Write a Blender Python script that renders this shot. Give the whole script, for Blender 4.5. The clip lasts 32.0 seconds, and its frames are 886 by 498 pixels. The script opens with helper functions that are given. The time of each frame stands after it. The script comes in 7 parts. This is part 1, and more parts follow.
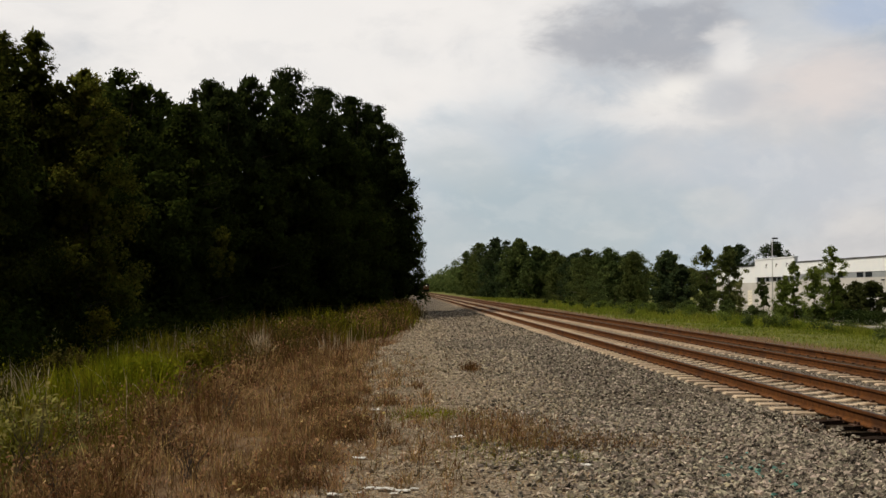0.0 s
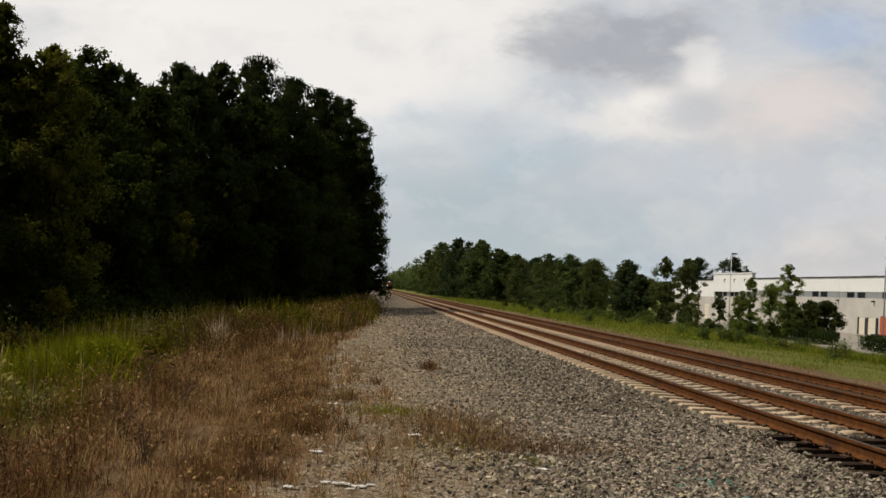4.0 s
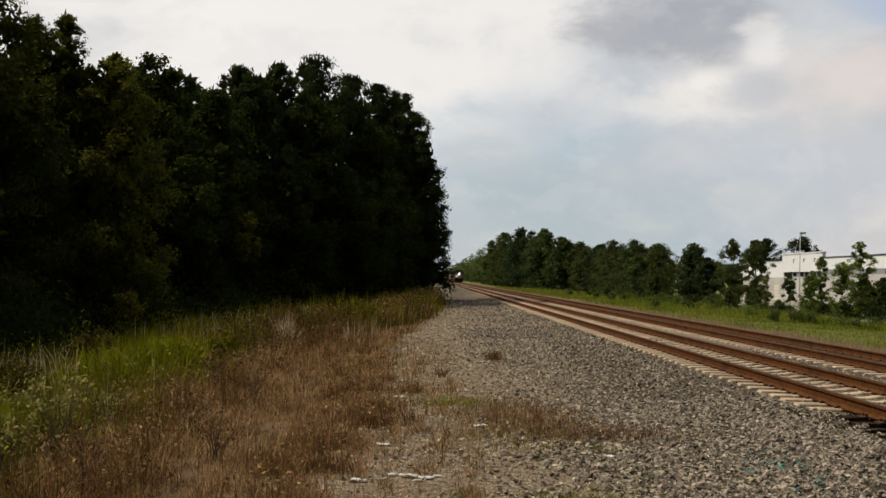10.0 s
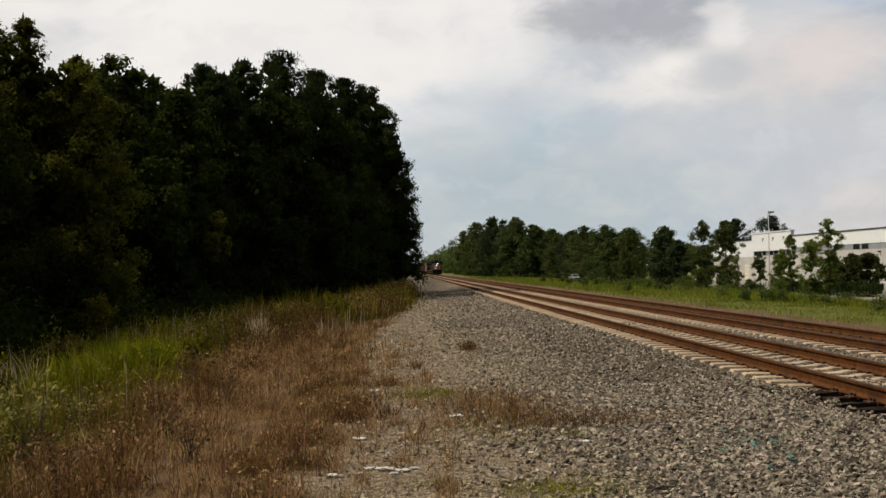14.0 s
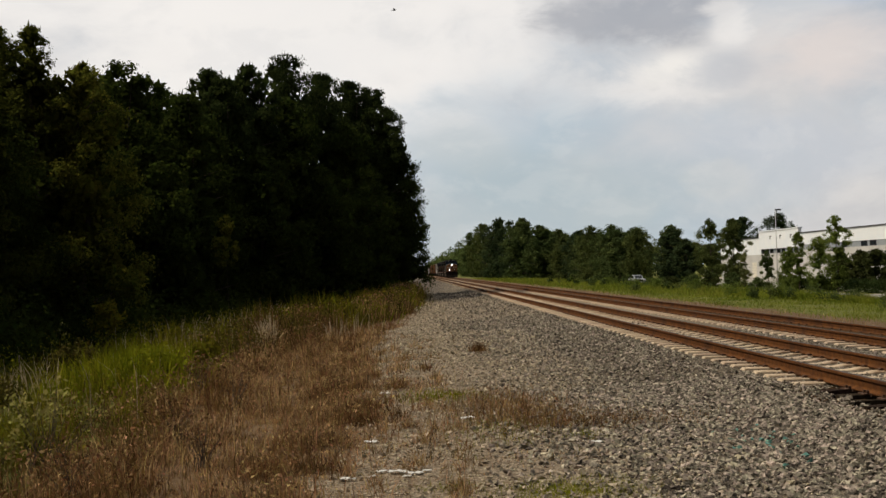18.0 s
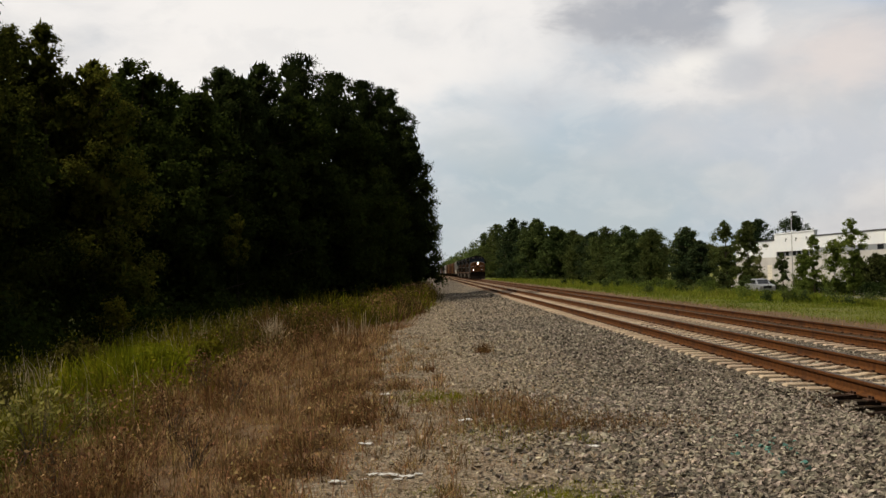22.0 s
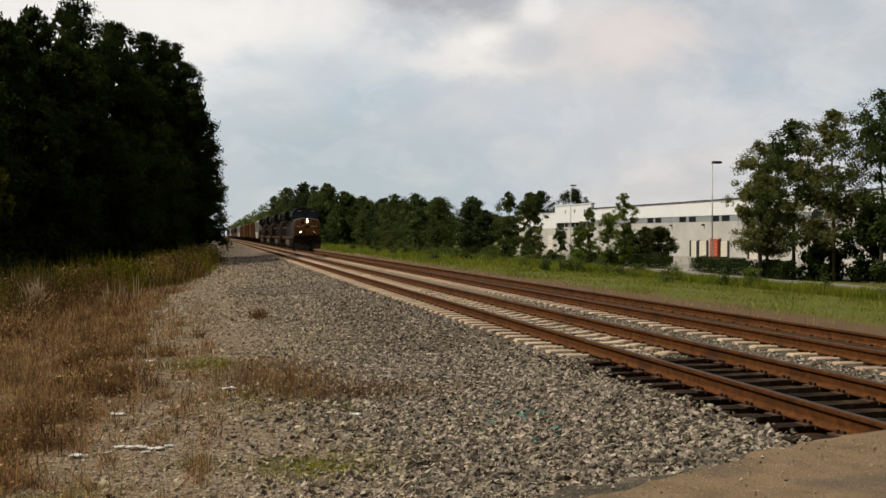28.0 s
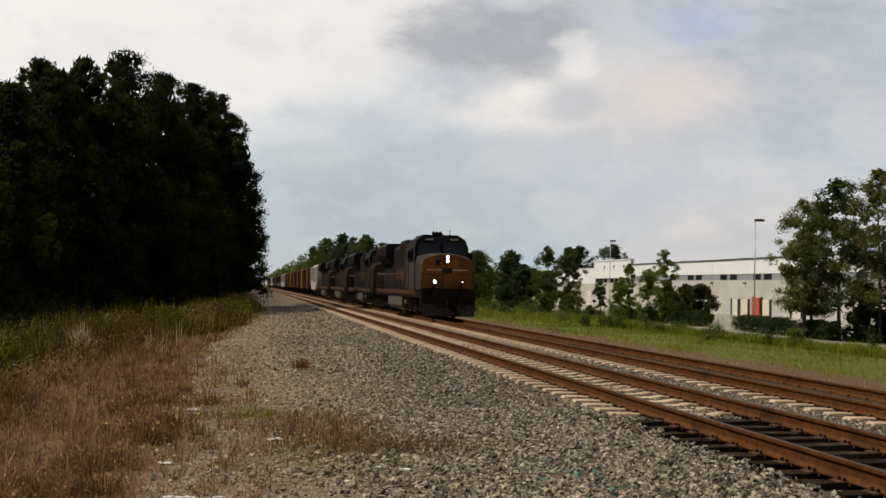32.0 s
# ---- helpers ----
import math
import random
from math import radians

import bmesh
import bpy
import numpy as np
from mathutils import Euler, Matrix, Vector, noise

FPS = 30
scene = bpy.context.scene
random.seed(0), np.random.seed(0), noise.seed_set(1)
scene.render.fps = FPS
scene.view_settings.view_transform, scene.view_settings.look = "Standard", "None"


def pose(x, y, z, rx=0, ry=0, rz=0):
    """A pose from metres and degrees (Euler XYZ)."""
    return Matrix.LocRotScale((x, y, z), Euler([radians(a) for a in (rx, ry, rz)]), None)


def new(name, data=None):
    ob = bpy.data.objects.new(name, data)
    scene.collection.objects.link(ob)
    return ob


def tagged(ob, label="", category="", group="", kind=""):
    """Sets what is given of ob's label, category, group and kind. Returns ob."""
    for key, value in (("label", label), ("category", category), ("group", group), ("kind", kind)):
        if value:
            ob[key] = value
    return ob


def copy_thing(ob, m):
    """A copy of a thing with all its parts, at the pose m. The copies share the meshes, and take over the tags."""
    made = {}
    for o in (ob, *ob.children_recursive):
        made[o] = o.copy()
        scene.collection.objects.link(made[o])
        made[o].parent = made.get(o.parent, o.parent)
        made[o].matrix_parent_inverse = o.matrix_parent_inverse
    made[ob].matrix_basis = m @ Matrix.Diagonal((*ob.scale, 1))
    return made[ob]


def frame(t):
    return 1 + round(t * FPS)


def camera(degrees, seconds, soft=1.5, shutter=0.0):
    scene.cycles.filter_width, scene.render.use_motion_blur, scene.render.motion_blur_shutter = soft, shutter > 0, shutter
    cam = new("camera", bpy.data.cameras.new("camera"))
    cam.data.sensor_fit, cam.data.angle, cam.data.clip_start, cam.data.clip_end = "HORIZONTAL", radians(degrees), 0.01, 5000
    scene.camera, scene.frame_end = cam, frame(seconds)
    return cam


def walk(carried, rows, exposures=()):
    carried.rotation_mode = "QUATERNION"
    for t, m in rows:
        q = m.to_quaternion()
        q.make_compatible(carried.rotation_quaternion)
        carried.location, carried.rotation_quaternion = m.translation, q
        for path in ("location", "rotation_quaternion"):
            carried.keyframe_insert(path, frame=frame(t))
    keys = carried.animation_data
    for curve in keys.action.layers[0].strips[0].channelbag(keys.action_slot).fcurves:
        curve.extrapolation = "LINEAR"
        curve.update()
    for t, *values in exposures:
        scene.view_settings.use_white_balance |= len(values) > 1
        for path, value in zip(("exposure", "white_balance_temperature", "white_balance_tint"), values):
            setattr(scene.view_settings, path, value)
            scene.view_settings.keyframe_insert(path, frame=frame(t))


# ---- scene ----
cam = camera(46.5, 32.0, soft=1.5)
PATH = [
    (0.0, pose(-0.490, -0.413, 1.671, 92.225, 0.055, -2.094)),
    (0.5, pose(-0.506, -0.422, 1.671, 92.681, 0.012, -3.857)),
    (1.0, pose(-0.514, -0.431, 1.671, 92.358, -0.728, -3.361)),
    (1.5, pose(-0.512, -0.439, 1.671, 92.111, -0.162, -3.895)),
    (2.0, pose(-0.511, -0.444, 1.671, 91.064, 0.136, -3.183)),
    (2.5, pose(-0.517, -0.444, 1.671, 91.417, 0.003, -1.977)),
    (4.5, pose(-0.576, -0.399, 1.671, 92.256, -3.469, -4.792)),
    (5.0, pose(-0.584, -0.396, 1.671, 91.433, -1.382, -2.251)),
    (5.5, pose(-0.567, -0.402, 1.671, 92.451, -0.508, 3.230)),
    (6.0, pose(-0.538, -0.413, 1.671, 91.791, -1.285, 2.975)),
    (6.5, pose(-0.519, -0.427, 1.671, 92.848, -1.458, 0.226)),
    (7.0, pose(-0.505, -0.441, 1.671, 92.554, 0.360, 2.636)),
    (7.5, pose(-0.507, -0.452, 1.671, 92.455, -0.855, -0.386)),
    (8.0, pose(-0.523, -0.459, 1.671, 91.909, -0.623, -0.960)),
    (8.5, pose(-0.528, -0.461, 1.671, 91.317, -0.452, 0.026)),
    (9.0, pose(-0.521, -0.459, 1.671, 91.727, -0.745, 0.159)),
    (9.5, pose(-0.516, -0.455, 1.671, 91.771, -0.636, -0.065)),
    (10.0, pose(-0.512, -0.452, 1.671, 91.594, -0.989, -0.735)),
    (10.5, pose(-0.516, -0.452, 1.671, 91.767, -1.096, -0.358)),
    (11.0, pose(-0.524, -0.453, 1.671, 91.536, -1.366, 0.660)),
    (11.5, pose(-0.523, -0.456, 1.671, 91.127, -0.877, 1.539)),
    (12.0, pose(-0.516, -0.459, 1.671, 91.313, 0.038, -0.146)),
    (12.5, pose(-0.512, -0.460, 1.671, 91.647, 0.799, -0.512)),
    (13.0, pose(-0.502, -0.459, 1.671, 90.978, 0.824, 0.027)),
    (13.5, pose(-0.484, -0.455, 1.671, 91.127, 1.261, -1.605)),
    (14.0, pose(-0.473, -0.449, 1.671, 91.124, 1.175, -2.229)),
    (14.5, pose(-0.473, -0.441, 1.671, 91.806, 2.358, -3.678)),
    (16.5, pose(-0.505, -0.420, 1.671, 91.565, 1.390, -5.977)),
    (17.0, pose(-0.509, -0.420, 1.671, 91.528, 1.541, -3.979)),
    (17.5, pose(-0.509, -0.420, 1.671, 91.444, 1.443, -2.794)),
    (18.0, pose(-0.508, -0.417, 1.671, 91.237, 1.896, -1.852)),
    (18.5, pose(-0.509, -0.410, 1.671, 90.955, 1.913, 0.662)),
    (19.0, pose(-0.506, -0.398, 1.671, 90.809, 0.545, 1.748)),
    (19.5, pose(-0.486, -0.382, 1.671, 90.985, 0.238, 1.388)),
    (20.0, pose(-0.453, -0.361, 1.671, 90.938, 0.877, -1.347)),
    (20.5, pose(-0.408, -0.338, 1.671, 89.706, 1.535, -4.008)),
    (21.0, pose(-0.366, -0.315, 1.671, 91.127, 2.341, -3.489)),
    (21.5, pose(-0.330, -0.290, 1.671, 91.343, 1.776, -2.397)),
    (22.0, pose(-0.288, -0.264, 1.671, 91.264, 1.445, -1.041)),
    (22.5, pose(-0.253, -0.235, 1.671, 90.737, 2.631, -2.006)),
    (23.0, pose(-0.232, -0.204, 1.671, 89.831, 2.430, -5.454)),
    (23.5, pose(-0.209, -0.171, 1.671, 91.749, 1.157, -5.102)),
    (24.0, pose(-0.179, -0.141, 1.671, 92.325, 1.471, -5.183)),
    (24.5, pose(-0.148, -0.116, 1.671, 91.555, 0.132, -3.768)),
    (25.0, pose(-0.110, -0.098, 1.671, 92.057, 1.139, -5.501)),
    (25.5, pose(-0.066, -0.088, 1.671, 92.041, 1.314, -6.369)),
    (27.5, pose(0.000, -0.073, 1.671, 92.499, 0.465, -7.867)),
    (28.0, pose(0.016, -0.055, 1.671, 89.179, 0.093, -12.641)),
    (28.5, pose(0.016, -0.030, 1.671, 86.616, -1.838, -10.014)),
    (29.0, pose(0.005, -0.002, 1.671, 86.186, -1.477, -11.070)),
    (29.5, pose(0.001, 0.027, 1.671, 86.316, -0.199, -10.149)),
    (30.0, pose(-0.005, 0.053, 1.671, 90.878, 1.471, -10.100)),
    (30.5, pose(-0.034, 0.075, 1.671, 91.456, 0.107, -10.117)),
    (31.0, pose(-0.077, 0.092, 1.671, 91.795, -0.396, -11.375)),
    (31.5, pose(-0.118, 0.104, 1.671, 92.143, -0.779, -10.639)),
    (32.0, pose(-0.144, 0.112, 1.671, 92.099, -1.010, -10.583)),
]
EXPOSURE = [(0.0, 0.0, 6800, 10), (19.2, 0.0, 6800, 10), (20.0, 0.13, 6800, 10), (21.2, 0.13, 6800, 10), (22.0, 0.04, 6800, 10), (23.0, 0.07, 6800, 10), (24.0, 0.0, 6800, 10), (27.9, 0.0, 6800, 10), (28.4, 0.5, 7000, 10), (29.6, 0.5, 7000, 10), (30.3, 0.1, 6800, 10), (31.0, 0.0, 6800, 10), (32.0, 0.0, 6800, 10)]
walk(cam, PATH, EXPOSURE)

# ---- light ----
SUN = Vector((-0.585, 0.075, 0.808)).normalized()      # way to the sun: left of the line, a little ahead, high


def sun_and_sky():
    lamp = bpy.data.lights.new("sun", "SUN")
    lamp.energy, lamp.angle, lamp.color = 2.85, radians(0.6), (1.0, 0.90, 0.74)
    ob = new("sun", lamp)
    ob.rotation_euler = SUN.to_track_quat("Z", "Y").to_euler()
    w = bpy.data.worlds.new("sky")
    scene.world = w
    w.use_nodes = True
    nt = w.node_tree
    nt.nodes.clear()
    N, L = nt.nodes.new, nt.links.new
    out, bg = N("ShaderNodeOutputWorld"), N("ShaderNodeBackground")
    sky = N("ShaderNodeTexSky")
    sky.sky_type, sky.sun_disc = "NISHITA", False
    sky.sun_elevation = math.asin(SUN.z)
    sky.sun_rotation = math.atan2(SUN.x, SUN.y)
    sky.air_density, sky.dust_density = 1.3, 2.0
    tc = N("ShaderNodeTexCoord")

    def vmath(op, a, b=None):
        n = N("ShaderNodeVectorMath")
        n.operation = op
        L(a, n.inputs[0])
        if b is not None:
            if isinstance(b, (tuple, Vector)):
                n.inputs[1].default_value = b
            else:
                L(b, n.inputs[1])
        return n

    def fmath(op, a, b=0.0, clamp=False):
        n = N("ShaderNodeMath")
        n.operation, n.use_clamp = op, clamp
        for i, v in enumerate((a, b)):
            if isinstance(v, (int, float)):
                n.inputs[i].default_value = v
            else:
                L(v, n.inputs[i])
        return n.outputs[0]

    def ramp(v, lo, hi):
        n = N("ShaderNodeMapRange")
        n.interpolation_type = "SMOOTHERSTEP"
        n.inputs["From Min"].default_value, n.inputs["From Max"].default_value = lo, hi
        L(v, n.inputs["Value"])
        return n.outputs["Result"]

    def mix(f, a, b):
        n = N("ShaderNodeMix")
        n.data_type = "RGBA"
        if isinstance(f, float):
            n.inputs["Factor"].default_value = f
        else:
            L(f, n.inputs["Factor"])
        for k, v in (("A", a), ("B", b)):
            s = [i for i in n.inputs if i.name == k and i.type == "RGBA"][0]
            if isinstance(v, tuple):
                s.default_value = (*v, 1)
            else:
                L(v, s)
        return [o for o in n.outputs if o.type == "RGBA"][0]

    def noise_of(vec, scale, detail, rough=0.55):
        n = N("ShaderNodeTexNoise")
        n.inputs["Scale"].default_value, n.inputs["Detail"].default_value = scale, detail
        n.inputs["Roughness"].default_value = rough
        L(vec, n.inputs["Vector"])
        return n.outputs["Fac"]

    d = tc.outputs["Generated"]
    sep = N("ShaderNodeSeparateXYZ")
    L(d, sep.inputs[0])
    up = sep.outputs["Z"]
    stretched = vmath("MULTIPLY", d, (1.0, 1.0, 1.9)).outputs[0]
    warp = N("ShaderNodeTexNoise")
    warp.inputs["Scale"].default_value = 5.0
    L(stretched, warp.inputs["Vector"])
    bent = vmath("ADD", stretched, vmath("MULTIPLY", warp.outputs["Color"], (0.12, 0.12, 0.12)).outputs[0]).outputs[0]

    def lump(way, size, soft=0.5, tear=1.5):
        """A soft cloud bank round a way in the sky, torn by noise."""
        v = Vector(way).normalized()
        off = vmath("SUBTRACT", d, tuple(v)).outputs[0]
        flat = vmath("MULTIPLY", off, (1.0 / size[0], 1.0 / size[0], 1.0 / size[1])).outputs[0]
        dist = vmath("LENGTH", flat).outputs["Value"]
        torn = fmath("ADD", dist, fmath("MULTIPLY", fmath("SUBTRACT", noise_of(bent, 9.0, 8, 0.6), 0.5), tear))
        return fmath("SUBTRACT", 1.0, ramp(torn, soft, 1.15))

    veil = ramp(noise_of(bent, 2.6, 7), 0.30, 0.62)
    billow = ramp(noise_of(bent, 8.0, 9, 0.6), 0.36, 0.66)
    # clear hazy blue behind, broken bright cloud before it
    near_sun = vmath("DOT_PRODUCT", d, tuple(SUN)).outputs["Value"]
    glow = ramp(near_sun, -0.6, 0.9)
    blue = mix(ramp(up, 0.0, 0.35), (0.45, 0.56, 0.66), (0.39, 0.46, 0.56))
    white = mix(glow, (0.52, 0.53, 0.56), (0.86, 0.85, 0.85))
    c = mix(veil, blue, white)
    c = mix(fmath("MULTIPLY", billow, 0.30), c, (0.86, 0.84, 0.83))
    c = mix(fmath("MULTIPLY", fmath("SUBTRACT", 1.0, ramp(noise_of(bent, 5.0, 8, 0.58), 0.34, 0.55)), 0.22), c, (0.42, 0.45, 0.51))
    c = mix(fmath("MULTIPLY", lump((-0.10, 0.95, 0.26), (0.36, 0.24), 0.2), 0.8), c, (0.90, 0.89, 0.89))
    c = mix(fmath("MULTIPLY", lump((0.10, 0.985, 0.10), (0.16, 0.085), 0.1), 0.8), c, (0.42, 0.54, 0.65))
    c = mix(fmath("MULTIPLY", lump((0.33, 0.93, 0.10), (0.24, 0.06), 0.1), 0.5), c, (0.50, 0.57, 0.67))
    c = mix(fmath("MULTIPLY", lump((0.25, 0.95, 0.18), (0.095, 0.045), 0.0, 2.4), 0.9), c, (0.82, 0.81, 0.81))
    c = mix(fmath("MULTIPLY", lump((0.385, 0.905, 0.182), (0.10, 0.05), 0.1), 0.75), c, (0.78, 0.71, 0.69))
    c = mix(fmath("MULTIPLY", lump((0.225, 0.945, 0.232), (0.085, 0.056), 0.35, 2.5), 0.85), c, (0.38, 0.405, 0.46))
    c = mix(fmath("MULTIPLY", lump((0.300, 0.930, 0.214), (0.024, 0.026), 0.25, 3.6), 0.6), c, (0.88, 0.87, 0.87))
    c = mix(fmath("MULTIPLY", lump((0.248, 0.950, 0.186), (0.050, 0.018), 0.25, 3.2), 0.65), c, (0.88, 0.87, 0.85))
    c = mix(fmath("MULTIPLY", lump((0.296, 0.938, 0.180), (0.050, 0.026), 0.0, 3.0), 0.6), c, (0.44, 0.48, 0.55))
    c = mix(fmath("MULTIPLY", lump((0.400, 0.883, 0.245), (0.055, 0.026), 0.2), 0.75), c, (0.42, 0.52, 0.70))
    for way, wide, high in (((0.287, 0.955, 0.074), 0.035, 0.024), ((0.203, 0.978, 0.050), 0.045, 0.016), ((0.415, 0.908, 0.058), 0.035, 0.022)):
        c = mix(fmath("MULTIPLY", lump(way, (wide, high), 0.4, 3.2), 0.45), c, (0.74, 0.72, 0.71))
    c = mix(fmath("MULTIPLY", lump((0.06, 0.99, 0.125), (0.075, 0.04), 0.0), 0.45), c, (0.78, 0.76, 0.75))
    c = mix(fmath("MULTIPLY", lump((0.168, 0.98, 0.096), (0.05, 0.035), 0.0), 0.4), c, (0.74, 0.73, 0.73))
    c = mix(fmath("MULTIPLY", lump((0.13, 0.99, 0.055), (0.26, 0.10), 0.15, 0.9), 0.75), c, (0.42, 0.505, 0.555))
    wisp = ramp(noise_of(bent, 17.0, 10, 0.62), 0.46, 0.66)
    c = mix(fmath("MULTIPLY", wisp, 0.12), c, (0.87, 0.855, 0.84))
    grey = ramp(noise_of(vmath("ADD", bent, (3.1, 1.7, 0.4)).outputs[0], 13.0, 9, 0.6), 0.50, 0.68)
    c = mix(fmath("MULTIPLY", grey, 0.11), c, (0.45, 0.49, 0.55))
    # high up and behind: thin cloud over the clear sky
    scaled = vmath("MULTIPLY", sky.outputs["Color"], (0.034, 0.034, 0.034)).outputs[0]
    high = mix(fmath("MULTIPLY", veil, 0.35), scaled, (0.15, 0.15, 0.16))
    high = mix(fmath("MULTIPLY", ramp(up, 0.30, 0.85), 0.75), high, (0.60, 0.60, 0.61))
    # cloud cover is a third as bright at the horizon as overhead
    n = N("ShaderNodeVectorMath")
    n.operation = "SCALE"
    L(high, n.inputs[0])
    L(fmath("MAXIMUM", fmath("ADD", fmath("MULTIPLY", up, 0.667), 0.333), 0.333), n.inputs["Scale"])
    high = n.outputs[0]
    front = ramp(sep.outputs["Y"], 0.30, 0.80)
    low = fmath("SUBTRACT", 1.0, ramp(up, 0.32, 0.75))
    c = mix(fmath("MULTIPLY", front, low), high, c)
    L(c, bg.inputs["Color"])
    bg.inputs["Strength"].default_value = 1.0
    L(bg.outputs[0], out.inputs["Surface"])


sun_and_sky()

# ---- materials ----
def mat(name, c1, c2, scale=6.0, rough=0.8, bump=0.0, bscale=60.0, metal=0.0, island=0.0, piece=0.0, spec=0.4, c3=None, c3scale=1.5, through_light=0.0, grain=0.0, gscale=150.0):
    """A surface of two colours mottled by noise, with a third as stains, fine relief, and value changes per island or per piece."""
    m = bpy.data.materials.new(name)
    m.use_nodes = True
    nt = m.node_tree
    b = nt.nodes["Principled BSDF"]
    N, L = nt.nodes.new, nt.links.new
    tc = N("ShaderNodeTexCoord")
    n1 = N("ShaderNodeTexNoise")
    n1.inputs["Scale"].default_value, n1.inputs["Detail"].default_value = scale, 8
    n1.inputs["Roughness"].default_value = 0.62
    L(tc.outputs["Object"], n1.inputs["Vector"])
    cr = N("ShaderNodeValToRGB")
    cr.color_ramp.elements[0].position, cr.color_ramp.elements[1].position = 0.34, 0.66
    cr.color_ramp.elements[0].color, cr.color_ramp.elements[1].color = (*c1, 1), (*c2, 1)
    L(n1.outputs["Fac"], cr.inputs[0])
    col = cr.outputs[0]
    if c3:
        n3 = N("ShaderNodeTexNoise")
        n3.inputs["Scale"].default_value, n3.inputs["Detail"].default_value = c3scale, 6
        L(tc.outputs["Object"], n3.inputs["Vector"])
        r3 = N("ShaderNodeMapRange")
        r3.inputs["From Min"].default_value, r3.inputs["From Max"].default_value = 0.5, 0.68
        L(n3.outputs["Fac"], r3.inputs["Value"])
        mx = N("ShaderNodeMix")
        mx.data_type = "RGBA"
        L(r3.outputs["Result"], mx.inputs["Factor"])
        L(col, mx.inputs[6])
        mx.inputs[7].default_value = (*c3, 1)
        col = mx.outputs[2]
    if grain:
        n4 = N("ShaderNodeTexNoise")
        n4.inputs["Scale"].default_value, n4.inputs["Detail"].default_value = gscale, 3
        L(tc.outputs["Object"], n4.inputs["Vector"])
        r4 = N("ShaderNodeMapRange")
        r4.inputs["From Min"].default_value, r4.inputs["From Max"].default_value = 0.3, 0.7
        r4.inputs["To Min"].default_value, r4.inputs["To Max"].default_value = 1 - grain, 1 + grain
        L(n4.outputs["Fac"], r4.inputs["Value"])
        h4 = N("ShaderNodeHueSaturation")
        L(r4.outputs["Result"], h4.inputs["Value"])
        L(col, h4.inputs["Color"])
        col = h4.outputs["Color"]
    vary = max(island, piece)
    if vary:
        if island:
            g = N("ShaderNodeNewGeometry").outputs["Random Per Island"]
        else:
            g = N("ShaderNodeObjectInfo").outputs["Random"]
        mr = N("ShaderNodeMapRange")
        mr.inputs["To Min"].default_value, mr.inputs["To Max"].default_value = 1 - vary, 1 + vary
        L(g, mr.inputs["Value"])
        hs = N("ShaderNodeHueSaturation")
        L(mr.outputs["Result"], hs.inputs["Value"])
        L(col, hs.inputs["Color"])
        h2 = N("ShaderNodeMath")
        h2.operation = "FRACT"
        h1 = N("ShaderNodeMath")
        h1.operation = "MULTIPLY"
        h1.inputs[1].default_value = 7.31
        L(g, h1.inputs[0])
        L(h1.outputs[0], h2.inputs[0])
        mh = N("ShaderNodeMapRange")
        mh.inputs["To Min"].default_value, mh.inputs["To Max"].default_value = 0.5 - vary * 0.045, 0.5 + vary * 0.045
        L(h2.outputs[0], mh.inputs["Value"])
        L(mh.outputs["Result"], hs.inputs["Hue"])
        col = hs.outputs["Color"]
    L(col, b.inputs["Base Color"])
    b.inputs["Roughness"].default_value, b.inputs["Metallic"].default_value = rough, metal
    b.inputs["Specular IOR Level"].default_value = spec
    if bump:
        n2 = N("ShaderNodeTexNoise")
        n2.inputs["Scale"].default_value, n2.inputs["Detail"].default_value = bscale, 5
        L(tc.outputs["Object"], n2.inputs["Vector"])
        bp = N("ShaderNodeBump")
        bp.inputs["Strength"].default_value, bp.inputs["Distance"].default_value = bump, 0.02
        L(n2.outputs["Fac"], bp.inputs["Height"])
        L(bp.outputs["Normal"], b.inputs["Normal"])
    if through_light:
        tr, ad = N("ShaderNodeBsdfTranslucent"), N("ShaderNodeMixShader")
        L(col, tr.inputs["Color"])
        ad.inputs[0].default_value = through_light
        L(b.outputs[0], ad.inputs[1])
        L(tr.outputs[0], ad.inputs[2])
        L(ad.outputs[0], nt.nodes["Material Output"].inputs["Surface"])
    return m


def lamp_mat(name, colour, strength):
    m = bpy.data.materials.new(name)
    m.use_nodes = True
    b = m.node_tree.nodes["Principled BSDF"]
    b.inputs["Base Color"].default_value = (*colour, 1)
    b.inputs["Emission Color"].default_value = (*colour, 1)
    b.inputs["Emission Strength"].default_value = strength
    return m


RUST = mat("rusted_steel", (0.070, 0.024, 0.006), (0.150, 0.056, 0.013), 9, 0.85, 0.3, 90, c3=(0.060, 0.024, 0.009), c3scale=2.0, spec=0.2)
RAILTOP = mat("worn_rail_head", (0.034, 0.021, 0.014), (0.062, 0.040, 0.028), 14, 0.6, 0.0, metal=0.3)
WOOD = mat("creosoted_wood", (0.014, 0.010, 0.008), (0.036, 0.025, 0.017), 7, 0.95, 0.6, 50, spec=0.03, piece=0.35, c3=(0.060, 0.043, 0.029), c3scale=5, grain=0.4, gscale=60)
CONCRETE = mat("tie_concrete", (0.42, 0.315, 0.215), (0.60, 0.475, 0.345), 5, 0.9, 0.3, 70, piece=0.18, c3=(0.33, 0.225, 0.145), c3scale=2.5)
STAINED = mat("rust_stained_ballast", (0.034, 0.021, 0.012), (0.095, 0.060, 0.034), 6, 0.95, 0.8, 45, grain=0.5, gscale=40, spec=0.05)
IRON = mat("dark_iron", (0.055, 0.028, 0.016), (0.10, 0.050, 0.028), 20, 0.8)
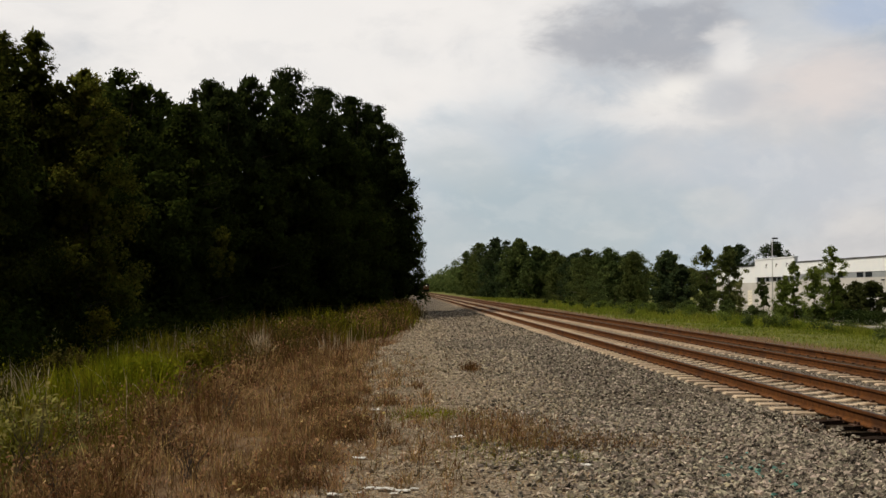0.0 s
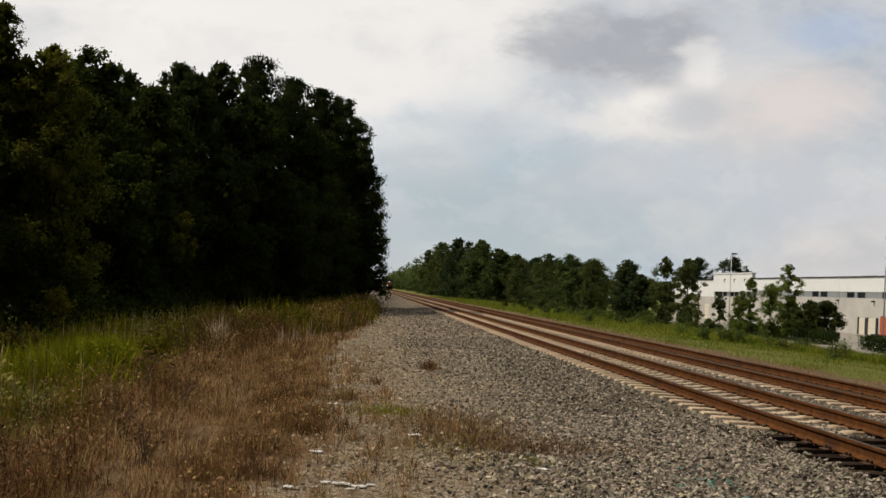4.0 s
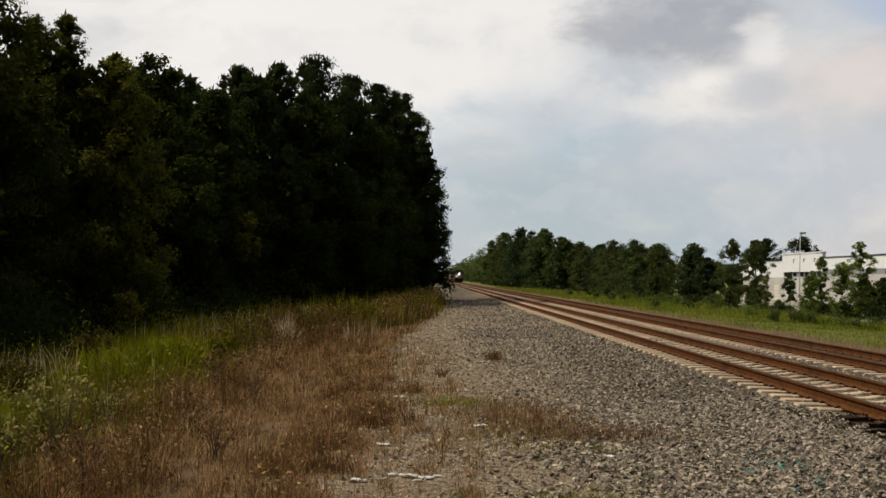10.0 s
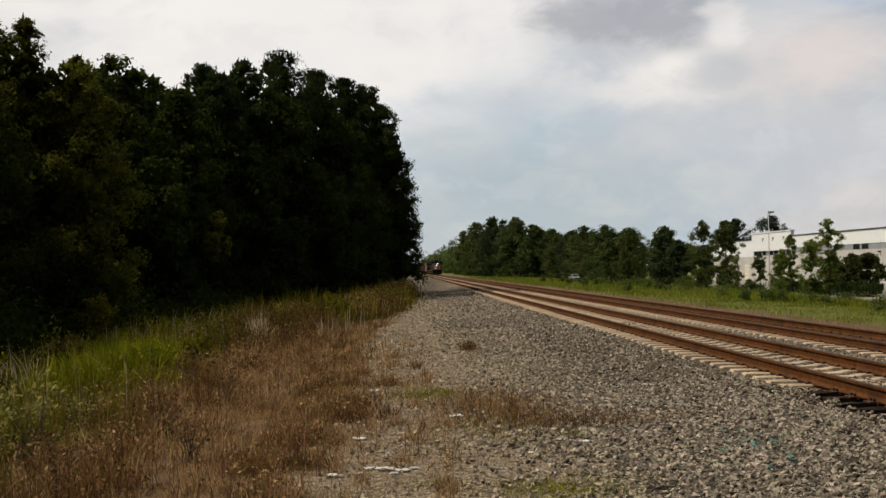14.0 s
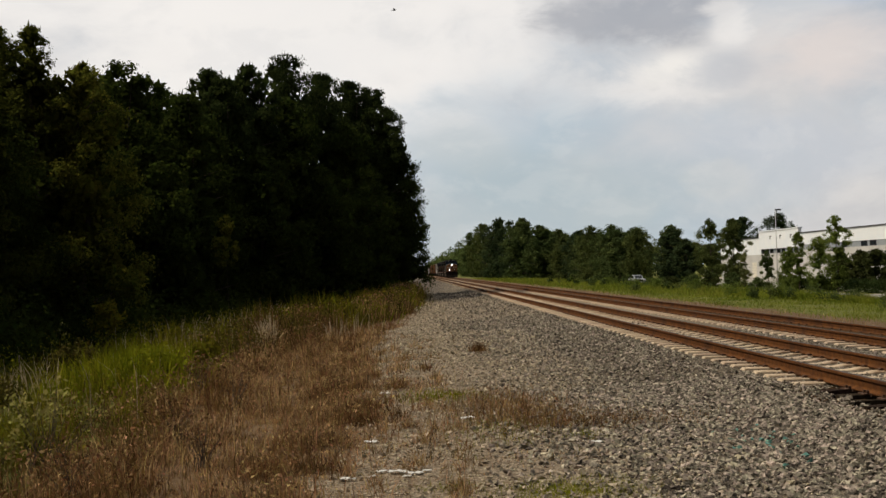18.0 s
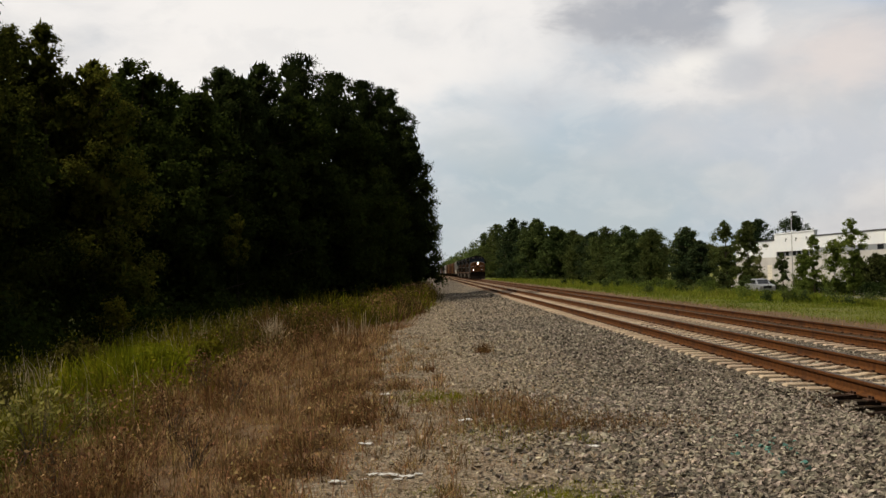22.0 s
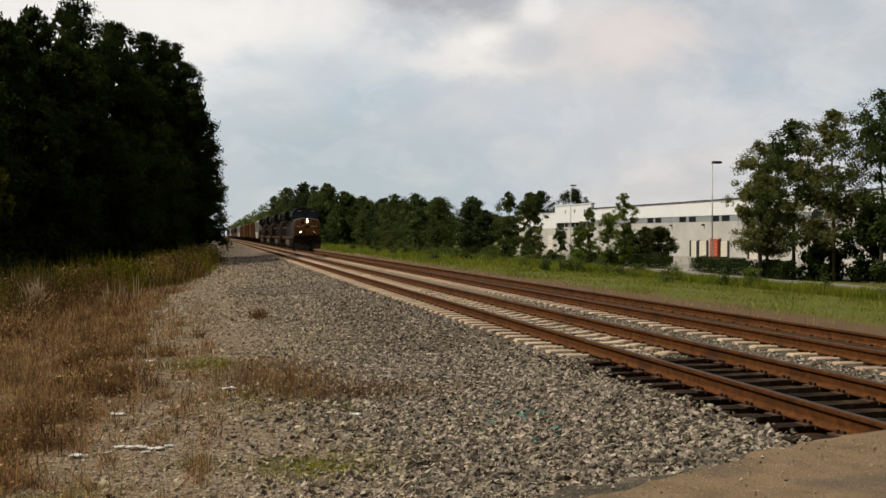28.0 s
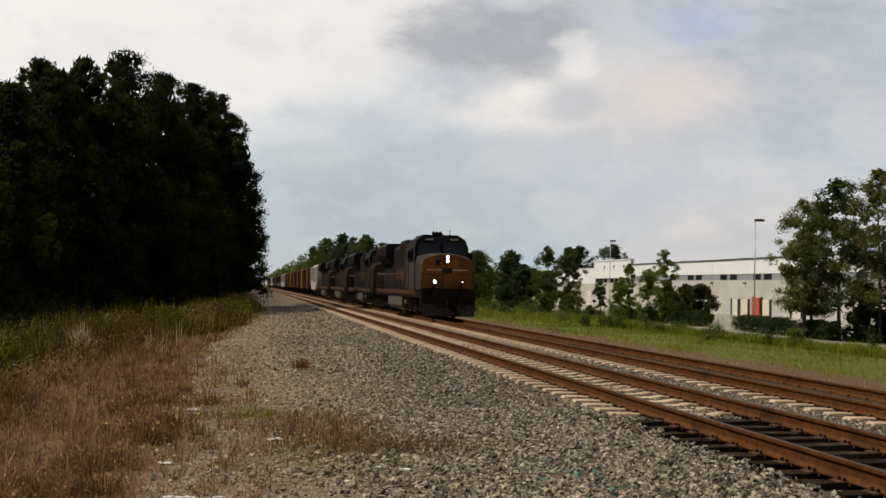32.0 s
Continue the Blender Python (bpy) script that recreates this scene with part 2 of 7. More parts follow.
STONE = mat("crushed_stone", (0.062, 0.055, 0.044), (0.43, 0.372, 0.298), 14, 0.95, 0.2, 120, island=0.72, spec=0.1)
STONE1 = mat("crushed_stone_piece", (0.07, 0.062, 0.05), (0.43, 0.372, 0.298), 14, 0.95, 0.2, 120, piece=0.6, spec=0.1)
GRAVEL = mat("pale_gravel", (0.26, 0.212, 0.150), (0.47, 0.40, 0.295), 12, 0.95, 0.2, 120, island=0.5, spec=0.1)
DRY = mat("dry_grass", (0.120, 0.068, 0.030), (0.45, 0.285, 0.138), 2.2, 0.9, island=0.8, spec=0.1, through_light=0.4)
STRAW = mat("bleached_straw", (0.50, 0.40, 0.27), (0.66, 0.55, 0.40), 2, 0.85, island=0.3, spec=0.1, through_light=0.25)
TAN = mat("tan_dead_grass", (0.22, 0.135, 0.060), (0.58, 0.40, 0.205), 2.6, 0.9, island=0.7, spec=0.1, through_light=0.4)
TEAL = mat("teal_painted_stone", (0.05, 0.17, 0.14), (0.13, 0.27, 0.22), 10, 0.8, island=0.5)
GREEN = mat("green_grass", (0.056, 0.064, 0.007), (0.26, 0.215, 0.020), 0.55, 0.8, island=0.45, spec=0.03, through_light=0.35)
LUSH = mat("lush_weeds", (0.110, 0.135, 0.007), (0.29, 0.29, 0.018), 1.2, 0.8, island=0.4, spec=0.03, through_light=0.35)
VERGE = mat("verge_grass", (0.105, 0.155, 0.017), (0.28, 0.305, 0.042), 0.25, 0.85, island=0.3, spec=0.03, through_light=0.3, c3=(0.23, 0.215, 0.05), c3scale=0.2)
BARK = mat("bark", (0.05, 0.038, 0.028), (0.11, 0.085, 0.065), 10, 0.95, 0.7, 30)
LEAF = mat("broad_leaves", (0.019, 0.031, 0.006), (0.055, 0.073, 0.014), 0.35, 0.9, island=0.35, spec=0.03, through_light=0.55)
# sun caught by the foliage is put into this bright yellow-green
LEAFY = mat("yellowing_leaves", (0.075, 0.085, 0.012), (0.155, 0.155, 0.024), 0.5, 0.85, island=0.5, spec=0.03, through_light=0.5)
# lighter, yellower copy of broad_leaves: sunlight on near crowns as colour
LITLEAF = mat("oak_leaves", (0.032, 0.043, 0.008), (0.092, 0.098, 0.016), 0.3, 0.9, island=0.35, spec=0.03, through_light=0.6)
SPRAY = mat("pale_young_leaves", (0.20, 0.19, 0.045), (0.40, 0.36, 0.13), 0.5, 0.75, island=0.4, spec=0.03, through_light=0.4)
BRUSH = mat("olive_brush", (0.034, 0.036, 0.007), (0.125, 0.100, 0.022), 1.1, 0.85, island=0.55, spec=0.03, through_light=0.3)
WEED = mat("dead_weed_stems", (0.080, 0.042, 0.015), (0.27, 0.155, 0.062), 1.5, 0.9, island=0.6, spec=0.1, through_light=0.25)
NEEDLE = mat("pine_needles", (0.018, 0.029, 0.009), (0.050, 0.068, 0.019), 0.35, 0.9, island=0.35, spec=0.03, through_light=0.45)
FARLEAF = mat("far_leaves", (0.052, 0.080, 0.027), (0.118, 0.150, 0.046), 0.12, 0.85, island=0.28, spec=0.03, through_light=0.35)
FARPINE = mat("far_pine_needles", (0.026, 0.045, 0.020), (0.066, 0.090, 0.036), 0.12, 0.9, island=0.45, spec=0.03, through_light=0.3)
FAROLIVE = mat("far_olive_leaves", (0.062, 0.084, 0.026), (0.135, 0.158, 0.046), 0.12, 0.85, island=0.28, spec=0.03, through_light=0.4)
SAPLEAF = mat("light_leaves", (0.085, 0.125, 0.026), (0.19, 0.235, 0.052), 0.4, 0.8, island=0.28, spec=0.03, through_light=0.45)
GREYLEAF = mat("grey_green_leaves", (0.105, 0.120, 0.040), (0.22, 0.225, 0.085), 0.5, 0.8, island=0.3, spec=0.03, through_light=0.45)
DARKLEAF = mat("hedge_leaves", (0.018, 0.034, 0.010), (0.045, 0.066, 0.018), 0.6, 0.8, island=0.4, spec=0.03)
ROUNDLEAF = mat("dull_dark_leaves", (0.030, 0.040, 0.012), (0.074, 0.086, 0.026), 0.6, 0.85, island=0.3, spec=0.03, through_light=0.3)
ASPHALT = mat("old_asphalt", (0.072, 0.064, 0.052), (0.125, 0.112, 0.092), 9, 0.95, 0.8, 90, c3=(0.16, 0.14, 0.112), c3scale=2, grain=0.7, gscale=70, spec=0.0)
TANROAD = mat("tan_road", (0.18, 0.128, 0.078), (0.25, 0.180, 0.110), 3, 0.95, 0.5, 160, c3=(0.118, 0.100, 0.080), c3scale=0.9, grain=0.75, gscale=130, spec=0.15)
LANE = mat("worn_pale_lane", (0.19, 0.18, 0.155), (0.27, 0.255, 0.22), 0.8, 0.9, 0.2, 20)
PAVE = mat("lot_concrete", (0.25, 0.235, 0.20), (0.36, 0.34, 0.295), 0.6, 0.9, 0.2, 20)
WHITEWALL = mat("white_panel", (0.86, 0.915, 0.975), (0.92, 0.96, 0.99), 0.5, 0.7, 0.05, 4)
GREYWALL = mat("pale_grey_wall", (0.50, 0.495, 0.48), (0.62, 0.615, 0.60), 0.3, 0.8, 0.05, 4)
BANDWALL = mat("blue_grey_band", (0.26, 0.29, 0.32), (0.34, 0.37, 0.40), 0.5, 0.6)
DARKGLASS = mat("dark_window_glass", (0.012, 0.016, 0.024), (0.020, 0.026, 0.036), 2, 0.12, spec=0.6)
ROOFTRIM = mat("dark_roof_trim", (0.05, 0.05, 0.055), (0.08, 0.08, 0.085), 2, 0.6)
GALV = mat("galvanised_steel", (0.40, 0.41, 0.42), (0.52, 0.53, 0.54), 8, 0.5, metal=0.6)
NAVY = mat("navy_paint", (0.007, 0.0085, 0.014), (0.014, 0.017, 0.026), 2.0, 0.7, 0.05, 40, c3=(0.024, 0.018, 0.013), c3scale=1.2, spec=0.15)
GRIME = mat("sooty_paint", (0.015, 0.011, 0.009), (0.034, 0.024, 0.017), 1.3, 0.85, 0.05, 30, c3=(0.052, 0.032, 0.019), c3scale=0.8, spec=0.1)
ORANGE = mat("orange_yellow_paint", (0.165, 0.056, 0.006), (0.235, 0.082, 0.008), 1.6, 0.6, 0.05, 30, c3=(0.12, 0.046, 0.011), c3scale=1.0)
CABGREY = mat("weathered_grey_paint", (0.023, 0.020, 0.020), (0.040, 0.034, 0.033), 1.5, 0.75, 0.05, 30, c3=(0.052, 0.040, 0.030))
# darker orange for trailing noses, sill stripes and lettering bars
DULLORANGE = mat("grimy_orange_paint", (0.052, 0.021, 0.006), (0.095, 0.038, 0.010), 1.6, 0.7, c3=(0.036, 0.020, 0.011))
UNDER = mat("grimy_underframe", (0.010, 0.008, 0.007), (0.024, 0.018, 0.014), 3, 0.95, 0.3, 30, spec=0.1)
TANKGREY = mat("dusty_grey_tank", (0.070, 0.060, 0.050), (0.125, 0.108, 0.090), 2, 0.8, 0.1, 20)
BOXBROWN = mat("boxcar_brown", (0.075, 0.029, 0.011), (0.135, 0.052, 0.019), 0.9, 0.75, 0.1, 10, c3=(0.085, 0.038, 0.022), c3scale=0.7, piece=0.15)
BOXYELLOW = mat("boxcar_ochre", (0.16, 0.075, 0.017), (0.23, 0.11, 0.026), 0.9, 0.75, 0.1, 10, c3=(0.16, 0.08, 0.03), c3scale=0.7)
PALECAR = mat("pale_hopper_paint", (0.40, 0.39, 0.365), (0.50, 0.49, 0.465), 0.8, 0.7, 0.1, 10, c3=(0.26, 0.21, 0.165), c3scale=0.6)
BLACKCAR = mat("black_car_paint", (0.02, 0.02, 0.021), (0.04, 0.038, 0.036), 0.8, 0.7)
WHITEBAR = mat("white_lettering", (0.55, 0.55, 0.53), (0.66, 0.66, 0.64), 3, 0.6)
SILVER = mat("silver_car_paint", (0.34, 0.36, 0.385), (0.42, 0.44, 0.465), 3, 0.35, metal=0.3)
RUBBER = mat("tyre_rubber", (0.012, 0.012, 0.012), (0.022, 0.022, 0.022), 20, 0.9)
REDBOX = mat("red_orange_paint", (0.50, 0.085, 0.035), (0.60, 0.12, 0.05), 1.5, 0.6, c3=(0.40, 0.08, 0.04))
TRAILERWHITE = mat("trailer_white", (0.76, 0.72, 0.62), (0.84, 0.80, 0.70), 1, 0.6)
LITTER = mat("white_litter", (0.66, 0.65, 0.62), (0.78, 0.77, 0.74), 8, 0.7)
HEADLIGHT = lamp_mat("headlight_glow", (1.0, 0.95, 0.85), 70.0)
DITCHLIGHT = lamp_mat("ditch_light_glow", (1.0, 0.93, 0.80), 35.0)
DIMLIGHT = lamp_mat("dim_ditch_light_glow", (1.0, 0.93, 0.80),  1.2)

# ---- building helpers ----
rng = np.random.default_rng(7)


def mesh_of(name, verts, faces, materials, index=None, smooth=False):
    """A mesh from arrays: faces all of one length (an n by k array), or a list of tuples."""
    me = bpy.data.meshes.new(name)
    if isinstance(faces, np.ndarray):
        n, k = faces.shape
        me.vertices.add(len(verts))
        me.vertices.foreach_set("co", np.ascontiguousarray(verts, dtype=np.float32).ravel())
        me.loops.add(n * k)
        me.loops.foreach_set("vertex_index", np.ascontiguousarray(faces, dtype=np.int32).ravel())
        me.polygons.add(n)
        me.polygons.foreach_set("loop_start", np.arange(0, n * k, k, dtype=np.int32))
        me.update(calc_edges=True)
    else:
        me.from_pydata([tuple(v) for v in verts], [], faces)
        me.update()
    for m in materials if isinstance(materials, (list, tuple)) else [materials]:
        me.materials.append(m)
    if index is not None:
        me.polygons.foreach_set("material_index", np.ascontiguousarray(index, dtype=np.int32))
    me.polygons.foreach_set("use_smooth", np.full(len(me.polygons), smooth, dtype=bool))
    me.validate()
    return me


def part(name, bm, material, parent=None, label="", smooth=False, m=None):
    """Links a bmesh as one mesh object, under its thing where one is given."""
    me = bpy.data.meshes.new(name)
    bm.normal_update()
    bm.to_mesh(me)
    bm.free()
    for x in material if isinstance(material, (list, tuple)) else [material]:
        me.materials.append(x)
    if smooth:
        for p in me.polygons:
            p.use_smooth = True
    ob = new(name, me)
    ob.parent = parent
    if m is not None:
        ob.matrix_basis = m
    return tagged(ob, label)


def piece(name, me, parent=None, m=None, label=""):
    """An object on a mesh that is already there."""
    ob = new(name, me)
    ob.parent = parent
    if m is not None:
        ob.matrix_basis = m
    return tagged(ob, label)


def thing(name, label, category, m=None, group="", kind=""):
    ob = new(name)
    ob.empty_display_size = 0.2
    if m is not None:
        ob.matrix_basis = m
    return tagged(ob, label, category, group, kind)


def box(bm, x0, x1, y0, y1, z0, z1, bevel=0.0, mi=0):
    """A box between the corners, with its edges rounded off by bevel."""
    made = bmesh.ops.create_cube(bm, size=1.0, matrix=Matrix.LocRotScale(((x0 + x1) / 2, (y0 + y1) / 2, (z0 + z1) / 2), None, (x1 - x0, y1 - y0, z1 - z0)))
    fs = {f for v in made["verts"] for f in v.link_faces}
    for f in fs:
        f.material_index = mi
    if bevel:
        es = list({e for f in fs for e in f.edges})
        bmesh.ops.bevel(bm, geom=es, offset=bevel, segments=2, affect="EDGES")


def rod(bm, a, b, r, n=8, r2=None, mi=0):
    """A round bar from a to b."""
    a, b = Vector(a), Vector(b)
    q = (b - a).to_track_quat("Z", "Y")
    made = bmesh.ops.create_cone(bm, cap_ends=True, segments=n, radius1=r, radius2=r if r2 is None else r2, depth=(b - a).length,
                                 matrix=Matrix.LocRotScale((a + b) / 2, q, None))
    for f in {f for v in made["verts"] for f in v.link_faces}:
        f.material_index = mi


def prism(bm, outline, axis, lo, hi, mi=0):
    """An outline of 2D points drawn out along axis ('x', 'y' or 'z') from lo to hi."""
    def put(p, c):
        return {"x": (c, p[0], p[1]), "y": (p[0], c, p[1]), "z": (p[0], p[1], c)}[axis]
    a = [bm.verts.new(put(p, lo)) for p in outline]
    b = [bm.verts.new(put(p, hi)) for p in outline]
    fs = [bm.faces.new(a), bm.faces.new(b[::-1])]
    for i in range(len(a)):
        j = (i + 1) % len(a)
        fs.append(bm.faces.new((a[j], a[i], b[i], b[j])))
    for f in fs:
        f.material_index = mi
    bmesh.ops.recalc_face_normals(bm, faces=fs)


def smooth_step(v, lo, hi):
    t = np.clip((np.asarray(v, float) - lo) / (hi - lo), 0, 1)
    return t * t * (3 - 2 * t)


def wave(x, y, s, seed=0.0):
    """Cheap smooth unevenness between -1 and 1."""
    return (np.sin(x * s + 1.3 * seed + 1.7 * np.sin(y * s * 0.7 + seed)) + np.sin(y * s * 1.1 + 2.1 * seed + 1.3 * np.sin(x * s * 0.8 - seed))
            + np.sin((x + y) * s * 0.63 + seed * 3.7) + np.sin((x - 0.6 * y) * s * 1.7 + seed * 0.9)) / 4


# ---- the plan: rails run along y, rail head of the near line at z = 0 ----
NEAR_A, NEAR_B = 5.816, 7.321
FAR_A, FAR_B, FAR_Z = 9.776, 11.281, -0.088
NEAR_MID, FAR_MID = (NEAR_A + NEAR_B) / 2, (FAR_A + FAR_B) / 2
LANE_X, LANE_Z = 42.6, -2.12                        # access road beside the warehouse


def road_edge(x):
    """The y up to which the crossing road is paved."""
    x = np.asarray(x, float)
    return 5.87 + 0.345 * x + 0.05 * np.sin(x * 3.1) + 0.03 * np.sin(x * 7.7 + 1)


def ground_z(x, y):
    x, y = np.asarray(x, float), np.asarray(y, float)
    z = np.interp(x, [-400, -60, -14, -6, -2.2, 1.6, 3.4, 4.7, 5.2, 8.0, 8.6, 9.2, 12.0, 12.5, 13.7, 17, 26, 37, 60, 400],
                  [-1.2, -1.2, -0.95, -0.62, -0.42, -0.38, -0.35, -0.248, -0.245, -0.245, -0.28, -0.332, -0.332, -0.42, -0.72, -0.95, -1.42, -2.12, -2.2, -2.25])
    z = z - 0.065 * (1 - smooth_step(y, 13.6, 15.2)) * smooth_step(x, 4.9, 5.5) * (x < 8.2)
    off = np.where((x > 5.0) & (x < 12.6), 0.0, 1.0)
    z = z + off * (0.05 * wave(x, y, 0.5, 1) + 0.015 * wave(x, y, 3.1, 2)) * np.where(x > 33, 0.2, 1.0)
    under = 1 - smooth_step(y - road_edge(x), -0.25, 0.45)
    road = np.interp(x, [-60, -10, 0, 4.5, 13, 18, 38, 60], [-1.1, -0.35, -0.13, -0.03, -0.10, -0.4, -2.12, -2.2]) - 0.07
    return z + (road - z) * under


def zones(x, y):
    """Shares of loose stone, dry grass and green at places on the ground."""
    w1, w2 = wave(x, y, 0.9, 3), wave(x, y, 2.3, 5)
    left = np.interp(y, [0, 7, 11, 16, 24, 33, 45, 80], [-2.7, -2.3, -1.55, -1.45, -1.75, -1.8, -0.7, 0.3]) + 0.42 * w1 + 0.28 * w2 + 0.2 * wave(x, y, 5.3, 9)
    thin = 0.38 * (1 - smooth_step(x + 0.5 * w1 + 0.3 * w2, 0.2, 1.9)) * (1 - smooth_step(y, 20, 34))
    stone = (1 - thin) * smooth_step(x - left, -0.35, 0.7) * (1 - smooth_step(x, 13.0, 14.2))
    grassy = np.interp(y, [0, 8, 14, 19, 25, 31, 36, 44, 52, 90], [-5.6, -4.3, -4.4, -4.9, -4.8, -4.9, -3.7, -1.8, -0.8, 0.2]) + 0.6 * w1 + 0.3 * w2
    green_left = smooth_step(grassy - x, -0.5, 0.7)
    green_right = smooth_step(x + 0.9 * w1, 18.0, 21.5)
    return stone, np.maximum(green_left, green_right)


def ground_material():
    m = bpy.data.materials.new("ground_soil_and_gravel")
    m.use_nodes = True
    nt = m.node_tree
    b = nt.nodes["Principled BSDF"]
    N, L = nt.nodes.new, nt.links.new
    tc, at = N("ShaderNodeTexCoord"), N("ShaderNodeAttribute")
    at.attribute_name = "zone"
    sep = N("ShaderNodeSeparateColor")
    L(at.outputs["Color"], sep.inputs[0])

    def noise_of(scale, detail=8, rough=0.6):
        n = N("ShaderNodeTexNoise")
        n.inputs["Scale"].default_value, n.inputs["Detail"].default_value, n.inputs["Roughness"].default_value = scale, detail, rough
        L(tc.outputs["Object"], n.inputs["Vector"])
        return n.outputs["Fac"]

    def ramp(v, *stops):
        r = N("ShaderNodeValToRGB")
        r.color_ramp.elements[0].position, r.color_ramp.elements[1].position = stops[0][0], stops[-1][0]
        r.color_ramp.elements[0].color, r.color_ramp.elements[1].color = (*stops[0][1], 1), (*stops[-1][1], 1)
        for p, c in stops[1:-1]:
            e = r.color_ramp.elements.new(p)
            e.color = (*c, 1)
        L(v, r.inputs[0])
        return r.outputs[0]

    def mix(f, a, c):
        n = N("ShaderNodeMix")
        n.data_type = "RGBA"
        L(f, n.inputs["Factor"])
        L(a, n.inputs[6])
        L(c, n.inputs[7])
        return n.outputs[2]

    def edge(v, broken):
        n = N("ShaderNodeMath")
        n.operation = "ADD"
        L(v, n.inputs[0])
        k = N("ShaderNodeMath")
        k.operation = "MULTIPLY_ADD"
        L(broken, k.inputs[0])
        k.inputs[1].default_value, k.inputs[2].default_value = 0.9, -0.45
        L(k.outputs[0], n.inputs[1])
        r = N("ShaderNodeMapRange")
        r.inputs["From Min"].default_value, r.inputs["From Max"].default_value = 0.36, 0.64
        L(n.outputs[0], r.inputs["Value"])
        return r.outputs["Result"]

    vo = N("ShaderNodeTexVoronoi")
    vo.inputs["Scale"].default_value = 26
    L(tc.outputs["Object"], vo.inputs["Vector"])
    cell = N("ShaderNodeSeparateColor")
    L(vo.outputs["Color"], cell.inputs[0])
    half = N("ShaderNodeMath")
    half.operation = "MULTIPLY"
    half.inputs[1].default_value = 0.45
    L(noise_of(2.5), half.inputs[0])
    stones = mix(half.outputs[0], ramp(cell.outputs[0], (0.0, (0.085, 0.066, 0.044)), (0.5, (0.26, 0.205, 0.145)), (1.0, (0.47, 0.39, 0.285))),
                 ramp(noise_of(30), (0.3, (0.16, 0.125, 0.086)), (0.7, (0.33, 0.27, 0.195))))
    # stone bed at half value: shade in the gaps between stones, as colour
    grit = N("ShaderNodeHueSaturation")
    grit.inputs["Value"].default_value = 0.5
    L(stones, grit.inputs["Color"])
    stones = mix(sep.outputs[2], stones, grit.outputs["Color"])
    soil = mix(noise_of(1.1), ramp(noise_of(14), (0.3, (0.072, 0.042, 0.022)), (0.7, (0.170, 0.102, 0.054))), ramp(noise_of(22), (0.3, (0.130, 0.084, 0.046)), (0.7, (0.29, 0.20, 0.115))))
    turf = ramp(noise_of(3.0), (0.3, (0.050, 0.062, 0.012)), (0.55, (0.110, 0.115, 0.024)), (0.75, (0.165, 0.140, 0.045)))
    place = N("ShaderNodeSeparateXYZ")
    L(tc.outputs["Object"], place.inputs[0])
    beyond = N("ShaderNodeMapRange")
    beyond.inputs["From Min"].default_value, beyond.inputs["From Max"].default_value = 13.0, 16.0
    L(place.outputs["X"], beyond.inputs["Value"])
    turf = mix(beyond.outputs["Result"], turf, mix(noise_of(0.35), ramp(noise_of(9.0), (0.3, (0.075, 0.105, 0.016)), (0.7, (0.17, 0.19, 0.036))), ramp(noise_of(5.0), (0.3, (0.10, 0.11, 0.022)), (0.7, (0.225, 0.205, 0.055)))))
    c = mix(edge(sep.outputs[0], noise_of(4.5)), soil, stones)
    c = mix(edge(sep.outputs[1], noise_of(1.6)), c, turf)
    L(c, b.inputs["Base Color"])
    b.inputs["Roughness"].default_value, b.inputs["Specular IOR Level"].default_value = 0.95, 0.2
    bp = N("ShaderNodeBump")
    bp.inputs["Strength"].default_value, bp.inputs["Distance"].default_value = 0.85, 0.045
    L(vo.outputs["Distance"], bp.inputs["Height"])
    L(bp.outputs["Normal"], b.inputs["Normal"])
    return m


def build_ground():
    xs = np.concatenate([[-3000, -1200, -500, -250, -140, -90, -60, -45, -36, -30, -26, -22, -19, -17], np.arange(-15, 14.6, 0.2),
                         [15, 15.6, 16.3, 17, 18, 19, 20, 22, 24, 26, 28, 30, 32, 34, 36, 38, 41, 45, 50, 60, 75, 95, 130, 200, 350, 700, 1500, 3000]])
    ys = np.concatenate([[-3000, -900, -300, -120, -60, -30, -18, -10, -5, -2, 0, 2, 3.5], np.arange(4.4, 34, 0.22), 34 * 1.03 ** np.arange(0, 70), [300, 350, 420, 520, 700, 1000, 1500, 3000]])
    ys = np.unique(np.round(ys, 3))
    X, Y = np.meshgrid(xs, ys)
    Z = ground_z(X, Y)
    v = np.stack([X.ravel(), Y.ravel(), Z.ravel()], 1)
    nx, ny = len(xs), len(ys)
    i = (np.arange(ny - 1)[:, None] * nx + np.arange(nx - 1)[None]).ravel()
    me = mesh_of("ground", v, np.stack([i, i + 1, i + nx + 1, i + nx], 1), ground_material(), smooth=True)
    stone, green = zones(X.ravel(), Y.ravel())
    # where the painted gap shade lies: the ballast, fading with distance
    gap_shade = smooth_step(X.ravel(), 1.2, 2.8) * (X.ravel() < 13) * (1 - smooth_step(Y.ravel(), 20, 42))
    a = me.color_attributes.new("zone", "FLOAT_COLOR", "POINT")
    a.data.foreach_set("color", np.stack([stone, green, gap_shade, 0 * stone + 1], 1).astype(np.float32).ravel())
    tagged(new("ground", me), "gravel shoulder, dry soil and green verge beside railway", "ground", kind="structure")


build_ground()


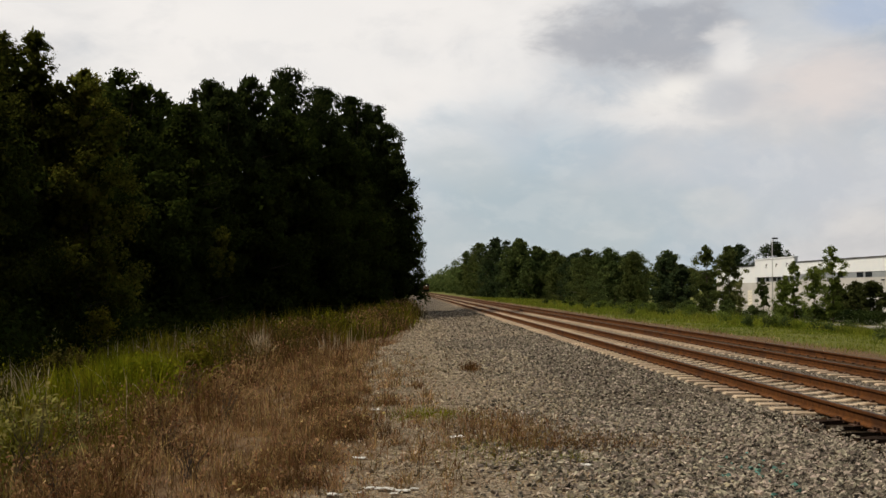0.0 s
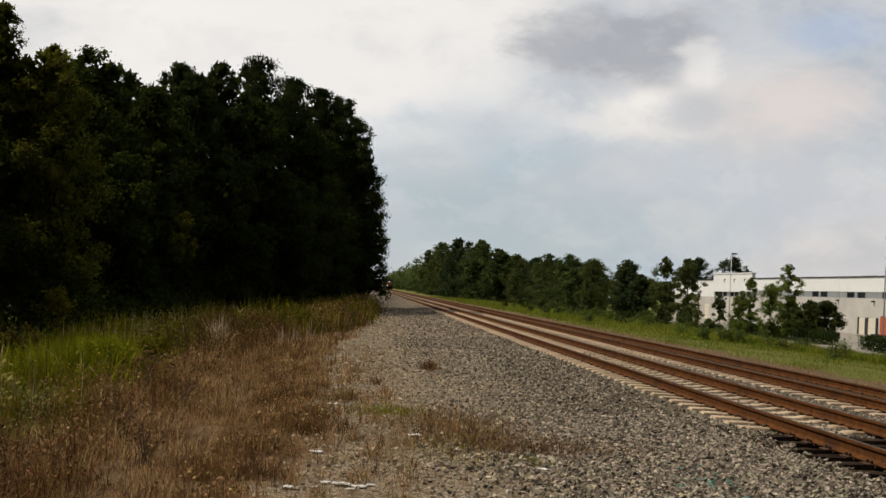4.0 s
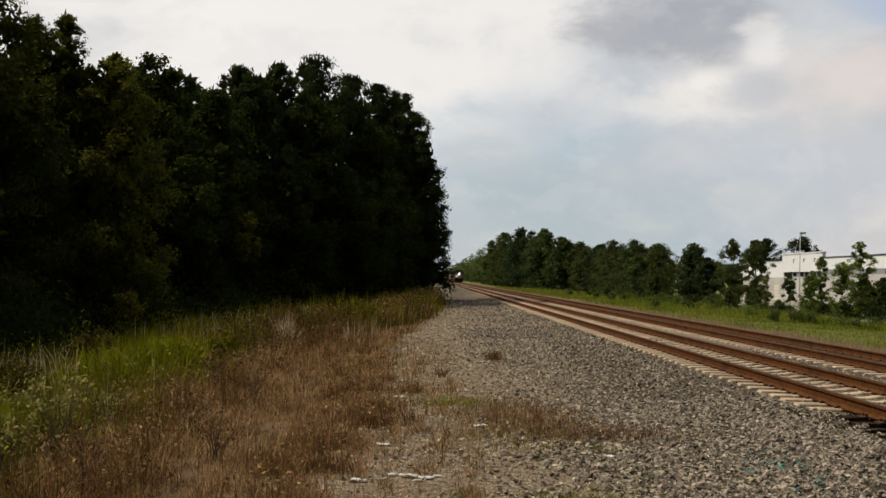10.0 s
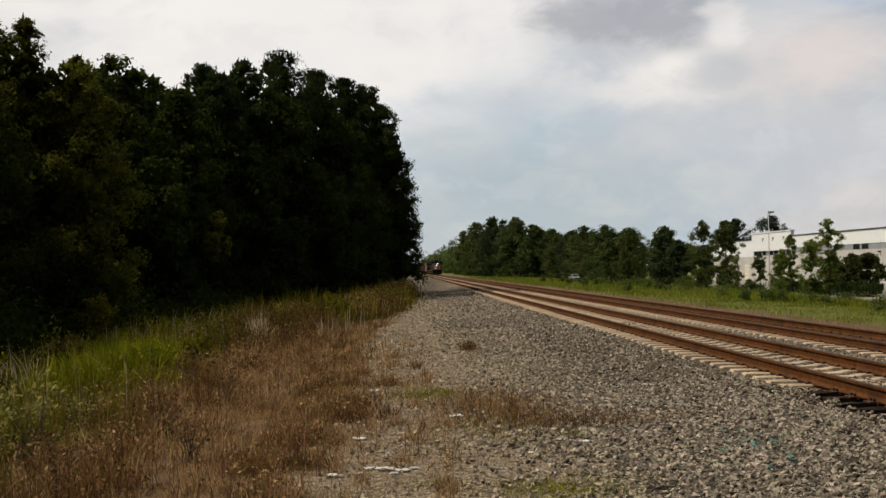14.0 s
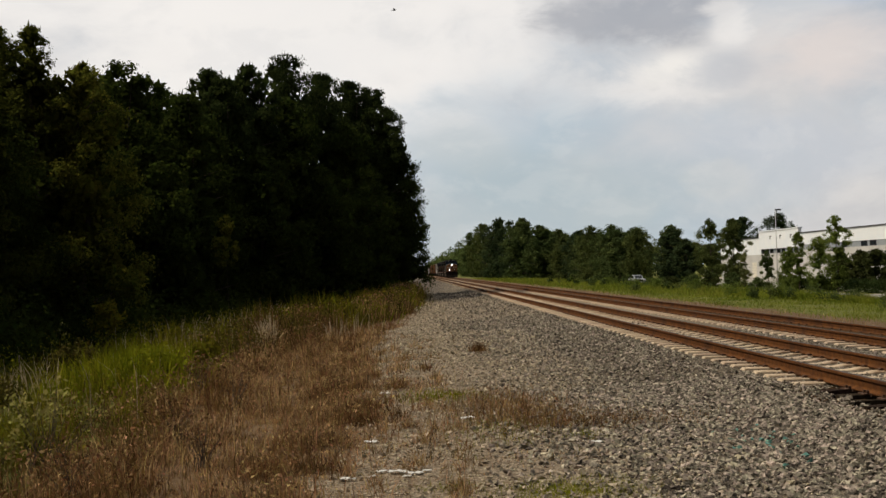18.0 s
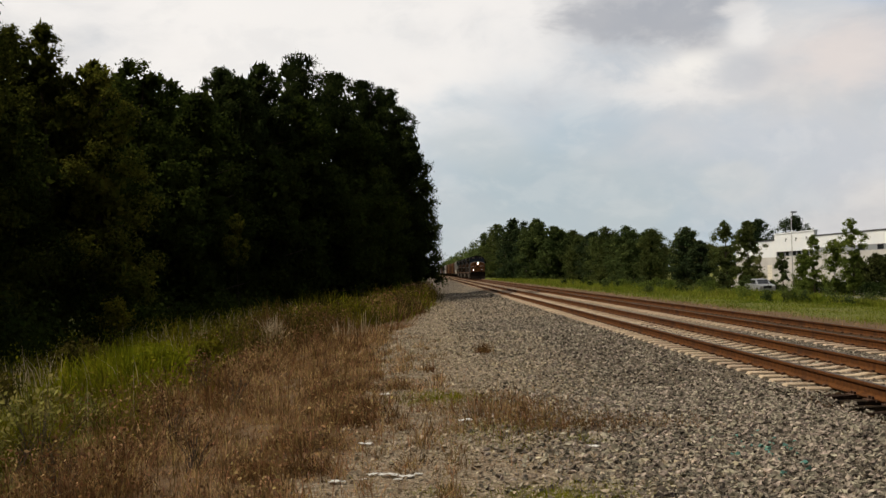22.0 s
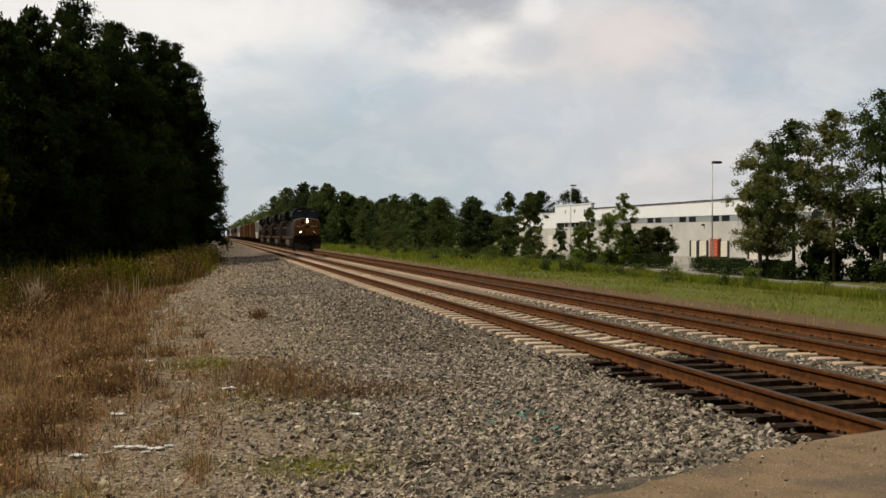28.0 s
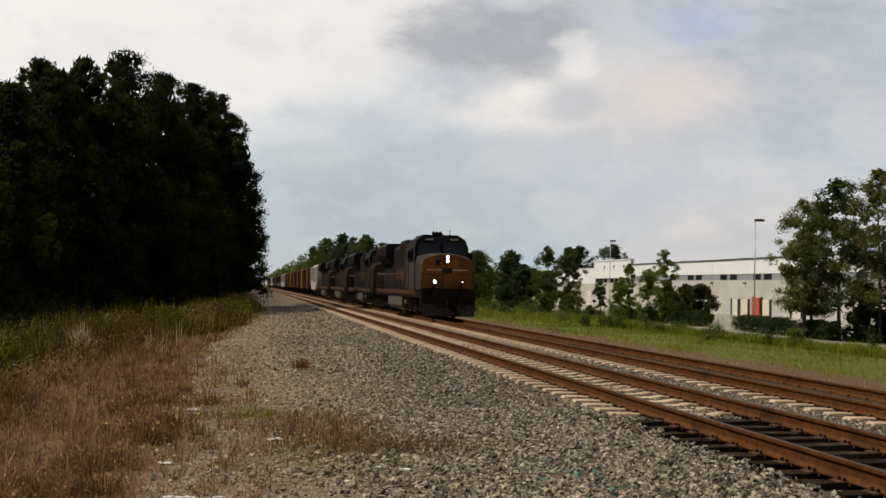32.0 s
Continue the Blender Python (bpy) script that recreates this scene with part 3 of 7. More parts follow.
def build_road():
    """The paved road that crosses the rails, with a ragged dark asphalt lip along its edge."""
    xs = np.concatenate([[-40, -25, -16, -10, -7, -5, -4], np.arange(-3, 5.3, 0.08), [5.6, 6.5, 7.5, 9, 10.5, 12, 13, 15, 18, 24, 31, 38.5]])
    e = road_edge(xs)
    prof = np.interp(xs, [-60, -10, 0, 4.5, 5.6, 7.6, 9.5, 11.5, 13, 18, 38, 60], [-1.1, -0.35, -0.13, -0.035, -0.012, -0.012, -0.09, -0.10, -0.13, -0.4, -2.1, -2.2])
    jag = 0.05 * np.sin(xs * 11) + 0.03 * np.sin(xs * 23 + 2) + np.random.default_rng(3).normal(0, 0.02, len(xs))
    wide = np.interp(xs, [-1, 0.8, 2.5, 4], [0.62, 0.52, 0.36, 0.25]) + 0.05 * np.sin(xs * 2.9 + 0.6)
    fade = np.interp(xs, [-3, 2.6, 4.2, 5.2], [1, 1, 0.35, 0.25])
    inner = e - wide * fade + 0.5 * jag

    def strip(name, rows, material, label, category):
        v, f = [], []
        k = len(rows)
        for i, x in enumerate(xs):
            for y, z in rows:
                v.append((x, y[i], prof[i] + (z[i] if isinstance(z, np.ndarray) else z)))
            if i:
                a, b = (i - 1) * k, i * k
                f += [(a + j, b + j, b + j + 1, a + j + 1) for j in range(k - 1)]
        tagged(new(name, mesh_of(name, v, f, material, smooth=False)), label, category, kind="structure")
    low = np.full(len(xs), -9.0)
    strip("road", [(low, -0.10), (low, 0.0), (inner - 2, 0.004), (inner, 0.006), (inner + 0.012, -0.05)], TANROAD, "worn tan paved road crossing the rails", "road")
    strip("road_edge", [(inner - 0.05, -0.02), (inner + 0.02, -0.006), (e + jag - 0.12, -0.016), (e + jag, -0.035), (e + jag + 0.03, -0.14)], ASPHALT,
          "crumbling dark asphalt lip along the road", "road edge")


build_road()

CUBE = np.array([(-1, -1, -1), (1, -1, -1), (1, 1, -1), (-1, 1, -1), (-1, -1, 1), (1, -1, 1), (1, 1, 1), (-1, 1, 1)], float)
CUBE_F = np.array([(0, 2, 1), (0, 3, 2), (4, 5, 6), (4, 6, 7), (0, 1, 5), (0, 5, 4), (1, 2, 6), (1, 6, 5), (2, 3, 7), (2, 7, 6), (3, 0, 4), (3, 4, 7)])


# ---- railway lines ----
RAIL_SHAPE = [(-0.076, -0.202), (0.076, -0.202), (0.076, -0.188), (0.022, -0.168), (0.0095, -0.150), (0.0095, -0.060), (0.036, -0.044), (0.038, -0.012), (0.031, -0.002), (0.015, 0.0),
              (-0.015, 0.0), (-0.031, -0.002), (-0.038, -0.012), (-0.036, -0.044), (-0.0095, -0.060), (-0.0095, -0.150), (-0.022, -0.168), (-0.076, -0.188)]


def wood_tie_mesh(seed):
    r = random.Random(seed)
    bm = bmesh.new()
    bmesh.ops.create_cube(bm, size=1.0, matrix=Matrix.Diagonal((2.59, 0.205, 0.18, 1)))
    bmesh.ops.subdivide_edges(bm, edges=[e for e in bm.edges if abs(e.verts[0].co.x - e.verts[1].co.x) > 1], cuts=6)
    for v in bm.verts:
        v.co += Vector((r.uniform(-0.02, 0.02), r.uniform(-0.012, 0.012), r.uniform(-0.012, 0.008)))
    me = bpy.data.meshes.new("wood_tie")
    bm.to_mesh(me)
    bm.free()
    me.materials.append(WOOD)
    return me


def concrete_tie_mesh():
    """A concrete sleeper: wide shoulders under the rails and a lower waist, edges sloped."""
    bm = bmesh.new()
    prof = [(-1.295, 0.70), (-1.25, 0.96), (-0.95, 1.0), (-0.55, 1.0), (-0.35, 0.78), (0.35, 0.78), (0.55, 1.0), (0.95, 1.0), (1.25, 0.96), (1.295, 0.70)]
    rings = []
    for x, s in prof:
        top = 0.0 if s > 0.9 else (-0.03 if s > 0.75 else -0.05)
        rings.append([bm.verts.new(p) for p in ((x, -0.14, -0.2), (x, -0.105, top - 0.015), (x, -0.085, top), (x, 0.085, top), (x, 0.105, top - 0.015), (x, 0.14, -0.2))])
    for a, b in zip(rings, rings[1:]):
        for i in range(5):
            bm.faces.new((a[i], b[i], b[i + 1], a[i + 1]))
    bm.faces.new(rings[0])
    bm.faces.new(rings[-1][::-1])
    bmesh.ops.recalc_face_normals(bm, faces=bm.faces)
    me = bpy.data.meshes.new("concrete_tie")
    bm.to_mesh(me)
    bm.free()
    me.materials.append(CONCRETE)
    return me


def fastening_mesh(spikes):
    """What holds a rail on a sleeper: a plate with anchors and spikes, or a bent clip on each side."""
    bm = bmesh.new()
    if spikes:
        box(bm, -0.17, 0.17, -0.10, 0.10, -0.012, 0.006)
        for x in (-0.095, 0.095):
            for y in (-0.05, 0.05):
                box(bm, x - 0.016, x + 0.016, y - 0.016, y + 0.016, 0.0, 0.045)
        for y in (-0.135, 0.135):
            box(bm, -0.085, 0.085, y - 0.012, y + 0.012, -0.03, 0.012)
    else:
        prism(bm, [(0.06, 0.0), (0.15, 0.0), (0.14, 0.03), (0.11, 0.04), (0.065, 0.03)], "y", -0.035, 0.035)
    me = bpy.data.meshes.new("spiked_plate" if spikes else "rail_clip")
    bm.to_mesh(me)
    bm.free()
    me.materials.append(IRON)
    return me


def build_line(name, mid, z, label, wood_range, concrete_from, concrete_singly, concrete_to, name_stain=False):
    top = thing(name, label, "railway track", pose(mid, 0, z))
    for s in (-1, 1):
        bm = bmesh.new()
        ring = [(s * 0.7525 + x, zz) for x, zz in RAIL_SHAPE]
        prism(bm, ring, "y", -30, 1500)
        for f in bm.faces:
            if f.normal.z > 0.85 and f.calc_center_median().z > -0.02:
                f.material_index = 1
        part("rail", bm, [RUST, RAILTOP], top)
    r = random.Random(int(mid * 10))
    woods = [wood_tie_mesh(i) for i in range(5)]
    plate, clip, conc = fastening_mesh(True), fastening_mesh(False), concrete_tie_mesh()
    y = wood_range[0]
    while y < wood_range[1]:
        piece("wood_tie", r.choice(woods), top, pose(r.uniform(-0.13, 0.10), y, -0.296 + r.uniform(-0.012, 0.004), 0, 0, r.uniform(-1.2, 1.2)))
        for s in (-1, 1):
            piece("spiked_plate", plate, top, pose(s * 0.7525, y, -0.204))
        y += 0.57 + r.uniform(-0.03, 0.03)
    if not name_stain:
        bm = bmesh.new()
        box(bm, -1.18, 1.2, 7.2, 14.9, -0.36, -0.272)
        part("soiled_bed", bm, STAINED, top, "dark soiled stone between the wooden ties")
    else:
        bm = bmesh.new()
        box(bm, -0.66, 0.66, -20, 700, -0.30, -0.196)
        part("stained_bed", bm, STAINED, top, "rust-brown soiled stone between the rails")
    y = concrete_from
    far_v, far_f = [], []
    cv = CUBE * (1.29, 0.11, 0.08) + (0, 0, -0.08)
    cf = [tuple(int(i) for i in t) for t in CUBE_F]
    count = 0
    while y < concrete_to:
        if y < concrete_singly:
            piece("concrete_tie", conc, top, pose(r.uniform(-0.015, 0.015), y, -0.204, 0, 0, r.uniform(-0.3, 0.3)))
            if y < 42:
                for s in (-1, 1):
                    piece("rail_clip", clip, top, pose(s * 0.7525, y, -0.204))
                    piece("rail_clip", clip, top, pose(s * 0.7525, y, -0.204, 0, 0, 180))
        else:
            base = count * len(cv)
            far_v.append(cv + (0, y, -0.204))
            far_f += [tuple(base + i for i in f) for f in cf]
            count += 1
        y += 0.61
    ob = new("far_tie_rest", mesh_of("far_tie_rest", np.concatenate(far_v), far_f, CONCRETE))
    ob.parent = top
    tagged(ob, "pale concrete ties running far away", kind="stuff")


build_line("railway_track", NEAR_MID, 0.0, "rusty rails on dark wooden and pale concrete ties in ballast", (6.2, 14.75), 15.2, 85, 420)
build_line("railway_track", FAR_MID, FAR_Z, "rusty rails on pale concrete ties in ballast, carrying the train", (6.2, 10.0), 10.3, 85, 420, True)


# ---- loose stone ----
def turns(n, g):
    """n random turn matrices."""
    q = g.normal(size=(n, 4))
    q /= np.linalg.norm(q, axis=1, keepdims=True)
    w, x, y, z = q.T
    return np.stack([1 - 2 * (y * y + z * z), 2 * (x * y - z * w), 2 * (x * z + y * w), 2 * (x * y + z * w), 1 - 2 * (x * x + z * z), 2 * (y * z - x * w),
                     2 * (x * z - y * w), 2 * (y * z + x * w), 1 - 2 * (x * x + y * y)], 1).reshape(n, 3, 3)


OCTA = np.array([(1, 0, 0), (0, 1, 0), (-1, 0, 0), (0, -1, 0), (0, 0, 1), (0, 0, -1)], float) * 1.45
OCTA_F = np.array([(0, 1, 4), (1, 2, 4), (2, 3, 4), (3, 0, 4), (1, 0, 5), (2, 1, 5), (3, 2, 5), (0, 3, 5)])


def stones(x, y, size, g, sink=0.25, form=CUBE, faces=CUBE_F):
    """Broken stones, each a crooked six-sided lump, lying on the ground at x, y."""
    n = len(x)
    k = len(form)
    v = form[None] * g.uniform(0.5, 1.0, (n, k, 1)) + g.normal(0, 0.24, (n, k, 3))
    v *= (g.uniform(0.45, 1.25, (n, 1, 3)) * size[:, None, None] * 0.5)
    v = np.einsum("nij,nkj->nki", turns(n, g), v)
    v[:, :, 2] *= 0.85
    z = ground_z(x, y) + size * (0.5 - np.where((x > 5.15) & (x < 12.2), 0.55, sink)) * 0.6
    v += np.stack([x, y, z], 1)[:, None]
    f = faces[None] + (np.arange(n) * k)[:, None, None]
    return v.reshape(-1, 3), f.reshape(-1, 3)


def scatter(n, x0, x1, y0, y1, g, keep=None, power=1.0):
    x = g.uniform(x0, x1, n)
    y = y0 + (y1 - y0) * g.random(n) ** power
    if keep is not None:
        k = g.random(n) < keep(x, y)
        x, y = x[k], y[k]
    return x, y


def build_stones():
    g = np.random.default_rng(11)

    def off_road(x, y):
        return (y > road_edge(x) + 0.12) * 1.0

    def in_ballast(x, y):
        s, _ = zones(x, y)
        return off_road(x, y) * s * np.interp(x, [-1.5, 0.5, 2.2, 3.2], [0.0, 0.12, 0.75, 1.0])
    def far_ballast(x, y):
        return in_ballast(x, y) * np.interp(y, [42, 60, 95], [0.9, 0.6, 0.35])
    sets = [scatter(9000, 0.8, 5.25, 42, 95, g, far_ballast), scatter(42000, 0.2, 5.25, 6.0, 17, g, in_ballast), scatter(24000, 0.5, 5.25, 17, 42, g, in_ballast),
            scatter(1400, 5.3, 7.95, 14.7, 16.2, g, off_road), scatter(5000, 5.3, 7.95, 16, 34, g),
            scatter(5000, 7.95, 9.3, 7.5, 30, g), scatter(5000, 9.3, 12.6, 9, 36, g)]
    x, y = np.concatenate([s[0] for s in sets]), np.concatenate([s[1] for s in sets])
    size = np.clip(g.lognormal(math.log(0.049), 0.36, len(x)), 0.022, 0.078) * np.interp(y, [6, 12, 20, 40, 95], [0.86, 0.95, 1.02, 1.25, 2.2])
    bed = thing("ballast", "grey crushed stone ballast along the rails", "ballast", kind="structure")
    near = np.argsort(np.hypot(x - 2.5, y - 7.2))
    own, rest = near[:280], near[280:]
    close = rest[y[rest] < 15]
    away = rest[y[rest] >= 15]
    v, f = stones(x[close], y[close], size[close], g)
    v2, f2 = stones(x[away], y[away], size[away], g, 0.25, OCTA, OCTA_F)
    f = np.concatenate([f, f2 + len(v)])
    v = np.concatenate([v, v2])
    ob = piece("loose_stones", mesh_of("loose_stones", v, f, STONE), bed)
    tagged(ob, "grey and tan broken stones", kind="stuff")
    x2, y2 = scatter(6000, 5.0, 7.9, 7.0, 14.9, g, off_road)
    v, f = stones(x2, y2, np.clip(g.lognormal(math.log(0.042), 0.36, len(x2)), 0.02, 0.07), g)
    tagged(piece("stained_stones", mesh_of("stained_stones", v, f, STAINED), bed), "stones stained dark brown between the wooden ties", kind="stuff")
    x2 = 5.20 + np.abs(g.normal(0, 0.09, 420))
    y2 = g.uniform(7.9, 15.4, 420)
    v, f = stones(x2, y2, np.clip(g.lognormal(math.log(0.046), 0.35, 420), 0.022, 0.075), g)
    v.reshape(420, 8, 3)[:, :, 2] += (-0.205 + 0.01 - 0.06 * np.abs(np.sin(y2 * 9)) - ground_z(x2, y2))[:, None]
    tagged(piece("spilled_stones", mesh_of("spilled_stones", v, f, STONE), bed), "stones spilled over the tie ends", kind="stuff")
    shapes = []
    for i in range(14):
        v, f = stones(np.array([0.0]), np.array([60.0]), np.array([0.07]), g)
        v = v - v.mean(0)
        shapes.append(mesh_of("stone", v, f, STONE1))
    for i in own:
        s = size[i] / 0.07
        ob = piece("stone", shapes[i % 14], bed, Matrix.LocRotScale((x[i], y[i], float(ground_z(x[i], y[i])) + 0.012), Euler((g.random() * 6, g.random() * 6, g.random() * 6)), (s, s, s)))
    x, y = scatter(60000, -2.6, 3.0, 5.6, 34, g, lambda x, y: off_road(x, y) * zones(x, y)[0] * np.clip(0.75 + 0.5 * wave(x, y, 1.6, 21), 0.15, 1) , 1.25)
    fx, fy = scatter(9000, -1.6, 1.4, 34, 95, g, lambda x, y: zones(x, y)[0])
    x, y = np.concatenate([x, fx]), np.concatenate([y, fy])
    size = np.clip(g.lognormal(math.log(0.028), 0.42, len(x)), 0.012, 0.085) * np.interp(y, [6, 30, 95], [1, 1.35, 3.0])
    v, f = stones(x, y, size, g, 0.25, OCTA, OCTA_F)
    tagged(new("gravel", mesh_of("gravel", v, f, GRAVEL)), "small pale gravel scattered on packed dirt", "gravel", kind="stuff")

    # pale grit swept along the road's edge
    x = g.uniform(-3.5, 6.0, 2600)
    y = road_edge(x) - 0.12 - np.abs(g.normal(0, 0.55, 2600))
    k = y > -2
    x, y = x[k], y[k]
    size = np.clip(g.lognormal(math.log(0.009), 0.45, len(x)), 0.004, 0.03)
    v, f = stones(x, y, size, g, 0.25, OCTA, OCTA_F)
    low = np.interp(x, [-10, 0, 4.5, 5.6, 7.6], [-0.35, -0.13, -0.035, -0.012, -0.012]) + 0.008
    v.reshape(len(x), 6, 3)[:, :, 2] += (low - ground_z(x, y))[:, None]
    tagged(new("road_grit", mesh_of("road_grit", v, f, GRAVEL)), "pale grit strewn along the road's edge", "grit", kind="stuff")
    x, y = g.normal(3.3, 0.28, 34), g.normal(10.9, 0.5, 34)
    v, f = stones(x, y, np.full(34, 0.06), g, 0.0)
    tagged(piece("teal_stones", mesh_of("teal_stones", v, f, TEAL), bed), "stones splashed with teal paint", kind="stuff")


build_stones()

# ---- plants ----
LEAF_SHAPE = np.array([(0, -0.5, 0), (0.30, 0.0, 0.05), (0, 0.5, 0), (-0.30, 0.0, 0.05)])
SHOOT_SHAPE = np.array([(0, -0.25, 0), (0.13, 0.15, 0.0), (0, 0.65, 0), (-0.13, 0.15, 0.0)])


def facing(out, g, loose=0.55):
    """Turn matrices whose third axis points along out, loosely."""
    w = out + g.normal(0, loose, out.shape)
    w /= np.linalg.norm(w, axis=1, keepdims=True) + 1e-9
    u = np.cross(w, g.normal(size=out.shape))
    u /= np.linalg.norm(u, axis=1, keepdims=True) + 1e-9
    return np.stack([u, np.cross(w, u), w], 2)


def leaves(pos, size, g, upright=0.0, out=None, loose=0.55):
    """Small leaf blades, turned every way or facing out; upright: the share that stands up as shoots."""
    n = len(pos)
    t = turns(n, g) if out is None else facing(out, g, loose)
    v = np.einsum("nij,kj->nki", t, LEAF_SHAPE)
    if upright:
        k = g.random(n) < upright
        a = g.uniform(0, 2 * math.pi, n)
        c, s = np.cos(a), np.sin(a)
        lean = g.normal(0, 0.25, (n, 2))
        up = np.stack([SHOOT_SHAPE[None, :, 0] * c[:, None] + SHOOT_SHAPE[None, :, 1] * lean[:, :1],
                       SHOOT_SHAPE[None, :, 0] * s[:, None] + SHOOT_SHAPE[None, :, 1] * lean[:, 1:], np.repeat(SHOOT_SHAPE[None, :, 1], n, 0)], 2)
        v[k] = up[k] * 1.25
    v = v * (size * g.uniform(0.6, 1.4, n))[:, None, None] + pos[:, None]
    return v.reshape(-1, 3), np.arange(4 * n).reshape(n, 4)


def cones(segs, n=6):
    """Tapered bars: a list of (a, b, ra, rb)."""
    v, f = [], []
    ang = np.arange(n) * 2 * math.pi / n
    for a, b, ra, rb in segs:
        a, b = np.array(a, float), np.array(b, float)
        d = (b - a) / (np.linalg.norm(b - a) + 1e-9)
        u = np.cross(d, (1, 0, 0) if abs(d[0]) < 0.8 else (0, 1, 0))
        u /= np.linalg.norm(u)
        w = np.cross(d, u)
        k = len(v) * 0 + sum(len(q) for q in v)
        ring = np.cos(ang)[:, None] * u + np.sin(ang)[:, None] * w
        v.append(a + ring * ra)
        v.append(b + ring * rb)
        f += [(k + i, k + (i + 1) % n, k + n + (i + 1) % n, k + n + i) for i in range(n)]
    return np.concatenate(v), np.array(f)


SHAPES = {  # width of the crown at its height from 0 to 1
    "broad": ([0, 0.15, 0.45, 0.75, 0.92, 1.0], [0.55, 0.85, 1.0, 0.80, 0.45, 0.08]),
    "wall": ([0, 0.1, 0.5, 0.8, 0.93, 1.0], [0.95, 1.0, 1.0, 0.78, 0.45, 0.10]),
    "pine": ([0, 0.12, 0.4, 0.7, 0.88, 1.0], [0.70, 1.0, 0.92, 0.62, 0.36, 0.05]),
    "dome": ([0, 0.1, 0.45, 0.7, 0.85, 0.94, 1.0], [0.95, 1.0, 1.0, 0.90, 0.70, 0.45, 0.15]),
    "tall": ([0, 0.3, 0.6, 0.85, 1.0], [0.5, 0.9, 1.0, 0.6, 0.1]),
    "tufted": ([0, 0.2, 0.6, 0.9, 1.0], [0.3, 0.8, 1.0, 0.8, 0.3]),
}


def tree(name, x, y, top, radius, label, leaf, seed, shape="broad", bare=0.15, clumps=60, per=90, size=0.3, clump=0.30, upright=0.0, group="", category="tree", squash=1.0, trunk=None, base=None, inside=0.35, even=False, sunny=None, pads=0.0):
    """A tree whose crown reaches the height top (world z): trunk and limbs, and a crown of leaf clumps with an uneven outline. bare: share of trunk below the crown."""
    g = np.random.default_rng(seed)
    gz = float(ground_z(x, y)) if base is None else base
    h = top - gz
    r0 = trunk or max(0.05, h * 0.016)
    ob = thing(name, label, category, pose(x, y, gz), group)
    zs, ws = SHAPES[shape]
    t = (np.arange(clumps) + g.random(clumps)) / clumps if even else g.random(clumps)
    c = np.zeros((clumps, 3))
    ang = (np.arange(clumps) * 2.399963 + g.normal(0, 0.35, clumps)) if even else g.uniform(0, 2 * math.pi, clumps)
    rad = np.where(g.random(clumps) < inside, g.uniform(0.05, 0.6, clumps), g.uniform(0.72, 1.0, clumps))
    w = np.interp(t, zs, ws) * radius * rad * (1 + 0.16 * np.sin(3 * ang + seed) * np.sin(5 * t + seed))
    cr = clump * radius * g.uniform(0.6, 1.25, clumps) * np.interp(t, [0, 0.8, 1], [1.1, 1.0, 0.7])
    c[:, 0], c[:, 1] = np.cos(ang) * w, np.sin(ang) * w * squash
    c[:, 2] = h * (bare + (1 - bare) * t) - cr * 0.5
    # the leader at the very top
    cr[0] *= 0.7
    c[0] = (g.normal(0, 0.05) * radius, 0, h - cr[0] * 0.9)
    c[1:4, 0], c[1:4, 1], c[1:4, 2] = g.normal(0, 0.16, 3) * radius, g.normal(0, 0.16, 3) * radius, h - cr[0] * 1.2 - np.array([0.5, 0.9, 1.3]) * cr[1:4]
    bend = [(g.normal(0, 0.02) * h * i / 4, g.normal(0, 0.02) * h * i / 4, h * 0.9 * i / 4) for i in range(5)]
    bend[0] = (0, 0, -0.15)
    segs = [(bend[i], bend[i + 1], r0 * (1 - 0.22 * i), r0 * (1 - 0.22 * (i + 1))) for i in range(4)]
    for k in g.choice(clumps, min(14, clumps), replace=False):
        zz = max(h * 0.12, c[k, 2] - 0.25 * np.hypot(c[k, 0], c[k, 1]) - 0.1)
        i = min(3, int(zz / (h * 0.9) * 4))
        u = zz / (h * 0.9) * 4 - i
        a = np.array(bend[i]) * (1 - u) + np.array(bend[i + 1]) * u
        segs.append((a, c[k], r0 * 0.38 * (1 - zz / h * 0.6), r0 * 0.07))
    v, f = cones(segs)
    piece("trunk", mesh_of("trunk", v, f, BARK, smooth=True), ob)
    core = rad < 0.7
    if sunny is not None:                                # the crown is thinner on the side that faces the wood
        core |= (np.cos(ang) * sunny[0] + np.sin(ang) * sunny[1] < -0.35) & (t < 0.85)
    core[:4] = False
    n = np.maximum(6, (per * (cr / cr.mean()) ** 2 * np.where(core, 0.62, 1.0)).astype(int))
    idx = np.repeat(np.arange(clumps), n)
    d = g.normal(size=(len(idx), 3))
    d /= np.linalg.norm(d, axis=1, keepdims=True)
    d[:, 2] = np.where(g.random(len(idx)) < pads, np.abs(d[:, 2]), d[:, 2])      # leaves lie over the top of each bough
    # sprigs: leaves gather in small sprays within each clump
    sprig = np.floor(g.random(len(idx)) * 9)
    d += 0.75 * np.stack([np.sin(idx * 12.9 + sprig * 78.2), np.sin(idx * 39.4 + sprig * 11.1), np.sin(idx * 7.7 + sprig * 51.3)], 1)
    d /= np.linalg.norm(d, axis=1, keepdims=True)
    p = c[idx] + d * (cr[idx] * (0.80 + 0.30 * np.sin(idx * 3.1 + sprig * 5.7)) * g.random(len(idx)) ** 0.40)[:, None] * (1, 1, 0.8)
    k = (p[:, 2] > 0.05) & (p[:, 2] < h)
    p, d, grow = p[k], d[k], np.where(core[idx], 2.2, 1.0)[k]
    v, f = leaves(p, size * grow, g, upright, d * (1, 1, 0.9) + (0, 0, 0.45), np.where(grow > 1, 2.0, 0.5)[:, None])
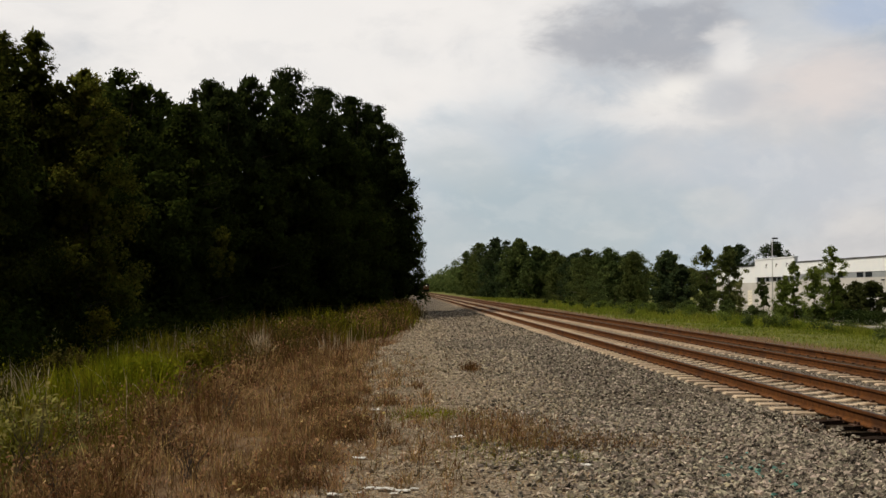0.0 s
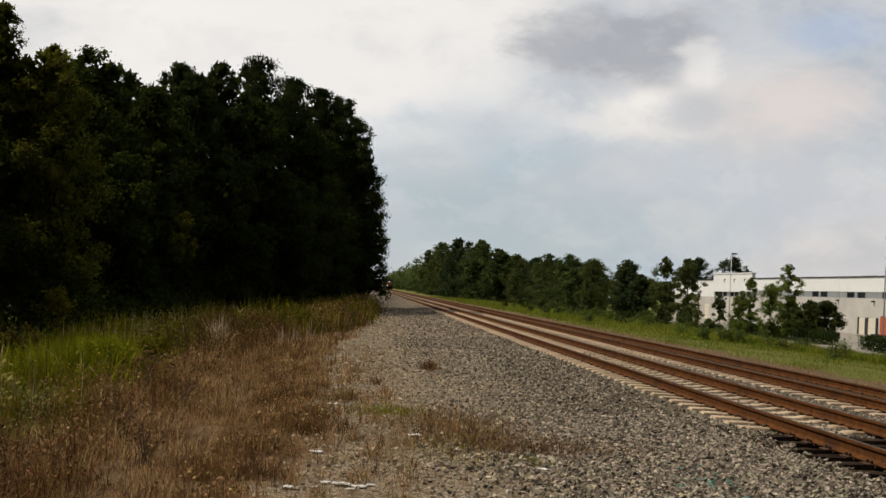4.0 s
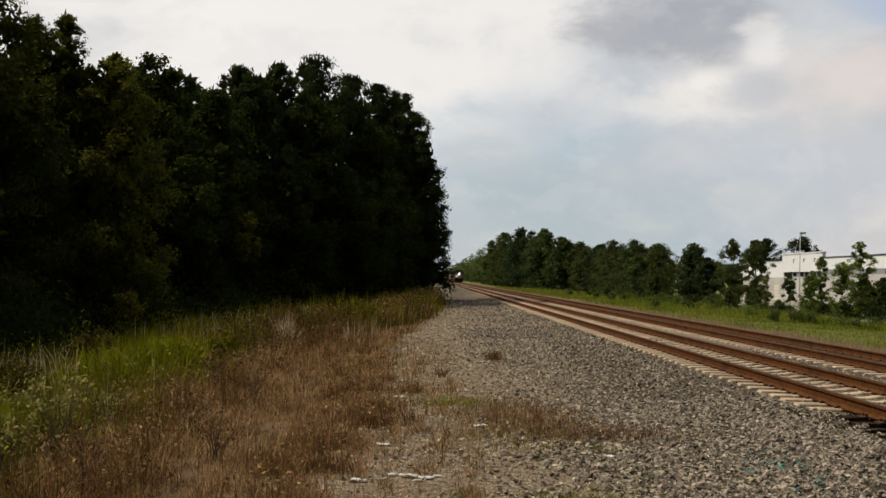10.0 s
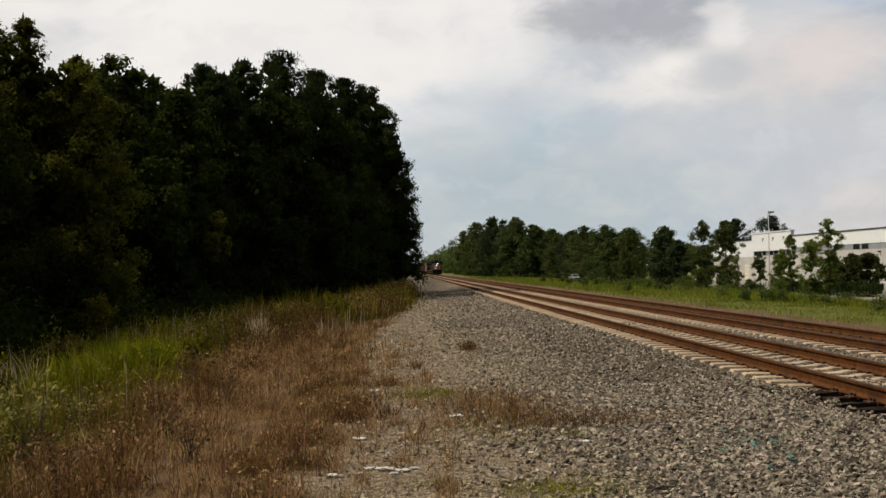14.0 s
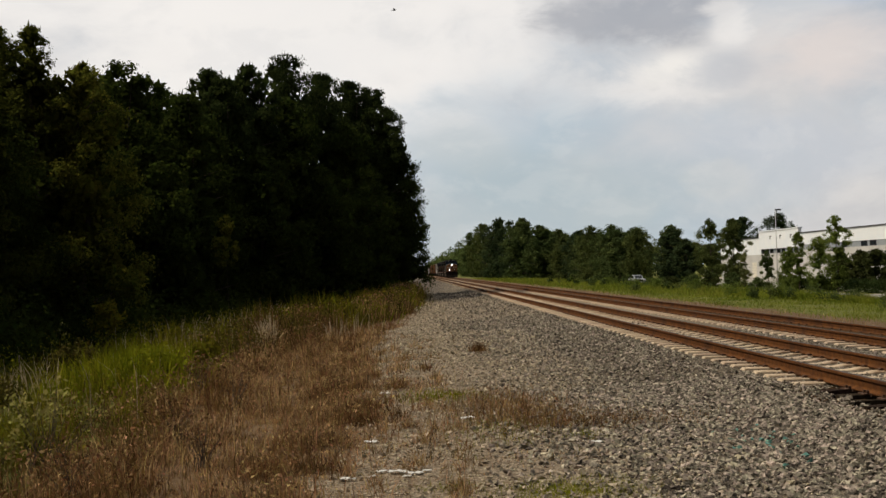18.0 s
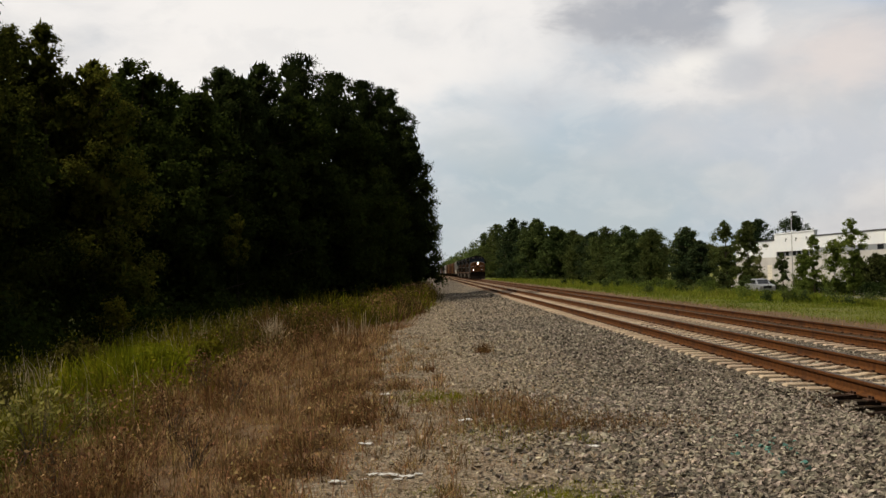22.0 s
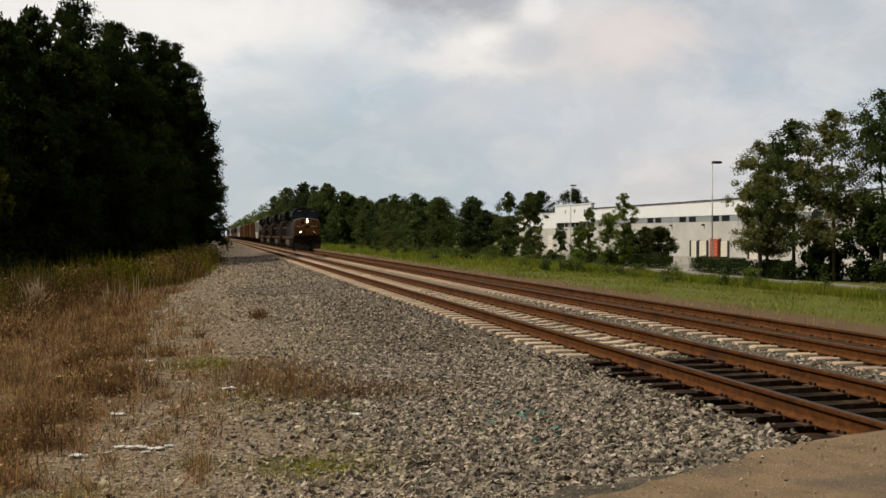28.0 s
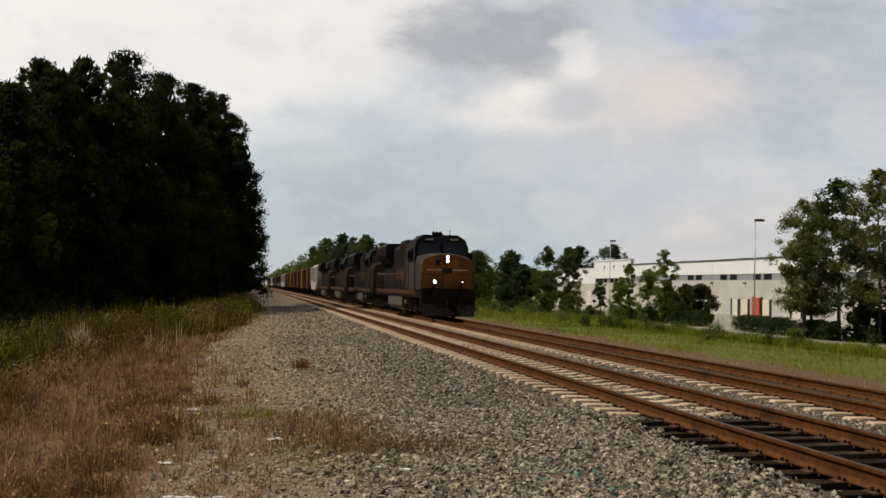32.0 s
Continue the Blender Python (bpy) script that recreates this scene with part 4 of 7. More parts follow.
    piece("crown", mesh_of("crown", v, f, leaf), ob)
    return ob


def build_forest():
    """The dark edge of the wood: big trees that stand one behind the other towards the rails."""
    dark_oak = "dense dark green broadleaf tree at the wood's shaded edge"
    dark_pine = "tall dark pine at the wood's shaded edge beside the rails"
    # x, y, top, radius, kind
    OPEN = (0.55, -0.835)                                # the open side, towards the crossing
    front = [(-21.5, 33, 15.5, 4.8, "oak"), (-16.9, 35.5, 13.2, 3.3, "oak"), (-15.6, 42, 12.3, 1.7, "slim"), (-17.0, 42, 12.3, 1.5, "slim"), (-14.0, 43, 10.9, 2.6, "yellow"),
             (-18.5, 50, 11.6, 3.4, "oak"), (-17.2, 58, 13.0, 3.2, "oak"), (-20.5, 58, 13.0, 3.6, "oak"), (-16.0, 64, 14.2, 3.0, "oak"), (-15.3, 54.5, 13.4, 3.3, "oak"), (-13.0, 59, 12.4, 3.0, "oak"), (-13.4, 68, 15.6, 2.4, "pine"), (-12.2, 66, 14.6, 2.6, "pine"),
             (-11.2, 71, 16.3, 2.6, "pine"), (-9.6, 79, 18.7, 3.9, "pine"), (-9.0, 73, 14.4, 3.4, "oak"), (-7.2, 82, 17.9, 3.2, "pine"), (-5.2, 79, 13.4, 3.3, "oak"),
             (-5.2, 88, 18.4, 3.1, "pine"), (-3.6, 93, 18.6, 2.8, "pine"), (-2.4, 92, 16.8, 2.9, "pine"), (-1.6, 93, 13.4, 2.7, "oak"), (-1.0, 95, 9.0, 2.5, "oak"), (-10.0, 66, 9.5, 3.0, "oak"), (-13.8, 52, 8.5, 3.0, "oak"), (-16.6, 38, 8.4, 2.8, "oak"),
             (-4.0, 84, 8.5, 3.0, "oak"), (-17.8, 28.5, 11, 3.2, "oak"), (-23, 28, 11.5, 4.0, "oak"), (-6.6, 73, 9.5, 3.0, "oak")]
    for i, (x, y, top, r, k) in enumerate(front):
        if k == "pine":
            tree("pine_tree", x, y, top, r, dark_pine, NEEDLE, 40 + i, "dome", 0.10, 120, 230, 0.20, 0.30, 0.35, "wood edge", even=True, sunny=OPEN, inside=0.48, pads=0.75)
        elif k == "slim":
            tree("tree", x, y, top, r, "slim dark broadleaf tree rising above the wood's edge", LITLEAF, 40 + i, "tall", 0.05, 80, 220, 0.13, 0.36, 0.1, "wood edge", even=True, sunny=OPEN, inside=0.48, pads=0.75)
        elif k == "yellow":
            tree("tree", x, y, top, r, "yellowing broadleaf tree at the wood's edge", LEAFY, 40 + i, "dome", 0.12, 100, 290, 0.13, 0.29, 0.05, "wood edge", even=True, sunny=OPEN, inside=0.48, pads=0.75)
        else:
            near = y < 52
            # tall near crowns take the sunlit leaf colour, all others the darker one
            tree("tree", x, y, top, r, dark_oak, LITLEAF if near and top > 11 else LEAF, 40 + i, "dome", 0.13, 105, 300 if near else 160, 0.135 if near else 0.20, 0.31, 0.08, "wood edge", even=True, sunny=OPEN, inside=0.48, pads=0.8)
    # unseen tree left of the view, added to cast shade on the grass
    for i, (x, y, top, r) in enumerate([(-20.5, 28.5, 14.5, 4.0)]):
        tree("tree", x, y, top, r, dark_oak, LEAF, 130 + i, "dome", 0.04, 110, 45, 0.42, 0.30, 0.0, "wood edge", even=True)
    for i, (x, y, top, r) in enumerate([(-12.1, 25.6, 4.5, 0.75), (-9.8, 52.5, 4.9, 0.8)]):
        tree("young_tree", x, y, top, r, "young yellow-green tree reaching out of the wood's edge", LEAFY, 90 + i, "tall", 0.55, 34, 110, 0.11, 0.30, 0.15, "young trees at the wood", trunk=0.012)
    g = np.random.default_rng(5)
    # the depth of the wood behind its edge, and its edge along the line further on
    v, f, k = [], [], 0
    for x, y, top, r, kind in front:
        p = g.normal(size=(520, 3))
        p /= np.linalg.norm(p, axis=1, keepdims=True)
        p = p * (r * 0.72, r * 0.72, top * 0.48) * g.uniform(0.7, 1.0, (520, 1)) + (x - 0.7, y + 1.0, top * 0.46)
        a, b = leaves(p, 0.8, g)
        v.append(a)
        f.append(b + k)
        k += len(a)
    for i in range(70):
        if i < 34:
            y = 100 + i * 7.5
            x, h, r = g.uniform(-6.5, -4.0), g.uniform(14, 19), 3.4
        else:
            y = g.uniform(38, 130)
            x = -0.36 * max(0, 110 - y) - 9 - g.uniform(2, 26)
            h, r = g.uniform(9.5, 12.0) + max(0, min(4.5, (y - 60) * 0.12)), 4.0
        n = 420 if i < 34 else 900
        p = g.normal(size=(n, 3))
        p /= np.linalg.norm(p, axis=1, keepdims=True)
        p = p * (r, r, h * 0.5) * g.uniform(0.75, 1.0, (n, 1)) + (x, y, h * 0.5 - 1.0)
        a, b = leaves(p, 1.25 if i < 34 else 0.95, g)
        v.append(a)
        f.append(b + k)
        k += len(a)
    tagged(new("wood_interior", mesh_of("wood_interior", np.concatenate(v), np.concatenate(f), LEAF)), "dark depth of the wood behind its edge", "woods", kind="stuff")


def undergrowth():
    g = np.random.default_rng(21)
    v, f, k = [], [], 0
    for i in range(560):
        u = g.random()
        y = 22 + u * 74
        edge = np.interp(y, [22, 30, 38, 45, 60, 75, 90, 96], [-12.6, -12.2, -12.0, -11.0, -8.8, -5.6, -1.6, -0.4])
        x = edge - abs(g.normal(0, 1.9)) - 0.9
        r, h = g.uniform(0.6, 1.3), g.uniform(0.7, 2.2)
        n = 80
        p = g.normal(size=(n, 3)) * (r * 0.5, r * 0.5, h * 0.4) + (x, y, ground_z(x, y) + h * 0.5)
        a, b = leaves(p, 0.22, g, 0.2, (p - (x, y, ground_z(x, y) + h * 0.3)) / r + (0, 0, 0.4))
        v.append(a)
        f.append(b + k)
        k += len(a)
    tagged(new("undergrowth", mesh_of("undergrowth", np.concatenate(v), np.concatenate(f), LEAF)), "shaded undergrowth along the foot of the wood", "undergrowth", kind="stuff")


build_forest()
undergrowth()


def blades(x, y, h, w, g, lean=0.35):
    """Bent blades of grass: two triangles each, rooted on the ground."""
    n = len(x)
    z = ground_z(x, y) - 0.02
    a = g.uniform(0, 2 * math.pi, n)
    d = np.stack([np.cos(a), np.sin(a), 0 * a], 1)
    b = g.uniform(0, 2 * math.pi, n)
    l = np.abs(g.normal(0, lean, n)) if lean < 1 else lean * g.uniform(0.5, 1.8, n)
    way = np.stack([np.cos(b) * l, np.sin(b) * l, np.ones(n)], 1)
    way /= np.linalg.norm(way, axis=1, keepdims=True)
    root = np.stack([x, y, z], 1)
    mid = root + way * (h * 0.55)[:, None]
    tip = mid + (way + np.stack([np.cos(b) * l, np.sin(b) * l, -l * 0.6], 1)) * (h * 0.45)[:, None]
    v = np.stack([root - d * w[:, None] / 2, root + d * w[:, None] / 2, mid + d * w[:, None] * 0.4, mid - d * w[:, None] * 0.4, tip], 1)
    o = (np.arange(n) * 5)[:, None]
    f = np.concatenate([o + np.array([[0, 1, 2]]), o + np.array([[0, 2, 3]]), o + np.array([[3, 2, 4]])])
    return v.reshape(-1, 3), f


def grass(name, x, y, h, w, material, label, g, lean=0.35):
    v, f = blades(x, y, h, w, g, lean)
    return tagged(new(name, mesh_of(name, v, f, material)), label, "grass", kind="stuff")


def build_grass():
    g = np.random.default_rng(17)

    def clear(x, y):
        return (y > road_edge(x) + 0.25) * 1.0

    def dry_share(x, y):
        s, gr = zones(x, y)
        return clear(x, y) * np.clip(1 - s, 0.0, 1) * (1 - 0.9 * gr) * (0.72 + 0.28 * wave(x, y, 2.6, 8))
    def tussocks(n, per, x0, x1, y0, y1, share, power, spread, high):
        """Blades gathered in tufts: places, heights and a number for each tuft."""
        cx, cy = scatter(n, x0, x1, y0, y1, g, share, power)
        m = len(cx)
        r = g.uniform(0.5, 1.4, m) * spread * np.interp(cy, [6, 20, 40], [0.8, 1.0, 1.5])
        tall = np.clip(g.lognormal(0.0, 0.5, m), 0.35, 2.6) * high
        i = np.repeat(np.arange(m), per)
        bx, by = cx[i] + g.normal(0, 1, m * per) * r[i], cy[i] + g.normal(0, 1.25, m * per) * r[i]
        return bx, by, tall[i] * g.uniform(0.35, 1.1, m * per), i
    x, y = scatter(70000, -7.5, 0.2, 6.2, 38, g, dry_share, 1.35)
    k = g.random(len(x)) < np.clip(0.5 + 0.55 * wave(x, y, 2.9, 77), 0.08, 0.92)
    h = g.uniform(0.05, 0.17, len(x))
    w = np.interp(y, [6, 30], [0.005, 0.014]) * g.uniform(0.6, 1.5, len(x))
    grass("dry_grass", x[k], y[k], h[k], w[k], DRY, "matted brown dry grass on the dirt bank", g, 1.3)
    grass("dry_grass", x[~k], y[~k], h[~k], w[~k], TAN, "matted tan dry grass on the dirt bank", g, 1.6)
    x, y, h, i = tussocks(5200, 30, -7.5, 0.1, 6.4, 40, dry_share, 1.3, 0.085, 0.17)
    h = np.minimum(h, 0.55)
    w = np.interp(y, [6, 30], [0.0055, 0.015]) * g.uniform(0.6, 1.5, len(x))
    for j, m, label in ((0, DRY, "tufts of reddish brown dry grass"), (1, TAN, "tufts of tan dry grass"), (2, WEED, "dark tufts of dead weeds"), (3, TAN, "pale tufts of dry grass")):
        k = i % 4 == j
        grass("dry_tufts", x[k], y[k], h[k], w[k], m, label, g, 0.75)
    # stalks that stand singly over the dry grass
    x, y = scatter(2600, -6.5, -0.8, 7.0, 36, g, dry_share, 1.3)
    grass("dry_stalks", x, y, g.uniform(0.25, 0.65, len(x)), np.interp(y, [7, 36], [0.006, 0.016]), WEED, "thin dead stalks standing over the dry grass", g, 0.35)
    x, y = scatter(20000, -3.0, 2.2, 5.2, 24, g, lambda x, y: clear(x, y) * np.clip(0.25 + 0.9 * wave(x, y, 1.3, 31), 0, 1))
    grass("straw_bits", x, y, g.uniform(0.04, 0.13, len(x)), np.interp(y, [6, 26], [0.004, 0.012]), TAN, "scattered straw lying on gravel", g, 2.2)
    # taller dead stalks between the dry and the green
    def stalks(x, y):
        s, gr = zones(x, y)
        return clear(x, y) * (1 - s) * np.clip(2.6 * gr * (1 - gr) + 0.10 + 0.35 * smooth_step(x, -5, -2) * smooth_step(y, 20, 30), 0, 1)
    x, y = scatter(26000, -8, 0.8, 8, 70, g, lambda x, y: stalks(x, y) * np.clip(0.3 + 1.3 * wave(x, y, 2.1, 61), 0, 1), 1.3)
    grass("dead_stalks", x, y, g.uniform(0.15, 0.55, len(x)), np.interp(y, [8, 60], [0.007, 0.03]), WEED, "thin dead weed stalks", g, 0.7)

    def green_left(x, y):
        s, gr = zones(x, y)
        return clear(x, y) * gr * (1 - 0.7 * s) * (x < 3) * (0.6 + 0.4 * wave(x, y, 0.7, 6))
    def shaded(x):
        return np.interp(x, [-14, -9, -7], [0.38, 0.6, 1.0])
    x, y = scatter(52000, -17, 1.0, 9, 96, g, green_left, 1.25)
    tall = np.interp(y, [9, 20, 32, 90], [0.45, 0.75, 1.1, 1.1]) * shaded(x)
    grass("tall_grass", x, y, tall * g.uniform(0.3, 1.0, len(x)) * np.clip(0.65 + 0.8 * wave(x, y, 0.62, 9), 0.25, 1.2), np.interp(y, [9, 30, 90], [0.010, 0.022, 0.06]) * g.uniform(0.6, 1.4, len(x)), GREEN, "tall green and yellowing grass before the wood", g, 0.6)
    x, y, h, i = tussocks(2700, 34, -15, 1.0, 9, 96, green_left, 1.35, 0.17, 0.62)
    h = np.minimum(h, 1.5) * np.interp(y, [9, 20, 32, 90], [0.65, 0.9, 1.2, 1.15]) * shaded(x)
    w = np.interp(y, [9, 30, 90], [0.011, 0.024, 0.06]) * g.uniform(0.6, 1.4, len(x))
    x2, y2, h2, i2 = tussocks(700, 36, -9.5, -3.6, 8.6, 17, green_left, 1.0, 0.12, 0.42)
    x, y, h, i = np.concatenate([x, x2]), np.concatenate([y, y2]), np.concatenate([h, np.minimum(h2, 0.9)]), np.concatenate([i, i2])
    w = np.concatenate([w, 0.009 * g.uniform(0.6, 1.4, len(x2))])
    for j, m, label in ((0, GREEN, "clumps of tall olive grass before the wood"), (1, LUSH, "clumps of fresh green grass before the wood"), (2, GREEN, "clumps of tall dark grass"), (3, BRUSH, "clumps of rank olive weeds"), (4, GREEN, "clumps of tall grass")):
        k = i % 5 == j
        grass("grass_clumps", x[k], y[k], h[k], w[k], m, label, g, 0.55)
    x, y = scatter(2200, -12, 0.5, 14, 80, g, lambda x, y: green_left(x, y) * (wave(x, y, 0.9, 12) > 0.1))
    grass("seed_heads", x, y, g.uniform(0.7, 1.25, len(x)), np.interp(y, [14, 80], [0.010, 0.035]), STRAW, "pale seed stalks standing over the grass", g, 0.25)
    # leafy weeds among the blades
    x, y = scatter(80000, -14, 0.8, 10, 92, g, lambda x, y: green_left(x, y) * np.clip(0.2 + 1.1 * wave(x, y, 0.8, 41), 0, 1), 1.25)
    z = ground_z(x, y) + np.interp(y, [10, 40], [0.45, 1.0]) * g.random(len(x)) ** 0.7
    k = wave(x, y, 0.45, 43) > 0.05
    for mk, m, label in ((k, LUSH, "green leafy weeds among the tall grass"), (~k, GREEN, "olive leafy weeds among the tall grass")):
        v, f = leaves(np.stack([x, y, z], 1)[mk], 0.075, g, 0.3, np.tile((0.0, -0.2, 0.8), (int(mk.sum()), 1)))
        o = tagged(new("weeds", mesh_of("weeds", v, f, m)), label, "weeds", kind="stuff")
    # a bleached tuft and leaning straws near it
    for n, cx, cy, r, h in ((120, -4.75, 29.9, 0.12, 1.3), (70, -6.6, 29.5, 0.5, 1.2), (60, -3.2, 34.5, 0.6, 0.9), (40, -8.6, 22.5, 0.5, 1.0)):
        x, y = g.normal(cx, r, n), g.normal(cy, r, n)
        grass("straw_tuft", x, y, g.uniform(0.5, 1.0, n) * h, np.full(n, 0.04 if n == 120 else 0.022), STRAW, "bleached straw tuft leaning in the grass", g, 0.22)
    # lush weeds
    x, y = [], []
    for n, cx, cy, rx, ry in ((3400, -6.5, 22.5, 1.1, 2.0), (1500, -8.2, 12.4, 1.0, 0.9), (1600, -3.0, 47, 1.2, 4.0), (900, -1.4, 60, 1.0, 5.0), (1200, -6.9, 13.2, 0.5, 0.7)):
        x.append(g.normal(cx, rx * 0.5, n))
        y.append(g.normal(cy, ry * 0.5, n))
    x, y = np.concatenate(x), np.concatenate(y)
    grass("lush_weeds", x, y, g.uniform(0.5, 1.05, len(x)), g.uniform(0.012, 0.04, len(x)) * np.interp(y, [12, 60], [1, 2]), LUSH, "bright green leafy weeds", g, 0.45)
    # low patches on the gravel
    for nm, n, cx, cy, rx, ry, m, hh, label in (("green_patch", 2600, 0.95, 9.0, 0.62, 0.42, LUSH, 0.10, "low patch of green grass on gravel"), ("green_patch", 1300, -0.1, 16.6, 0.6, 0.9, LUSH, 0.13, "low patch of green grass on gravel"),
                                                ("green_patch", 260, -2.05, 7.3, 0.10, 0.12, LUSH, 0.16, "small green weed on gravel"), ("green_patch", 420, -1.55, 8.5, 0.35, 0.16, LUSH, 0.08, "low patch of green grass on gravel"), ("brown_patch", 700, -1.4, 8.2, 0.5, 0.35, TAN, 0.10, "patch of thin dry brown grass on gravel"), ("brown_patch", 900, -1.0, 7.1, 1.0, 0.5, TAN, 0.06, "thin dry grass on gravel"), ("green_patch", 300, -0.4, 6.6, 0.4, 0.3, GREEN, 0.07, "thin green weeds on gravel"), ("brown_patch", 500, 0.9, 10.6, 0.7, 0.5, TAN, 0.08, "thin dry grass on gravel"), ("green_patch", 500, 1.55, 11.8, 0.22, 0.3, LUSH, 0.09, "low patch of green grass on gravel"), ("green_patch", 500, -1.0, 8.6, 0.3, 0.3, LUSH, 0.09, "low patch of green grass on gravel"),
                                                ("green_patch", 350, -0.2, 9.4, 0.35, 0.2, LUSH, 0.08, "low patch of green grass on gravel"), ("brown_patch", 2000, 0.75, 14.6, 0.85, 2.0, DRY, 0.24, "patch of thin dry brown grass on gravel"), ("brown_patch", 1600, 1.15, 13.5, 0.85, 1.4, WEED, 0.22, "patch of thin dry brown grass on gravel"), ("brown_patch", 900, 1.75, 12.8, 0.7, 0.5, WEED, 0.15, "patch of thin dry brown grass on gravel"), ("green_patch", 900, 0.7, 12.6, 0.7, 1.2, LUSH, 0.12, "thin green weeds in the dry patch"), ("brown_patch", 900, 1.0, 15.2, 0.8, 2.2, WEED, 0.15, "patch of thin dry brown grass on gravel"),
                                                ("brown_patch", 1100, 2.3, 12.9, 1.0, 0.7, DRY, 0.16, "patch of thin dry brown grass on gravel"), ("brown_patch", 300, 1.15, 25.2, 0.17, 0.35, WEED, 0.34, "small dark weed clump on the gravel"),
                                                ("brown_patch", 300, -0.6, 24.5, 0.9, 1.6, DRY, 0.13, "small dark weed clump on the gravel"), ("brown_patch", 900, -0.3, 13.5, 0.9, 2.0, DRY, 0.09, "thin dry grass on gravel"),
                                                ("brown_patch", 700, 0.2, 8.0, 0.9, 0.6, DRY, 0.07, "thin dry grass on gravel")):
        x, y = g.normal(cx, rx * 0.6, n), g.normal(cy, ry * 0.6, n)
        k = clear(x, y) > 0
        x, y = x[k], y[k]
        grass(nm, x, y, g.uniform(0.3, 1.1, len(x)) * hh, np.interp(y, [8, 25], [0.005, 0.012]), m, label, g, 0.65)
    # leafy shrubs in the grass
    weedy, bright = "thin weedy shrub with dark stems and pale yellowing leaves", "bright green leafy shrub in the grass"
    for cx, cy, r, h, m, stems, per, size, label in ((-4.65, 11.4, 0.75, 1.25, SPRAY, 26, 12, 0.065, weedy), (-5.2, 10.9, 0.5, 0.8, SPRAY, 20, 16, 0.06, weedy), (-6.15, 11.2, 0.75, 1.0, LUSH, 60, 120, 0.055, bright), (-7.4, 13.4, 0.9, 1.0, LUSH, 50, 90, 0.065, bright),
                                                    (-6.1, 21.8, 0.8, 0.95, LUSH, 30, 40, 0.085, bright), (-5.2, 22.8, 0.5, 1.0, GREEN, 24, 60, 0.09, "dark green shrub at the edge of the dry grass"), (-8.2, 23.5, 0.8, 1.0, BRUSH, 26, 60, 0.09, "olive weedy shrub with thin dark stems"), (-11.9, 38.5, 0.7, 2.0, GREEN, 22, 60, 0.12, "young green shrub before the dark wood"),
                                                    (-7.9, 17.5, 0.7, 0.9, BRUSH, 26, 60, 0.07, "olive weedy shrub with thin dark stems"), (-3.6, 13.2, 0.35, 0.7, WEED, 16, 10, 0.04, "dead brown weed with bare stems"), (-4.5, 19.2, 0.4, 0.85, WEED, 18, 10, 0.05, "dead brown weed with bare stems"), (-3.4, 16.6, 0.35, 0.7, WEED, 16, 10, 0.04, "dead brown weed with bare stems"),
                                                    (-2.9, 11.3, 0.3, 0.6, WEED, 16, 8, 0.04, "dead brown weed with bare stems"), (-3.9, 9.9, 0.35, 0.6, WEED, 16, 10, 0.04, "dead brown weed with bare stems")):
        gz = float(ground_z(cx, cy))
        ob = thing("shrub", label, "shrub", pose(cx, cy, gz), "shrubs")
        segs, tips = [], []
        for k in range(stems):
            a, l = g.uniform(0, 2 * math.pi), g.uniform(0.15, 1.0) ** 0.7
            top = h * (1.05 - 0.35 * l * l) * g.uniform(0.75, 1.0)
            p0 = np.array((g.normal(0, 0.28 * r), g.normal(0, 0.28 * r), -0.03))
            p1 = np.array((math.cos(a) * r * l * 0.40, math.sin(a) * r * l * 0.40, top * 0.5))
            p2 = np.array((math.cos(a) * r * l, math.sin(a) * r * l, top))
            segs += [(p0, p1, 0.006, 0.004), (p1, p2, 0.004, 0.0015)]
            u = g.random(per) ** 0.6
            tips.append(p1 + (p2 - p1) * u[:, None] + g.normal(0, 0.085 * r + 0.01, (per, 3)))
        v, f = cones(segs, 4)
        piece("stem_tangle", mesh_of("stem_tangle", v, f, BARK), ob)
        p = np.concatenate(tips)
        p[:, 2] = np.maximum(p[:, 2], 0.03)
        v, f = leaves(p, size, g, 0.1, (p - (0, 0, h * 0.4)) * (0.7 / r, 0.7 / r, 0.5 / h) + (0, 0, 0.5))
        piece("foliage", mesh_of("foliage", v, f, m), ob)
    # dark matted clods along the dry edge
    for i in range(26):
        cy = g.uniform(8, 24)
        cx = np.interp(cy, [7, 11, 16, 24], [-2.2, -1.5, -1.3, -1.6]) + g.normal(-0.25, 0.35)
        n = 240
        x, y = g.normal(cx, 0.17, n), g.normal(cy, 0.2, n)
        grass("dead_clump", x, y, g.uniform(0.08, 0.38, n), np.full(n, 0.010), WEED if i % 2 else DRY, "dark dead weed clump", g, 0.8)
        p = np.stack([g.normal(cx, 0.2, 90), g.normal(cy, 0.22, 90), ground_z(cx, cy) + 0.26 * g.random(90)], 1)
        v, f = leaves(p, 0.045, g, 0.2)
        tagged(new("dead_leaves", mesh_of("dead_leaves", v, f, TAN if i % 3 else DRY)), "curled tan leaves of a dead weed", "leaves", kind="stuff")
    # long straws that arch over the border, and dark stalks behind the tuft
    n = 70
    cy = g.uniform(19, 42, n)
    cx = np.interp(cy, [8, 14, 19, 25, 31, 36, 44], [-4.4, -4.7, -5.2, -5.2, -5.2, -4.2, -2.6]) + g.normal(-0.3, 0.6, n)
    grass("arching_straw", cx, cy, g.uniform(0.8, 1.5, n), np.full(n, 0.010), STRAW, "long pale straws arching over the grass", g, 0.7)
    n = 160
